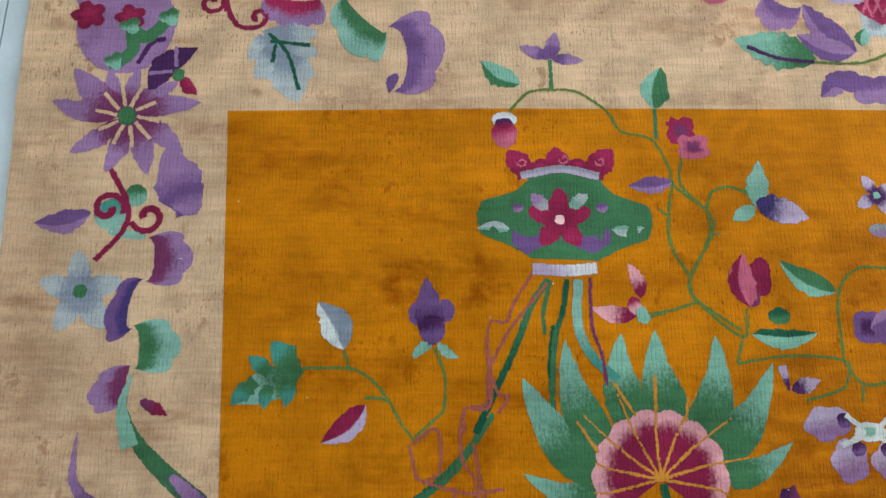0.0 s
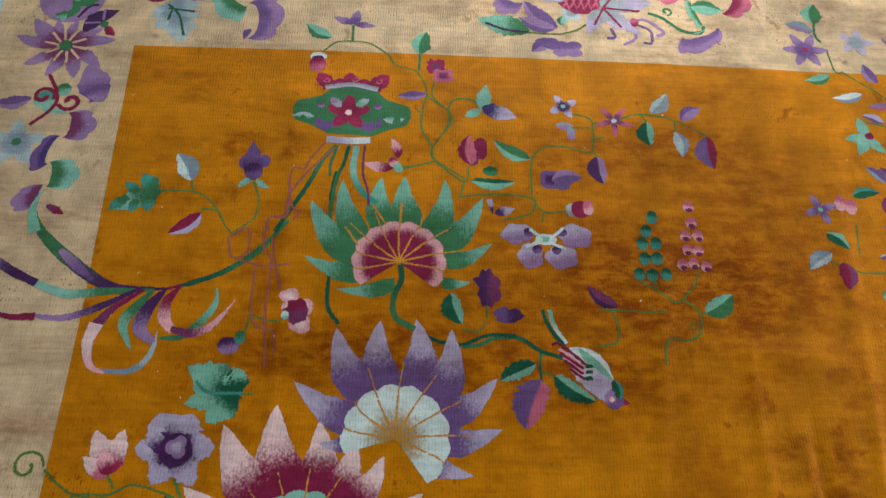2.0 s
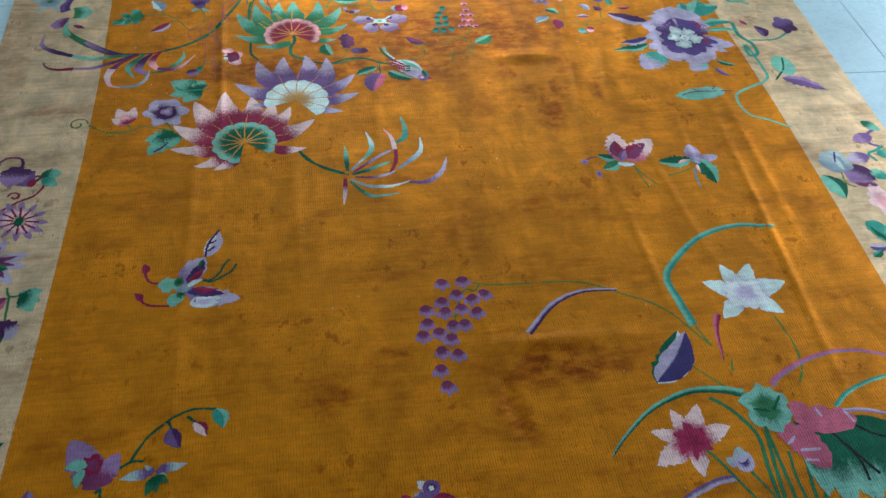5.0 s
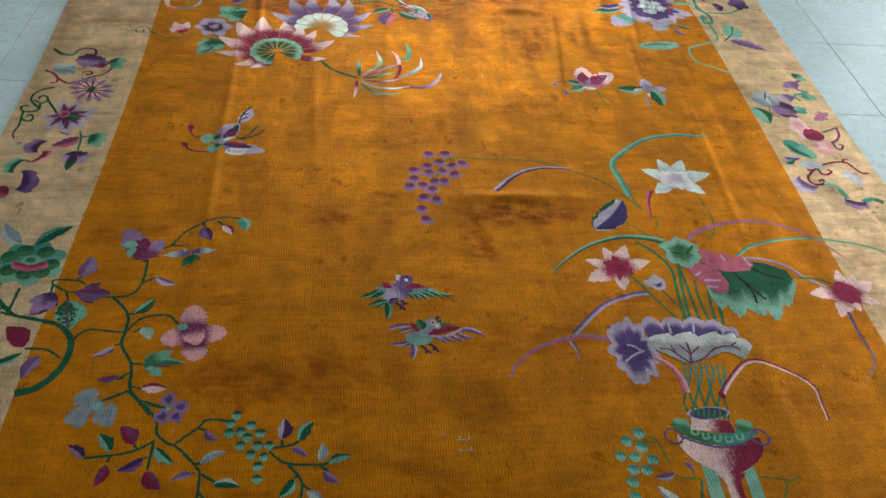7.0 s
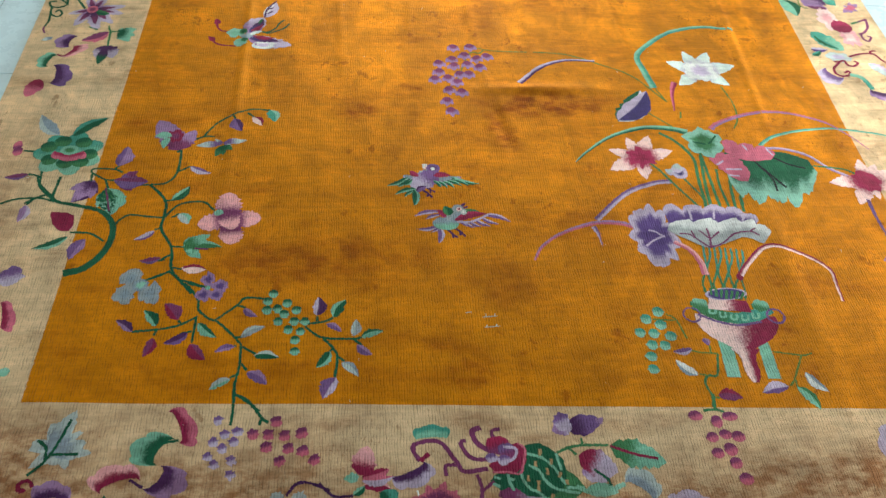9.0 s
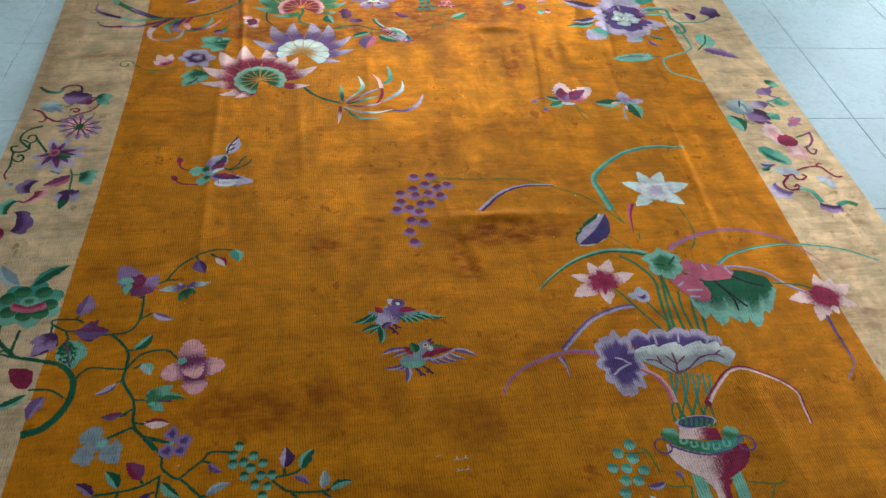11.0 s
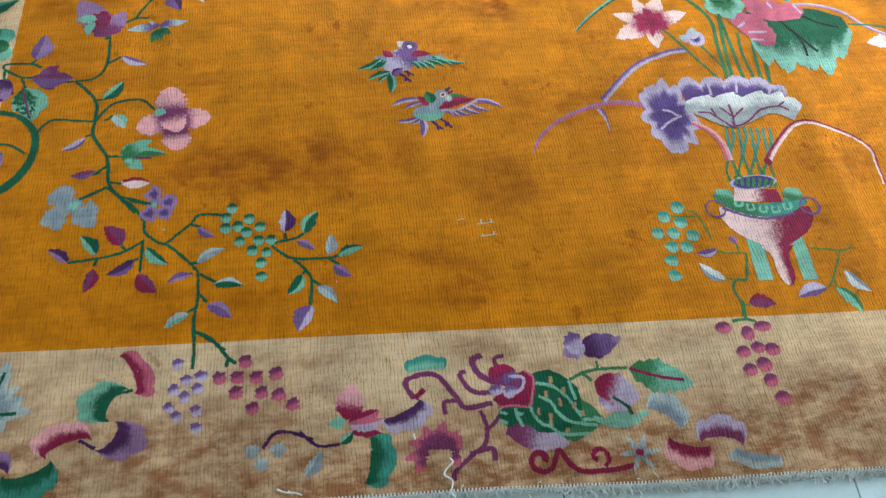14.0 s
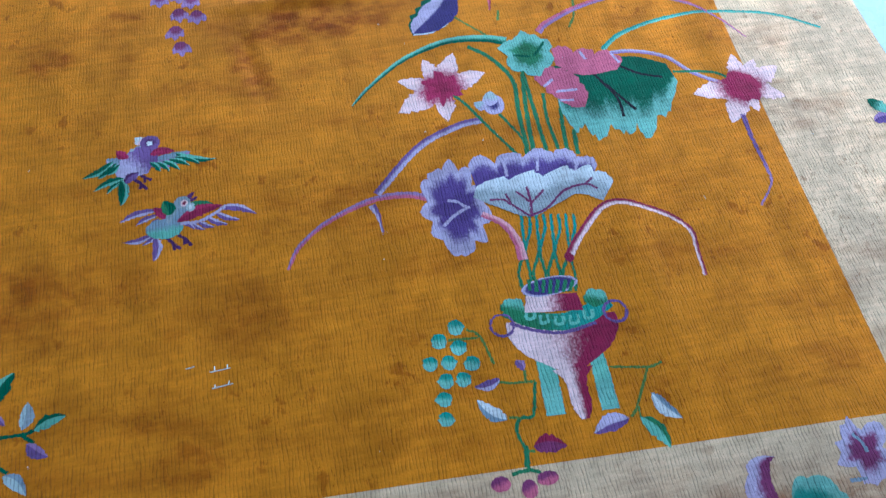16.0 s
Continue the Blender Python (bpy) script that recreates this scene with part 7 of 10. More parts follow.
leaf(rb, (2.367, 1.517), (2.376, 1.551), 0.55, 'rose', 'lilac', mode='along', name='petal')
leaf(rb, (2.367, 1.517), (2.402, 1.541), 0.55, 'rose', 'lilac', mode='along', name='petal')
leaf(rb, (2.367, 1.517), (2.387, 1.498), 0.55, 'rose', 'lilac', mode='along', name='petal')
leaf(rb, (2.367, 1.517), (2.356, 1.485), 0.55, 'rose', 'lilac', mode='along', name='petal')
leaf(rb, (2.367, 1.517), (2.331, 1.49), 0.55, 'rose', 'lilac', mode='along', name='petal')
blob(rb, (2.260, 1.451), 0.0370, 0.0640, 0, 'pink', 'blush', name='petal', layer='leaf', jag=0.5, lobes=5, amp=0.2)
blob(rb, (2.297, 1.343), 0.0340, 0.0459, 0, 'blush', 'pink', name='petal', layer='leaf', jag=0.5, lobes=4, amp=0.2)
leaf(rb, (2.253, 1.402), (2.327, 1.400), 0.95, 'maroon', 'crimson', name='pomegranate', layer='petal', blunt=0.8)
strip(rb, [(2.331, 1.423), (2.362, 1.436), (2.397, 1.450)], 0.008, 'green', 'mulberry')
strip(rb, [(2.394, 1.453), (2.383, 1.407), (2.358, 1.375), (2.334, 1.362)], 0.009, 'mulberry', name='scroll')
strip(rb, [(2.341, 1.369), (2.339, 1.334), (2.353, 1.325), (2.369, 1.347), (2.358, 1.353)], 0.008, 'mulberry', name='scroll')
leaf(rb, (2.170, 1.375), (2.246, 1.272), 0.52, 'teal', 'mint', blunt=0.6, teeth=1, mode='along')
leaf(rb, (2.174, 1.357), (2.235, 1.278), 0.24, 'forest', 'teal', layer='petal', name='vein')
leaf(rb, (2.136, 1.283), (2.192, 1.278), 0.5, 'iris', 'lavender', teeth=1)
leaf(rb, (2.129, 1.247), (2.166, 1.271), 0.5, 'forest', 'teal')
blob(rb, (2.214, 1.239), 0.0410, 0.0255, -10, 'lavender', 'pale', name='petal', layer='under', jag=0.5)
strip(rb, [(2.249, 1.240), (2.298, 1.255), (2.336, 1.252), (2.350, 1.223), (2.366, 1.197), (2.389, 1.197)], 0.008, 'maroon', name='scroll')
strip(rb, [(2.329, 1.249), (2.331, 1.267), (2.351, 1.270)], 0.007, 'maroon', name='scroll')
strip(rb, [(2.188, 1.216), (2.204, 1.213), (2.224, 1.219), (2.227, 1.196), (2.246, 1.191), (2.264, 1.205), (2.256, 1.217)], 0.008, 'maroon', name='scroll')
strip(rb, [(2.205, 1.210), (2.177, 1.182), (2.172, 1.154), (2.189, 1.140), (2.215, 1.148), (2.217, 1.165), (2.200, 1.156)], 0.008, 'maroon', name='scroll')
crescent(rb, (2.152, 1.184), (2.191, 1.137), (2.121, 1.112), 0.3, 'violet', 'lavender')
strip(rb, [(2.215, 1.148), (2.243, 1.134), (2.254, 1.107), (2.258, 1.072)], 0.016, 'mint', 'teal', name='ribbon')
crescent(rb, (2.252, 1.075), (2.307, 1.059), (2.271, 1.022), 0.2, 'plum', 'lilac')
strip(rb, [(2.302, 1.056), (2.339, 1.069), (2.368, 1.053)], 0.018, 'teal', 'green', name='ribbon')
leaf(rb, (2.299, 1.205), (2.340, 1.132), 0.5, 'pale', 'lavender', teeth=1, blunt=0.3)
leaf(rb, (2.315, 0.597), (2.352, 0.555), 0.5, 'forest', 'mint', mode='along', blunt=0.4)
leaf(rb, (2.305, 0.542), (2.350, 0.546), 0.6, 'iris', 'lilac', blunt=0.4)

# left border spray
lb = strip(rug, [(-0.266, 1.842), (-0.234, 1.811), (-0.199, 1.806), (-0.184, 1.828)], 0.008, 'forest', 'teal', name='border_spray', label='border spray with purple flowers, green and red scrolls', belly=0.006)
strip(lb, [(-0.193, 1.828), (-0.169, 1.851), (-0.135, 1.846), (-0.124, 1.818), (-0.138, 1.798)], 0.008, 'mulberry', 'plum', name='ribbon')
leaf(lb, (-0.136, 1.812), (-0.145, 1.728), 0.95, 'plum', 'lilac', mode='along', root=0.5)
leaf(lb, (-0.137, 1.797), (-0.085, 1.728), 0.8, 'plum', 'violet', mode='along', root=0.5)
strip(lb, [(-0.117, 1.76), (-0.088, 1.744), (-0.067, 1.76), (-0.06, 1.781)], 0.009, 'plum', 'forest', name='ribbon')
leaf(lb, (-0.068, 1.773), (-0.013, 1.77), 0.8, 'forest', 'mint', mode='along', blunt=0.4)
leaf(lb, (-0.063, 1.757), (-0.016, 1.722), 0.6, 'teal', 'mint', mode='along')
leaf(lb, (-0.218, 1.753), (-0.193, 1.682), 0.95, 'pale', 'slate', mode='along')
leaf(lb, (-0.195, 1.717), (-0.163, 1.686), 0.6, 'slate', 'pale')
strip(lb, [(-0.26, 1.702), (-0.23, 1.688), (-0.208, 1.658), (-0.171, 1.631), (-0.138, 1.645), (-0.106, 1.671), (-0.073, 1.689), (-0.056, 1.717), (-0.053, 1.749), (-0.076, 1.768), (-0.095, 1.747)], 0.007, 'maroon', name='scroll')
strip(lb, [(-0.208, 1.658), (-0.209, 1.634), (-0.226, 1.63)], 0.006, 'maroon', name='scroll')
scroll(lb, (-0.122, 1.691), 0.018, 1.0, 180, 0.006, 'maroon', -1)
blob(lb, (-0.087, 1.741), 0.012, 0.0163, 0, 'maroon', name='bud', layer='petal', flow=-75)
leaf(lb, (-0.079, 1.594), (-0.016, 1.585), 0.34, 'blush', 'lilac', mode='along', name='petal', blunt=0.5)
strip(lb, [(-0.077, 1.594), (-0.041, 1.589)], 0.003, 'maroon', name='petal_line', layer='petal')
leaf(lb, (-0.08, 1.587), (-0.024, 1.55), 0.34, 'blush', 'lilac', mode='along', name='petal', blunt=0.5)
strip(lb, [(-0.078, 1.586), (-0.046, 1.565)], 0.004, 'maroon', name='petal_line', layer='petal')
leaf(lb, (-0.084, 1.583), (-0.05, 1.527), 0.34, 'blush', 'lilac', mode='along', name='petal', blunt=0.5)
strip(lb, [(-0.083, 1.582), (-0.063, 1.549)], 0.003, 'maroon', name='petal_line', layer='petal')
leaf(lb, (-0.091, 1.582), (-0.087, 1.523), 0.34, 'blush', 'lilac', mode='along', name='petal', blunt=0.5)
strip(lb, [(-0.091, 1.581), (-0.088, 1.547)], 0.003, 'maroon', name='petal_line', layer='petal')
leaf(lb, (-0.098, 1.585), (-0.125, 1.538), 0.34, 'blush', 'lilac', mode='along', name='petal', blunt=0.5)
strip(lb, [(-0.098, 1.584), (-0.114, 1.557)], 0.003, 'maroon', name='petal_line', layer='petal')
leaf(lb, (-0.103, 1.591), (-0.154, 1.569), 0.34, 'blush', 'lilac', mode='along', name='petal', blunt=0.5)
strip(lb, [(-0.104, 1.591), (-0.134, 1.578)], 0.003, 'maroon', name='petal_line', layer='petal')
leaf(lb, (-0.105, 1.599), (-0.168, 1.607), 0.34, 'blush', 'lilac', mode='along', name='petal', blunt=0.5)
strip(lb, [(-0.107, 1.599), (-0.143, 1.604)], 0.003, 'maroon', name='petal_line', layer='petal')
leaf(lb, (-0.104, 1.606), (-0.161, 1.644), 0.34, 'blush', 'lilac', mode='along', name='petal', blunt=0.5)
strip(lb, [(-0.106, 1.606), (-0.139, 1.628)], 0.003, 'maroon', name='petal_line', layer='petal')
leaf(lb, (-0.1, 1.61), (-0.136, 1.668), 0.34, 'blush', 'lilac', mode='along', name='petal', blunt=0.5)
strip(lb, [(-0.101, 1.611), (-0.121, 1.645)], 0.003, 'maroon', name='petal_line', layer='petal')
leaf(lb, (-0.093, 1.611), (-0.098, 1.673), 0.34, 'blush', 'lilac', mode='along', name='petal', blunt=0.5)
strip(lb, [(-0.093, 1.612), (-0.096, 1.648)], 0.004, 'maroon', name='petal_line', layer='petal')
leaf(lb, (-0.086, 1.608), (-0.058, 1.657), 0.34, 'blush', 'lilac', mode='along', name='petal', blunt=0.5)
strip(lb, [(-0.086, 1.609), (-0.069, 1.637)], 0.003, 'maroon', name='petal_line', layer='petal')
leaf(lb, (-0.081, 1.602), (-0.028, 1.625), 0.34, 'blush', 'lilac', mode='along', name='petal', blunt=0.5)
strip(lb, [(-0.08, 1.602), (-0.049, 1.615)], 0.003, 'maroon', name='petal_line', layer='petal')
blob(lb, (-0.092, 1.595), 0.012, 0.0163, 0, 'forest', name='flower_heart', layer='detail')
leaf(lb, (-0.141, 1.453), (-0.209, 1.427), 0.34, 'lilac', 'lavender', mode='along', name='petal', blunt=0.4, layer='leaf', teeth=1)
leaf(lb, (-0.137, 1.453), (-0.19, 1.435), 0.26, 'plum', 'mulberry', mode='along', name='petal_heart', layer='petal')
leaf(lb, (-0.141, 1.453), (-0.178, 1.363), 0.34, 'lilac', 'lavender', mode='along', name='petal', blunt=0.4, layer='leaf', teeth=1)
leaf(lb, (-0.137, 1.453), (-0.168, 1.387), 0.26, 'plum', 'mulberry', mode='along', name='petal_heart', layer='petal')
leaf(lb, (-0.141, 1.453), (-0.106, 1.34), 0.34, 'lilac', 'lavender', mode='along', name='petal', blunt=0.4, layer='leaf', teeth=1)
leaf(lb, (-0.137, 1.453), (-0.116, 1.371), 0.26, 'plum', 'mulberry', mode='along', name='petal_heart', layer='petal')
leaf(lb, (-0.141, 1.453), (-0.065, 1.377), 0.34, 'lilac', 'lavender', mode='along', name='petal', blunt=0.4, layer='leaf', teeth=1)
leaf(lb, (-0.137, 1.453), (-0.086, 1.398), 0.26, 'plum', 'mulberry', mode='along', name='petal_heart', layer='petal')
leaf(lb, (-0.141, 1.453), (-0.043, 1.476), 0.34, 'lilac', 'lavender', mode='along', name='petal', blunt=0.4, layer='leaf', teeth=1)
leaf(lb, (-0.137, 1.453), (-0.071, 1.47), 0.26, 'plum', 'mulberry', mode='along', name='petal_heart', layer='petal')
leaf(lb, (-0.141, 1.453), (-0.042, 1.433), 0.34, 'lilac', 'lavender', mode='along', name='petal', blunt=0.4, layer='leaf', teeth=1)
leaf(lb, (-0.137, 1.453), (-0.07, 1.439), 0.26, 'plum', 'mulberry', mode='along', name='petal_heart', layer='petal')
leaf(lb, (-0.141, 1.453), (-0.107, 1.532), 0.34, 'lilac', 'lavender', mode='along', name='petal', blunt=0.4, layer='leaf', teeth=1)
leaf(lb, (-0.137, 1.453), (-0.117, 1.51), 0.26, 'plum', 'mulberry', mode='along', name='petal_heart', layer='petal')
leaf(lb, (-0.141, 1.453), (-0.164, 1.538), 0.34, 'lilac', 'lavender', mode='along', name='petal', blunt=0.4, layer='leaf', teeth=1)
leaf(lb, (-0.137, 1.453), (-0.157, 1.514), 0.26, 'plum', 'mulberry', mode='along', name='petal_heart', layer='petal')
blob(lb, (-0.14, 1.453), 0.017, 0.0206, 0, 'mulberry', 'rose', name='flower_heart', layer='detail')
leaf(lb, (-0.126, 1.445), (-0.084, 1.428), 0.6, 'forest', 'green', layer='heart')
strip(lb, [(-0.206, 1.604), (-0.237, 1.590), (-0.258, 1.561), (-0.257, 1.526), (-0.232, 1.493), (-0.218, 1.478)], 0.007, 'forest', name='scroll')
strip(lb, [(-0.251, 1.530), (-0.223, 1.512), (-0.208, 1.531), (-0.219, 1.552), (-0.235, 1.549), (-0.236, 1.533)], 0.006, 'forest', name='scroll')
strip(lb, [(-0.213, 1.537), (-0.191, 1.503), (-0.164, 1.458)], 0.007, 'forest', name='scroll')
strip(lb, [(-0.226, 1.509), (-0.223, 1.478), (-0.241, 1.463), (-0.267, 1.468), (-0.276, 1.492), (-0.256, 1.496)], 0.007, 'forest', name='scroll')
strip(lb, [(-0.263, 1.465), (-0.260, 1.430), (-0.239, 1.412), (-0.226, 1.427), (-0.238, 1.448), (-0.247, 1.436)], 0.006, 'forest', name='scroll')
strip(lb, [(-0.260, 1.430), (-0.257, 1.389), (-0.262, 1.360)], 0.006, 'forest', name='scroll')
strip(lb, [(-0.262, 1.360), (-0.262, 1.343), (-0.253, 1.324)], 0.006, 'mulberry', name='scroll')
strip(lb, [(-0.075, 1.366), (-0.064, 1.338), (-0.04, 1.337)], 0.004, 'green')
strip(lb, [(-0.064, 1.338), (-0.061, 1.296), (-0.059, 1.257)], 0.005, 'green')
strip(lb, [(-0.132, 1.359), (-0.103, 1.344)], 0.005, 'green')
leaf(lb, (-0.039, 1.332), (0.012, 1.352), 0.6, 'forest', 'mint', mode='along', name='leaf_lobe', root=0.4)
leaf(lb, (-0.039, 1.332), (0.012, 1.316), 0.6, 'forest', 'mint', mode='along', name='leaf_lobe', root=0.4)
leaf(lb, (-0.039, 1.332), (-0.0, 1.285), 0.6, 'forest', 'mint', mode='along', name='leaf_lobe', root=0.4)
leaf(lb, (-0.039, 1.332), (-0.032, 1.357), 0.6, 'forest', 'mint', mode='along', name='leaf_lobe', root=0.4)
leaf(lb, (-0.067, 1.333), (-0.141, 1.288), 0.5, 'mulberry', 'rose')
leaf(lb, (-0.06, 1.262), (-0.085, 1.206), 0.8, 'plum', 'lavender', mode='along', root=0.4)
leaf(lb, (-0.06, 1.262), (-0.035, 1.205), 0.9, 'plum', 'lavender', mode='along', root=0.4)
leaf(lb, (-0.062, 1.248), (-0.072, 1.174), 0.4, 'plum', 'forest', mode='along', layer='petal')
crescent(lb, (-0.151, 1.309), (-0.162, 1.257), (-0.214, 1.289), 0.3, 'plum', 'lilac')
crescent(lb, (-0.162, 1.257), (-0.187, 1.210), (-0.116, 1.247), 0.3, 'maroon', 'pink')
strip(lb, [(-0.154, 1.215), (-0.174, 1.210), (-0.195, 1.220)], 0.006, 'maroon', name='ribbon')
crescent(lb, (-0.191, 1.215), (-0.205, 1.161), (-0.241, 1.199), 0.3, 'forest', 'mint')
leaf(lb, (-0.224, 1.303), (-0.257, 1.288), 0.5, 'slate', 'pale', mode='along')
crescent(lb, (-0.196, 1.167), (-0.190, 1.089), (-0.131, 1.119), 0.3, 'plum', 'violet')
leaf(lb, (-0.215, 1.104), (-0.234, 1.025), 0.62, 'maroon', 'rose', mode='along', blunt=0.4)
# flowering tree at the left edge
tree = strip(rug, [(0.003, 0.392), (0.049, 0.407), (0.086, 0.463), (0.089, 0.534), (0.052, 0.586), (-0.014, 0.609), (-0.06, 0.622), (-0.085, 0.649)], 0.021, 'forest', 'forest', name='flowering_tree', label='green flowering tree with leaves, blossoms and berries', end=0.0071)
strip(tree, [(-0.059, 0.618), (-0.118, 0.686), (-0.13, 0.714), (-0.163, 0.719)], 0.005, 'forest')
strip(tree, [(-0.118, 0.686), (-0.122, 0.733)], 0.006, 'forest')
strip(tree, [(-0.076, 0.64), (-0.072, 0.71)], 0.007, 'forest')
strip(tree, [(-0.085, 0.649), (-0.107, 0.64), (-0.139, 0.618)], 0.0051, 'forest')
strip(tree, [(0.086, 0.534), (0.116, 0.573), (0.166, 0.568), (0.204, 0.563)], 0.005, 'forest')
strip(tree, [(0.204, 0.563), (0.2, 0.621), (0.153, 0.681)], 0.007, 'forest')
strip(tree, [(0.153, 0.679), (0.194, 0.686), (0.215, 0.724), (0.215, 0.803), (0.205, 0.798)], 0.006, 'forest')
strip(tree, [(0.215, 0.724), (0.245, 0.744)], 0.005, 'forest')
strip(tree, [(0.196, 0.621), (0.234, 0.626)], 0.005, 'forest')
strip(tree, [(0.204, 0.563), (0.236, 0.607), (0.292, 0.616), (0.324, 0.585)], 0.005, 'forest')
strip(tree, [(0.204, 0.563), (0.204, 0.524), (0.236, 0.465), (0.245, 0.4), (0.266, 0.368), (0.301, 0.325)], 0.007, 'forest')
strip(tree, [(0.235, 0.469), (0.266, 0.466)], 0.005, 'forest')
strip(tree, [(0.239, 0.444), (0.217, 0.428)], 0.005, 'forest')
strip(tree, [(0.244, 0.404), (0.269, 0.398)], 0.005, 'forest')
strip(tree, [(0.243, 0.392), (0.191, 0.366)], 0.005, 'forest')
strip(tree, [(0.266, 0.368), (0.328, 0.344)], 0.004, 'forest')
strip(tree, [(0.15, 0.679), (0.118, 0.679)], 0.004, 'forest')
strip(tree, [(0.064, 0.696), (0.038, 0.7), (0.001, 0.724)], 0.005, 'forest')
strip(tree, [(0.001, 0.724), (0.005, 0.738), (0.057, 0.736), (0.078, 0.724)], 0.004, 'forest')
strip(tree, [(0.057, 0.738), (0.07, 0.753)], 0.005, 'forest')
strip(tree, [(0.24, 0.576), (0.223, 0.563)], 0.004, 'forest')
strip(tree, [(0.076, 0.488), (0.041, 0.513), (-0.008, 0.518)], 0.006, 'forest')
strip(tree, [(0.234, 0.839), (0.266, 0.86), (0.296, 0.86)], 0.005, 'forest')
strip(tree, [(0.266, 0.86), (0.295, 0.913), (0.333, 0.946), (0.381, 0.972), (0.435, 0.97)], 0.005, 'forest')
strip(tree, [(0.004, 0.724), (0.006, 0.691)], 0.004, 'forest')
strip(tree, [(0.042, 0.696), (0.054, 0.663)], 0.004, 'forest')
strip(tree, [(0.188, 0.524), (0.203, 0.529)], 0.0041, 'forest')
strip(tree, [(0.375, 0.958), (0.394, 0.941)], 0.0041, 'forest')
strip(tree, [(0.337, 0.946), (0.345, 0.93)], 0.003, 'forest')
strip(tree, [(0.226, 0.428), (0.211, 0.424)], 0.0032, 'forest')
leaf(tree, (-0.109, 0.867), (-0.174, 0.951), 0.38, 'slate', 'pale')
leaf(tree, (-0.075, 0.863), (0.007, 0.937), 0.34, 'forest', 'teal')
leaf(tree, (0.063, 0.748), (0.076, 0.821), 0.6, 'lilac', 'violet')
leaf(tree, (0.016, 0.696), (-0.028, 0.618), 0.55, 'violet', 'plum')
leaf(tree, (0.05, 0.668), (0.076, 0.573), 0.7, 'forest', 'mint')
leaf(tree, (0.061, 0.696), (0.149, 0.691), 0.45, 'violet', 'mulberry')
leaf(tree, (0.245, 0.744), (0.302, 0.718), 0.35, 'lavender', 'violet')
leaf(tree, (0.215, 0.623), (0.255, 0.672), 0.45, 'forest', 'mint')
leaf(tree, (0.24, 0.576), (0.266, 0.541), 0.7, 'pale', 'mint')
leaf(tree, (0.189, 0.52), (0.144, 0.491), 0.36, 'lavender', 'violet')
leaf(tree, (0.216, 0.433), (0.167, 0.425), 0.4, 'mulberry', 'violet')
leaf(tree, (0.268, 0.404), (0.326, 0.395), 0.4, 'blush', 'maroon')
leaf(tree, (-0.012, 0.522), (-0.068, 0.587), 0.6, 'maroon', 'maroon')
leaf(tree, (-0.009, 0.505), (-0.086, 0.469), 0.3, 'forest', 'mint')
leaf(tree, (0.032, 0.496), (0.007, 0.431), 0.5, 'violet', 'lilac')
leaf(tree, (0.26, 0.466), (0.355, 0.464), 0.3, 'green', 'mint')
leaf(tree, (0.435, 0.97), (0.452, 0.92), 0.7, 'teal', 'aqua')
leaf(tree, (0.342, 0.93), (0.366, 0.882), 0.7, 'violet', 'plum')
leaf(tree, (0.39, 0.941), (0.418, 0.904), 0.6, 'blush', 'maroon')
leaf(tree, (-0.035, 0.561), (-0.007, 0.526), 0.9, 'blush', 'pink', layer='under')
leaf(tree, (0.266, 0.469), (0.323, 0.506), 0.5, 'green', 'mint', mode='along', name='leaf_lobe')
leaf(tree, (0.266, 0.469), (0.31, 0.43), 0.5, 'green', 'mint', mode='along', name='leaf_lobe')
leaf(tree, (0.266, 0.469), (0.287, 0.444), 0.5, 'green', 'mint', mode='along', name='leaf_lobe')
leaf(tree, (0.266, 0.469), (0.275, 0.498), 0.5, 'green', 'mint', mode='along', name='leaf_lobe')
leaf(tree, (0.077, 0.696), (0.102, 0.658), 0.5, 'violet', 'mulberry', mode='along', name='leaf_lobe', layer='leaf')
leaf(tree, (0.077, 0.696), (0.148, 0.691), 0.5, 'violet', 'mulberry', mode='along', name='leaf_lobe', layer='leaf')
leaf(tree, (0.077, 0.696), (0.112, 0.658), 0.5, 'violet', 'mulberry', mode='along', name='leaf_lobe', layer='leaf')
leaf(tree, (0.077, 0.696), (0.116, 0.729), 0.5, 'violet', 'mulberry', mode='along', name='leaf_lobe', layer='leaf')
leaf(tree, (0.054, 0.663), (0.037, 0.6), 0.5, 'green', 'aqua', mode='along', name='leaf_lobe')
leaf(tree, (0.054, 0.663), (0.106, 0.613), 0.5, 'green', 'aqua', mode='along', name='leaf_lobe')
leaf(tree, (0.054, 0.663), (0.076, 0.573), 0.5, 'green', 'aqua', mode='along', name='leaf_lobe')
leaf(tree, (0.014, 0.691), (-0.028, 0.618), 0.45, 'plum', 'lilac', mode='along', name='leaf_lobe')
leaf(tree, (0.014, 0.691), (-0.041, 0.663), 0.45, 'plum', 'lilac', mode='along', name='leaf_lobe')
leaf(tree, (0.014, 0.691), (0.016, 0.631), 0.45, 'plum', 'lilac', mode='along', name='leaf_lobe')
blob(tree, (-0.071, 0.797), 0.081, 0.0755, 0, 'teal', 'mint', lobes=7, amp=0.3, name='blossom', flow=-75)
blob(tree, (-0.125, 0.821), 0.022, 0.0214, 0, 'forest', 'green', name='petal', layer='petal', flow=-75)
blob(tree, (-0.094, 0.842), 0.023, 0.0204, 0, 'forest', 'green', name='petal', layer='petal', flow=-75)
blob(tree, (-0.04, 0.837), 0.022, 0.0204, 0, 'forest', 'green', name='petal', layer='petal', flow=-75)
blob(tree, (-0.018, 0.792), 0.022, 0.0204, 0, 'forest', 'green', name='petal', layer='petal', flow=-75)
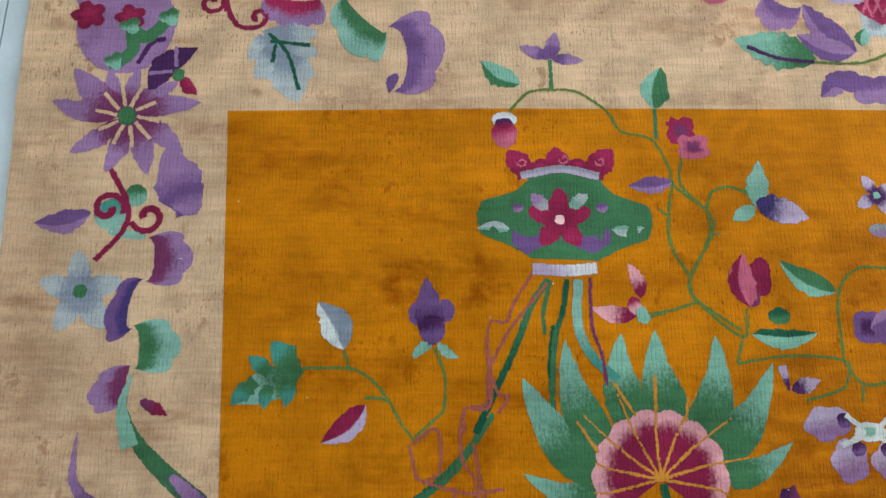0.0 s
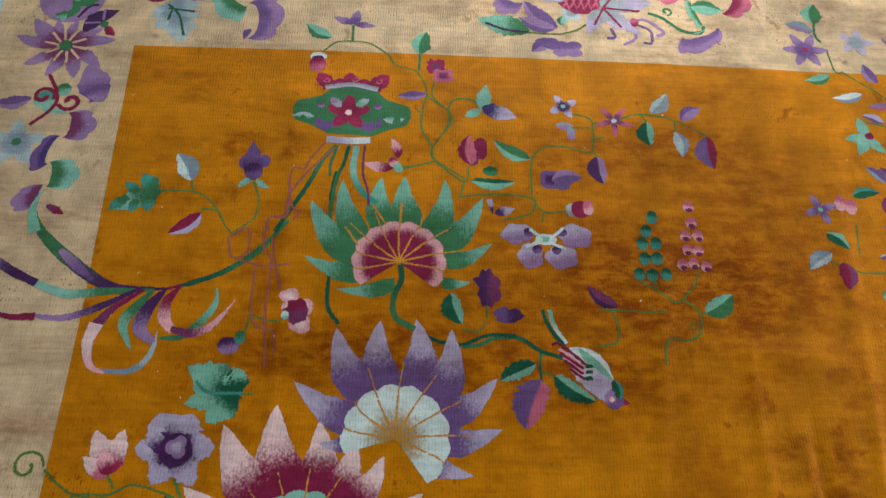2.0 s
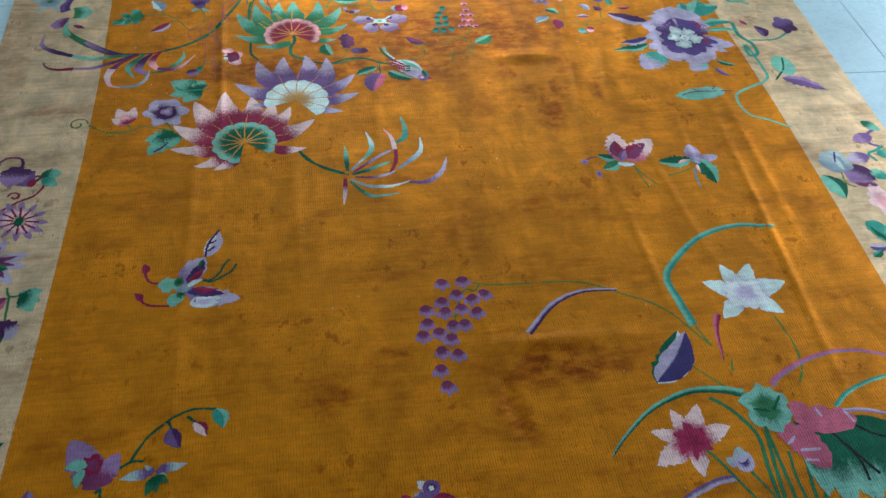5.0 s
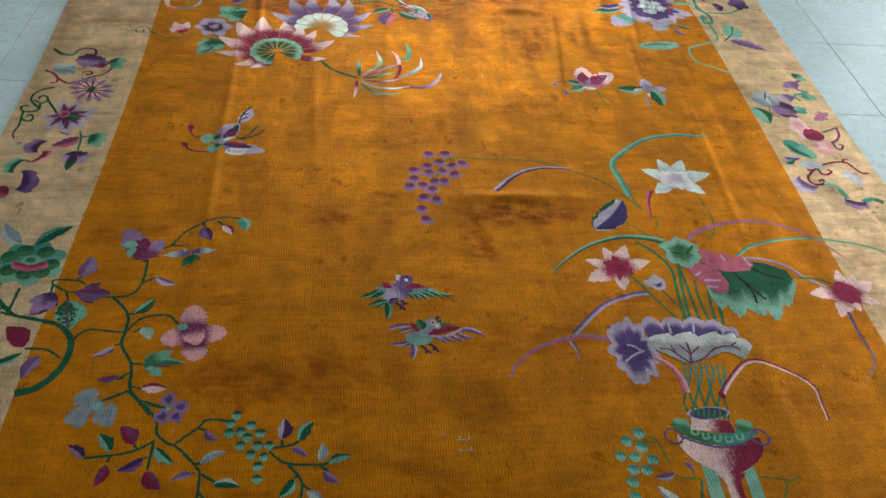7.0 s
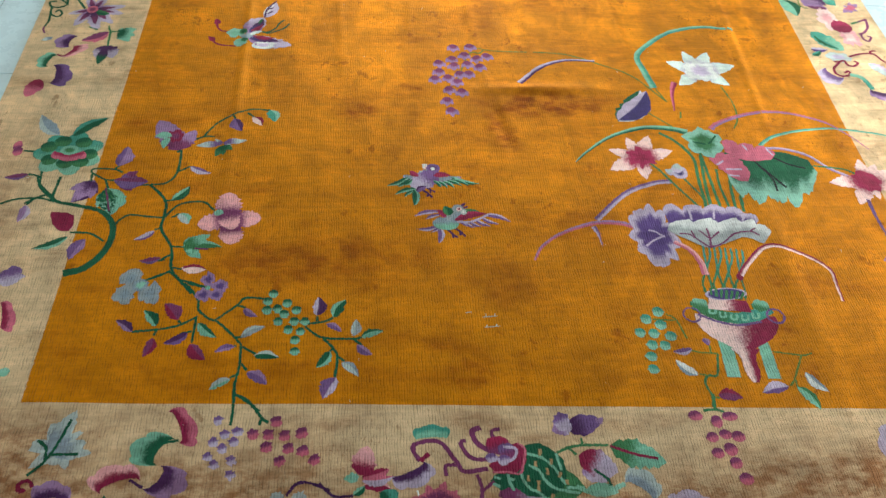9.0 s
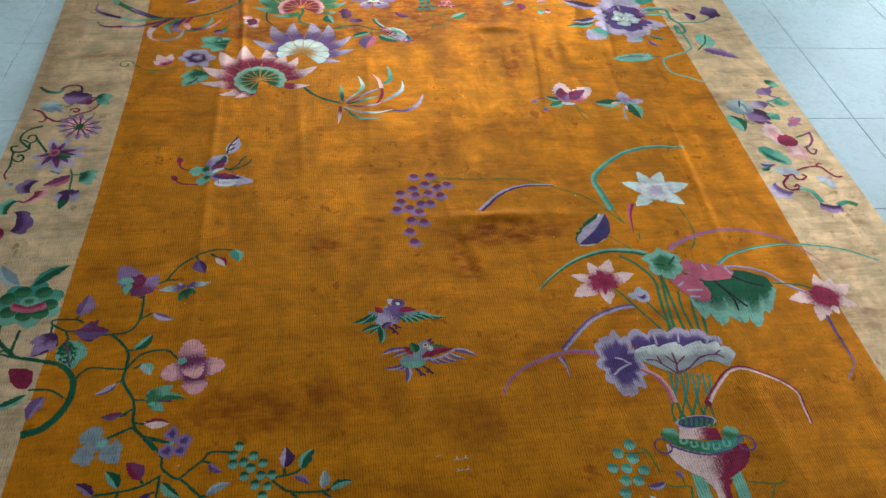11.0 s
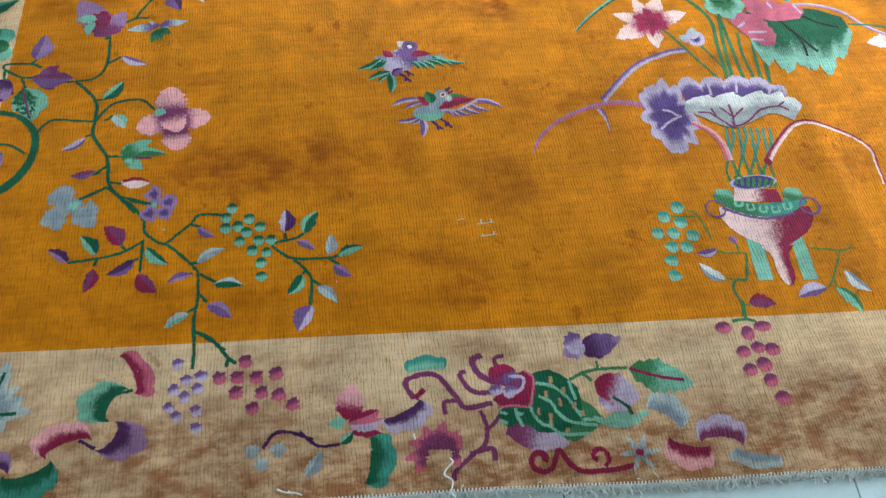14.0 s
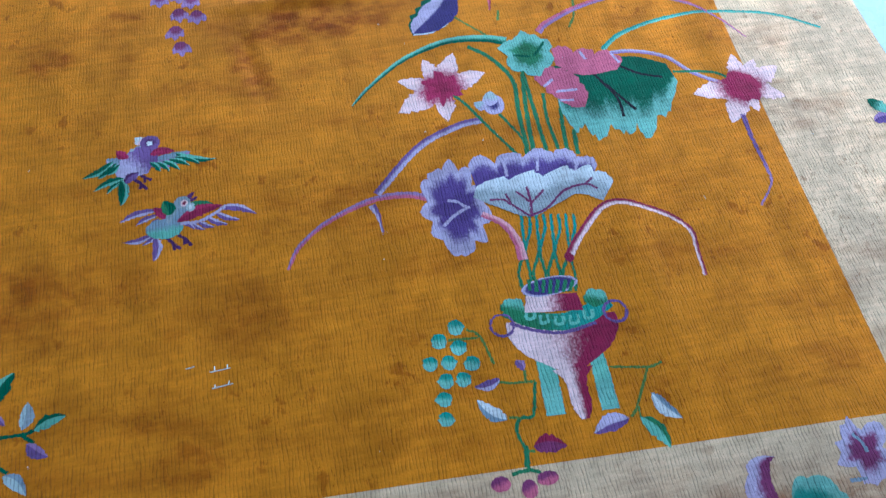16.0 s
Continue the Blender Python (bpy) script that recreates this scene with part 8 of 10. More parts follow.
blob(tree, (-0.035, 0.763), 0.022, 0.0194, 0, 'forest', 'green', name='petal', layer='petal', flow=-75)
blob(tree, (-0.073, 0.758), 0.022, 0.0194, 0, 'forest', 'green', name='petal', layer='petal', flow=-75)
blob(tree, (-0.114, 0.772), 0.021, 0.0206, 0, 'forest', 'green', name='petal', layer='petal', flow=-75)
crescent(tree, (-0.106, 0.807), (-0.037, 0.807), (-0.065, 0.767), 0.35, 'crimson', 'rose', layer='heart', name='petal')
blob(tree, (-0.07, 0.807), 0.024, 0.0184, 0, 'green', 'mint', name='flower_heart', layer='detail')
leaf(tree, (0.32, 0.834), (0.249, 0.824), 0.35, 'violet', 'pale', mode='along', name='petal')
leaf(tree, (0.32, 0.834), (0.384, 0.845), 0.35, 'violet', 'pale', mode='along', name='petal')
leaf(tree, (0.32, 0.834), (0.294, 0.85), 0.35, 'violet', 'pale', mode='along', name='petal')
leaf(tree, (0.32, 0.834), (0.345, 0.819), 0.35, 'violet', 'pale', mode='along', name='petal')
leaf(tree, (0.321, 0.824), (0.304, 0.781), 0.5, 'forest', 'green', mode='along', layer='petal')
leaf(tree, (0.321, 0.824), (0.324, 0.785), 0.5, 'forest', 'green', mode='along', layer='petal')
leaf(tree, (0.321, 0.824), (0.35, 0.804), 0.5, 'forest', 'green', mode='along', layer='petal')
strip(tree, [(0.243, 0.39), (0.269, 0.364), (0.294, 0.342), (0.317, 0.306), (0.322, 0.278), (0.347, 0.254), (0.369, 0.243), (0.408, 0.202), (0.423, 0.182)], 0.005, 'forest')
strip(tree, [(0.243, 0.393), (0.215, 0.376), (0.189, 0.366)], 0.004, 'forest')
strip(tree, [(0.287, 0.355), (0.332, 0.341)], 0.003, 'forest')
strip(tree, [(0.322, 0.261), (0.285, 0.239), (0.241, 0.229), (0.184, 0.224)], 0.004, 'forest')
strip(tree, [(0.319, 0.258), (0.318, 0.224), (0.317, 0.191)], 0.004, 'forest')
strip(tree, [(0.313, 0.221), (0.288, 0.215)], 0.003, 'forest')
strip(tree, [(0.28, 0.252), (0.29, 0.239)], 0.002, 'forest')
strip(tree, [(0.238, 0.232), (0.233, 0.213)], 0.002, 'forest')
strip(tree, [(0.361, 0.25), (0.383, 0.269), (0.406, 0.29), (0.423, 0.31), (0.462, 0.307), (0.474, 0.3)], 0.005, 'forest')
strip(tree, [(0.403, 0.29), (0.425, 0.283)], 0.003, 'forest')
strip(tree, [(0.405, 0.202), (0.424, 0.203)], 0.003, 'forest')
strip(tree, [(0.423, 0.182), (0.424, 0.13), (0.418, 0.081), (0.42, 0.019)], 0.005, 'forest')
strip(tree, [(0.426, 0.178), (0.456, 0.158)], 0.004, 'forest')
strip(tree, [(0.427, 0.134), (0.441, 0.117)], 0.004, 'forest')
strip(tree, [(0.419, 0.106), (0.406, 0.1)], 0.003, 'forest')
strip(tree, [(0.425, 0.057), (0.444, 0.047), (0.474, 0.017)], 0.004, 'forest')
strip(tree, [(0.559, 0.228), (0.598, 0.197), (0.664, 0.192), (0.685, 0.195)], 0.005, 'forest')
strip(tree, [(0.565, 0.235), (0.603, 0.241), (0.622, 0.251)], 0.003, 'forest')
strip(tree, [(0.586, 0.241), (0.585, 0.255)], 0.003, 'forest')
strip(tree, [(0.664, 0.192), (0.685, 0.175)], 0.003, 'forest')
strip(tree, [(0.601, 0.194), (0.623, 0.167), (0.632, 0.144), (0.627, 0.093)], 0.005, 'forest')
strip(tree, [(0.631, 0.147), (0.648, 0.134)], 0.003, 'forest')
strip(tree, [(0.623, 0.167), (0.615, 0.161)], 0.0032, 'forest')
strip(tree, [(0.41, 0.179), (0.412, 0.182)], 0.003, 'forest')
leaf(tree, (0.186, 0.224), (0.144, 0.255), 0.45, 'plum', 'lilac')
leaf(tree, (0.235, 0.238), (0.202, 0.281), 0.5, 'forest', 'mint')
leaf(tree, (0.28, 0.253), (0.244, 0.299), 0.6, 'mulberry', 'maroon')
leaf(tree, (0.232, 0.207), (0.218, 0.158), 0.5, 'mulberry', 'maroon')
leaf(tree, (0.306, 0.218), (0.255, 0.191), 0.42, 'plum', 'violet')
leaf(tree, (0.324, 0.244), (0.369, 0.203), 0.4, 'mint', 'forest')
leaf(tree, (0.313, 0.188), (0.35, 0.145), 0.55, 'maroon', 'mulberry')
leaf(tree, (0.42, 0.202), (0.473, 0.23), 0.36, 'stone', 'pale')
leaf(tree, (0.411, 0.179), (0.367, 0.164), 0.4, 'violet', 'lilac')
leaf(tree, (0.452, 0.154), (0.507, 0.146), 0.42, 'forest', 'pale')
leaf(tree, (0.441, 0.112), (0.485, 0.08), 0.5, 'violet', 'lilac')
leaf(tree, (0.409, 0.097), (0.366, 0.071), 0.42, 'pale', 'mint')
leaf(tree, (0.42, 0.28), (0.453, 0.258), 0.45, 'violet', 'lilac')
leaf(tree, (0.585, 0.257), (0.587, 0.312), 0.6, 'plum', 'lavender')
leaf(tree, (0.622, 0.251), (0.651, 0.301), 0.5, 'forest', 'mint')
leaf(tree, (0.606, 0.234), (0.641, 0.21), 0.4, 'violet', 'lilac')
leaf(tree, (0.666, 0.199), (0.672, 0.246), 0.5, 'stone', 'pale')
leaf(tree, (0.683, 0.195), (0.735, 0.211), 0.4, 'mint', 'forest')
leaf(tree, (0.674, 0.175), (0.708, 0.148), 0.5, 'violet', 'lilac')
leaf(tree, (0.616, 0.16), (0.585, 0.118), 0.5, 'forest', 'mint')
leaf(tree, (0.641, 0.131), (0.677, 0.093), 0.45, 'pale', 'slate')
leaf(tree, (0.63, 0.092), (0.603, 0.04), 0.6, 'violet', 'lavender')
leaf(tree, (0.269, 0.397), (0.327, 0.394), 0.42, 'blush', 'maroon')
blob(tree, (0.335, 0.341), 0.006, 0.007, 0, 'mint', layer='petal', name='flower_heart')
blob(tree, (0.188, 0.357), 0.007, 0.0061, 0, 'aqua', layer='petal', name='flower_heart')
leaf(tree, (0.484, 0.334), (0.485, 0.308), 0.846, 'forest', 'mint', mode='along', blunt=1.0, name='berry', layer='petal')
leaf(tree, (0.473, 0.312), (0.474, 0.287), 0.88, 'forest', 'mint', mode='along', blunt=1.0, name='berry', layer='petal')
leaf(tree, (0.495, 0.291), (0.497, 0.265), 0.843, 'forest', 'mint', mode='along', blunt=1.0, name='berry', layer='petal')
leaf(tree, (0.472, 0.288), (0.473, 0.262), 0.846, 'forest', 'mint', mode='along', blunt=1.0, name='berry', layer='petal')
leaf(tree, (0.516, 0.307), (0.518, 0.281), 0.843, 'forest', 'mint', mode='along', blunt=1.0, name='berry', layer='petal')
leaf(tree, (0.511, 0.276), (0.512, 0.251), 0.88, 'forest', 'mint', mode='along', blunt=1.0, name='berry', layer='petal')
leaf(tree, (0.538, 0.286), (0.539, 0.261), 0.88, 'forest', 'mint', mode='along', blunt=1.0, name='berry', layer='petal')
leaf(tree, (0.498, 0.256), (0.5, 0.231), 0.876, 'forest', 'mint', mode='along', blunt=1.0, name='berry', layer='petal')
leaf(tree, (0.534, 0.255), (0.535, 0.23), 0.88, 'forest', 'mint', mode='along', blunt=1.0, name='berry', layer='petal')
leaf(tree, (0.558, 0.254), (0.559, 0.23), 0.917, 'forest', 'mint', mode='along', blunt=1.0, name='berry', layer='petal')
leaf(tree, (0.522, 0.233), (0.523, 0.208), 0.88, 'forest', 'mint', mode='along', blunt=1.0, name='berry', layer='petal')
leaf(tree, (0.549, 0.227), (0.55, 0.203), 0.833, 'forest', 'mint', mode='along', blunt=1.0, name='berry', layer='petal')
leaf(tree, (0.538, 0.204), (0.539, 0.18), 0.917, 'forest', 'mint', mode='along', blunt=1.0, name='berry', layer='petal')
leaf(tree, (0.539, 0.174), (0.54, 0.151), 0.957, 'forest', 'mint', mode='along', blunt=1.0, name='berry', layer='petal')
leaf(tree, (0.213, 0.806), (0.141, 0.927), 0.50, 'mulberry', 'lilac', mode='along', blunt=0.4, teeth=1, name='petal')
leaf(tree, (0.208, 0.810), (0.242, 0.887), 0.55, 'mulberry', 'lilac', mode='along', blunt=0.3, teeth=1, name='petal')
blob(tree, (0.193, 0.863), 0.022, 0.026, 0, 'mulberry', 'maroon', jag=0.5, name='petal', layer='petal')
leaf(tree, (0.183, 0.863), (0.137, 0.862), 0.60, 'mint', 'aqua', teeth=1, layer='petal')
leaf(tree, (0.176, 0.856), (0.167, 0.812), 0.50, 'mint', 'aqua', teeth=1, layer='petal')
leaf(tree, (0.360, 0.556), (0.354, 0.648), 0.72, 'mulberry', 'pink', mode='along', blunt=0.75, teeth=1, root=0.35, name='petal')
leaf(tree, (0.368, 0.553), (0.440, 0.560), 0.8, 'mulberry', 'pink', mode='along', blunt=0.75, teeth=1, root=0.35, name='petal')
leaf(tree, (0.362, 0.556), (0.288, 0.536), 0.76, 'mulberry', 'pink', mode='along', blunt=0.75, teeth=1, root=0.35, name='petal')
leaf(tree, (0.368, 0.540), (0.374, 0.472), 0.86, 'mulberry', 'pink', mode='along', blunt=0.75, teeth=1, root=0.35, name='petal')
leaf(tree, (0.352, 0.585), (0.374, 0.520), 0.78, 'mulberry', 'pink', mode='along', blunt=0.8, teeth=1, root=0.4, name='petal', layer='petal')
strip(tree, [(0.344, 0.530), (0.368, 0.518), (0.391, 0.524)], 0.006, 'mulberry', name='petal_edge', layer='heart')
blob(tree, (0.335, 0.577), 0.012, 0.011, 0, 'mint', 'aqua', name='calyx', layer='detail')
blob(tree, (0.158, 0.375), 0.026, 0.026, 0, 'slate', 'stone', lobes=3, amp=0.2, jag=0.4, name='petal')
blob(tree, (0.152, 0.326), 0.026, 0.028, 0, 'slate', 'stone', lobes=3, amp=0.2, jag=0.4, name='petal')
blob(tree, (0.207, 0.327), 0.024, 0.030, 0, 'slate', 'stone', lobes=3, amp=0.2, jag=0.4, name='petal')
blob(tree, (0.182, 0.352), 0.018, 0.018, 0, 'aqua', 'slate', jag=0.3, name='petal')
blob(tree, (0.334, 0.366), 0.017, 0.020, 0, 'iris', 'lilac', lobes=3, amp=0.2, jag=0.4, name='petal')
blob(tree, (0.363, 0.346), 0.020, 0.017, 0, 'iris', 'lilac', lobes=3, amp=0.2, jag=0.4, name='petal')
blob(tree, (0.356, 0.320), 0.017, 0.016, 0, 'iris', 'lilac', lobes=3, amp=0.2, jag=0.4, name='petal')
blob(tree, (0.327, 0.321), 0.018, 0.018, 0, 'iris', 'lilac', lobes=3, amp=0.2, jag=0.4, name='petal')
strip(tree, [(0.046, 0.670), (0.058, 0.630), (0.070, 0.587)], 0.004, 'mulberry', name='vein', layer='petal')
strip(tree, [(0.290, 0.461), (0.323, 0.458)], 0.004, 'mulberry', name='vein', layer='petal')

# near border: leaf, folds, berries
nl = blob(rug, (0.09, -0.047), 0.047, 0.043, 25, 'slate', 'pale', lobes=6, amp=0.35, jag=0.5, name='grey_leaf', label='jagged blue-grey leaf with dark veins', power=1.2)
leaf(nl, (0.076, -0.053), (0.11, 0.033), 0.45, 'slate', 'pale', layer='petal', teeth=1, mode='along')
leaf(nl, (0.082, -0.058), (0.158, -0.064), 0.4, 'slate', 'pale', layer='petal', teeth=1, mode='along')
strip(nl, [(0.045, -0.106), (0.07, -0.08), (0.088, -0.042), (0.104, 0.012)], 0.005, 'forest', name='vein', layer='heart')
strip(nl, [(0.079, -0.064), (0.132, -0.065)], 0.005, 'forest', name='vein', layer='heart')
strip(nl, [(0.071, -0.075), (0.068, -0.049), (0.049, -0.032)], 0.0051, 'forest', name='vein', layer='heart')
nr = crescent(rug, (0.291, 0.024), (0.32, -0.047), (0.351, -0.011), 0.35, 'maroon', 'rose', name='ribbon_motif', label='red, green and purple ribbon folds')
crescent(nr, (0.314, -0.04), (0.287, -0.094), (0.231, -0.047), 0.3, 'forest', 'mint')
strip(nr, [(0.29, -0.046), (0.32, -0.042)], 0.005, 'forest')
crescent(nr, (0.29, -0.094), (0.262, -0.139), (0.345, -0.145), 0.3, 'plum', 'lilac')
strip(nr, [(0.265, -0.139), (0.238, -0.122)], 0.005, 'plum')
crescent(nr, (0.258, -0.125), (0.19, -0.149), (0.19, -0.093), 0.35, 'maroon', 'pink')
crescent(nr, (0.195, -0.149), (0.124, -0.167), (0.171, -0.219), 0.25, 'forest', 'teal')
crescent(nr, (0.131, -0.17), (0.073, -0.167), (0.095, -0.119), 0.4, 'plum', 'lilac')
strip(nr, [(0.045, -0.166), (0.074, -0.17), (0.097, -0.191), (0.106, -0.221)], 0.008, 'maroon')
scroll(nr, (0.044, -0.13), 0.017, 0.9, 0, 0.008, 'maroon', 1)
blob(nr, (0.066, -0.195), 0.023, 0.0153, 0, 'maroon', 'rose', jag=0.4, name='leaf', flow=-75)
nb = strip(rug, [(0.419, 0.072), (0.42, 0.017), (0.418, -0.013)], 0.0061, 'forest', name='berry_spray', label='hanging sprays of violet and dark red berries')
strip(nb, [(0.421, 0.059), (0.455, 0.034), (0.48, 0.002), (0.494, -0.01)], 0.0051, 'forest')
strip(nb, [(0.48, 0.005), (0.476, -0.015)], 0.003, 'forest')
blob(nb, (0.393, -0.001), 0.011, 0.012, 0, 'violet', 'lavender', jag=0.6, name='berry', layer='petal', flow=-75)
blob(nb, (0.409, -0.033), 0.011, 0.011, 0, 'violet', 'lavender', jag=0.6, name='berry', layer='petal', flow=-75)
blob(nb, (0.434, -0.028), 0.012, 0.011, 0, 'violet', 'lavender', jag=0.6, name='berry', layer='petal', flow=-75)
blob(nb, (0.388, -0.05), 0.011, 0.0122, 0, 'violet', 'lavender', jag=0.6, name='berry', layer='petal', flow=-75)
blob(nb, (0.407, -0.065), 0.011, 0.012, 0, 'violet', 'lavender', jag=0.6, name='berry', layer='petal', flow=-75)
blob(nb, (0.428, -0.051), 0.011, 0.011, 0, 'violet', 'lavender', jag=0.6, name='berry', layer='petal', flow=-75)
blob(nb, (0.381, -0.081), 0.011, 0.011, 0, 'violet', 'lavender', jag=0.6, name='berry', layer='petal', flow=-75)
blob(nb, (0.427, -0.091), 0.011, 0.012, 0, 'violet', 'lavender', jag=0.6, name='berry', layer='petal', flow=-75)
blob(nb, (0.395, -0.098), 0.011, 0.011, 0, 'violet', 'lavender', jag=0.6, name='berry', layer='petal', flow=-75)
blob(nb, (0.428, -0.121), 0.011, 0.011, 0, 'violet', 'lavender', jag=0.6, name='berry', layer='petal', flow=-75)
blob(nb, (0.51, -0.008), 0.013, 0.013, 0, 'mulberry', 'rose', jag=0.5, name='berry', layer='petal', flow=-75)
blob(nb, (0.465, -0.035), 0.012, 0.013, 0, 'mulberry', 'rose', jag=0.5, name='berry', layer='petal', flow=-75)
blob(nb, (0.496, -0.037), 0.012, 0.013, 0, 'mulberry', 'rose', jag=0.5, name='berry', layer='petal', flow=-75)
blob(nb, (0.529, -0.041), 0.012, 0.013, 0, 'mulberry', 'rose', jag=0.5, name='berry', layer='petal', flow=-75)
blob(nb, (0.563, -0.037), 0.013, 0.014, 0, 'mulberry', 'rose', jag=0.5, name='berry', layer='petal', flow=-75)
blob(nb, (0.494, -0.065), 0.013, 0.013, 0, 'mulberry', 'rose', jag=0.5, name='berry', layer='petal', flow=-75)
blob(nb, (0.538, -0.07), 0.012, 0.013, 0, 'mulberry', 'rose', jag=0.5, name='berry', layer='petal', flow=-75)
blob(nb, (0.567, -0.077), 0.013, 0.013, 0, 'mulberry', 'rose', jag=0.5, name='berry', layer='petal', flow=-75)
blob(nb, (0.522, -0.097), 0.012, 0.013, 0, 'mulberry', 'rose', jag=0.5, name='berry', layer='petal', flow=-75)
blob(nb, (0.59, -0.097), 0.012, 0.013, 0, 'mulberry', 'rose', jag=0.5, name='berry', layer='petal', flow=-75)

# near border: bird of paradise flowers
np = strip(rug, [(0.6, -0.146), (0.628, -0.173), (0.666, -0.175)], 0.003, 'plum', name='blossom_spray', label='pink and violet blossoms with small leaves')
strip(np, [(0.538, -0.169), (0.557, -0.146), (0.581, -0.145), (0.621, -0.162)], 0.003, 'plum')
blob(np, (0.521, -0.171), 0.014, 0.013, 0, 'pale', 'stone', name='petal', jag=0.4, flow=-75)
blob(np, (0.563, -0.173), 0.014, 0.013, 0, 'pale', 'stone', name='petal', jag=0.4, flow=-75)
blob(np, (0.535, -0.195), 0.013, 0.012, 0, 'pale', 'stone', name='petal', jag=0.4, flow=-75)
leaf(np, (0.606, -0.224), (0.633, -0.183), 0.5, 'slate', 'pale')
leaf(np, (0.68, -0.134), (0.695, -0.07), 0.75, 'maroon', 'pink', mode='along', blunt=0.3)
leaf(np, (0.682, -0.139), (0.738, -0.12), 0.5, 'rose', 'maroon')
leaf(np, (0.685, -0.155), (0.742, -0.165), 0.45, 'maroon', 'pink')
leaf(np, (0.682, -0.144), (0.747, -0.137), 0.35, 'lavender', 'rose', layer='petal')
leaf(np, (0.678, -0.136), (0.647, -0.14), 0.7, 'aqua', 'mint', mode='along')
leaf(np, (0.666, -0.174), (0.689, -0.155), 0.6, 'forest', 'mint')
crescent(np, (0.713, -0.171), (0.7, -0.242), (0.757, -0.211), 0.15, 'forest', 'teal')
crescent(np, (0.742, -0.134), (0.804, -0.107), (0.799, -0.159), 0.2, 'plum', 'lavender')
nm = strip(rug, [(0.799, -0.107), (0.786, -0.082), (0.794, -0.068), (0.839, -0.066), (0.87, -0.109), (0.886, -0.132), (0.933, -0.128)], 0.01, 'mulberry', name='melon_motif', label='dark green melon with red scrolls and a maroon flower')
strip(nm, [(0.799, -0.107), (0.817, -0.091)], 0.01, 'maroon')
strip(nm, [(0.875, -0.118), (0.85, -0.119), (0.849, -0.141)], 0.0081, 'mulberry')
strip(nm, [(0.91, -0.14), (0.917, -0.169), (0.909, -0.2), (0.881, -0.219), (0.853, -0.242), (0.85, -0.256)], 0.0081, 'mulberry')
strip(nm, [(0.914, -0.177), (0.943, -0.155)], 0.007, 'mulberry')
strip(nm, [(0.882, -0.214), (0.92, -0.208), (0.923, -0.23)], 0.009, 'mulberry')
strip(nm, [(0.94, -0.109), (0.901, -0.103), (0.883, -0.072), (0.894, -0.064)], 0.009, 'mulberry')
strip(nm, [(0.942, -0.09), (0.918, -0.073), (0.908, -0.045), (0.927, -0.037)], 0.012, 'mulberry')
strip(nm, [(0.954, -0.069), (0.949, -0.046), (0.967, -0.041)], 0.008, 'mulberry')
crescent(nm, (0.794, -0.06), (0.854, -0.06), (0.826, -0.027), 0.1, 'mint', 'teal', name='leaf', layer='under')
blob(nm, (1.033, -0.136), 0.0594, 0.0585, 0, 'forest', 'forest', name='melon', layer='leaf', jag=0.15)
leaf(nm, (0.985, -0.144), (1.125, -0.179), 0.72, 'forest', 'green', mode='along', root=0.6, name='melon', layer='under')
leaf(nm, (0.935, -0.154), (1.036, -0.174), 0.5, 'forest', 'forest', blunt=0.6, name='melon', layer='under')
leaf(nm, (0.95, -0.18), (1.055, -0.215), 0.42, 'mulberry', 'lavender', mode='along', blunt=0.4, root=0.3, layer='stem')
strip(nm, [(1.014, -0.098), (1.046, -0.109), (1.066, -0.13), (1.079, -0.157), (1.086, -0.168)], 0.003, 'mint', name='melon_line', layer='petal')
strip(nm, [(1.016, -0.123), (1.035, -0.136), (1.045, -0.157), (1.065, -0.176), (1.11, -0.187)], 0.003, 'mint', name='melon_line', layer='petal')
strip(nm, [(0.998, -0.141), (1.002, -0.156), (1.014, -0.175), (1.025, -0.179), (1.037, -0.19), (1.05, -0.197), (1.092, -0.2)], 0.003, 'mint', name='melon_line', layer='petal')
strip(nm, [(0.972, -0.138), (0.973, -0.157), (0.98, -0.176)], 0.0032, 'mint', name='melon_line', layer='petal')
strip(nm, [(1.075, -0.1), (1.078, -0.121), (1.081, -0.137)], 0.003, 'mint', name='melon_line', layer='petal')
strip(nm, [(0.943, -0.146), (0.956, -0.151)], 0.003, 'mint', name='melon_line', layer='petal')
strip(nm, [(0.939, -0.16), (0.954, -0.167)], 0.0032, 'mint', name='melon_line', layer='petal')
strip(nm, [(0.973, -0.151), (0.984, -0.153)], 0.002, 'mint', name='melon_line', layer='petal')
strip(nm, [(1.084, -0.174), (1.122, -0.177)], 0.003, 'mint', name='melon_line', layer='petal')
strip(nm, [(1.044, -0.089), (1.042, -0.104)], 0.0041, 'fawn', name='melon_seed', layer='heart')
strip(nm, [(1.031, -0.115), (1.03, -0.127)], 0.004, 'fawn', name='melon_seed', layer='heart')
strip(nm, [(1.063, -0.111), (1.062, -0.124)], 0.0041, 'fawn', name='melon_seed', layer='heart')
strip(nm, [(1.052, -0.131), (1.052, -0.146)], 0.004, 'fawn', name='melon_seed', layer='heart')
strip(nm, [(1.012, -0.145), (1.011, -0.158)], 0.0041, 'fawn', name='melon_seed', layer='heart')
strip(nm, [(1.031, -0.157), (1.029, -0.179)], 0.0041, 'fawn', name='melon_seed', layer='heart')
strip(nm, [(1.088, -0.158), (1.088, -0.168)], 0.0041, 'fawn', name='melon_seed', layer='heart')
strip(nm, [(1.056, -0.186), (1.053, -0.195)], 0.004, 'fawn', name='melon_seed', layer='heart')
strip(nm, [(1.078, -0.141), (1.074, -0.153)], 0.004, 'fawn', name='melon_seed', layer='heart')
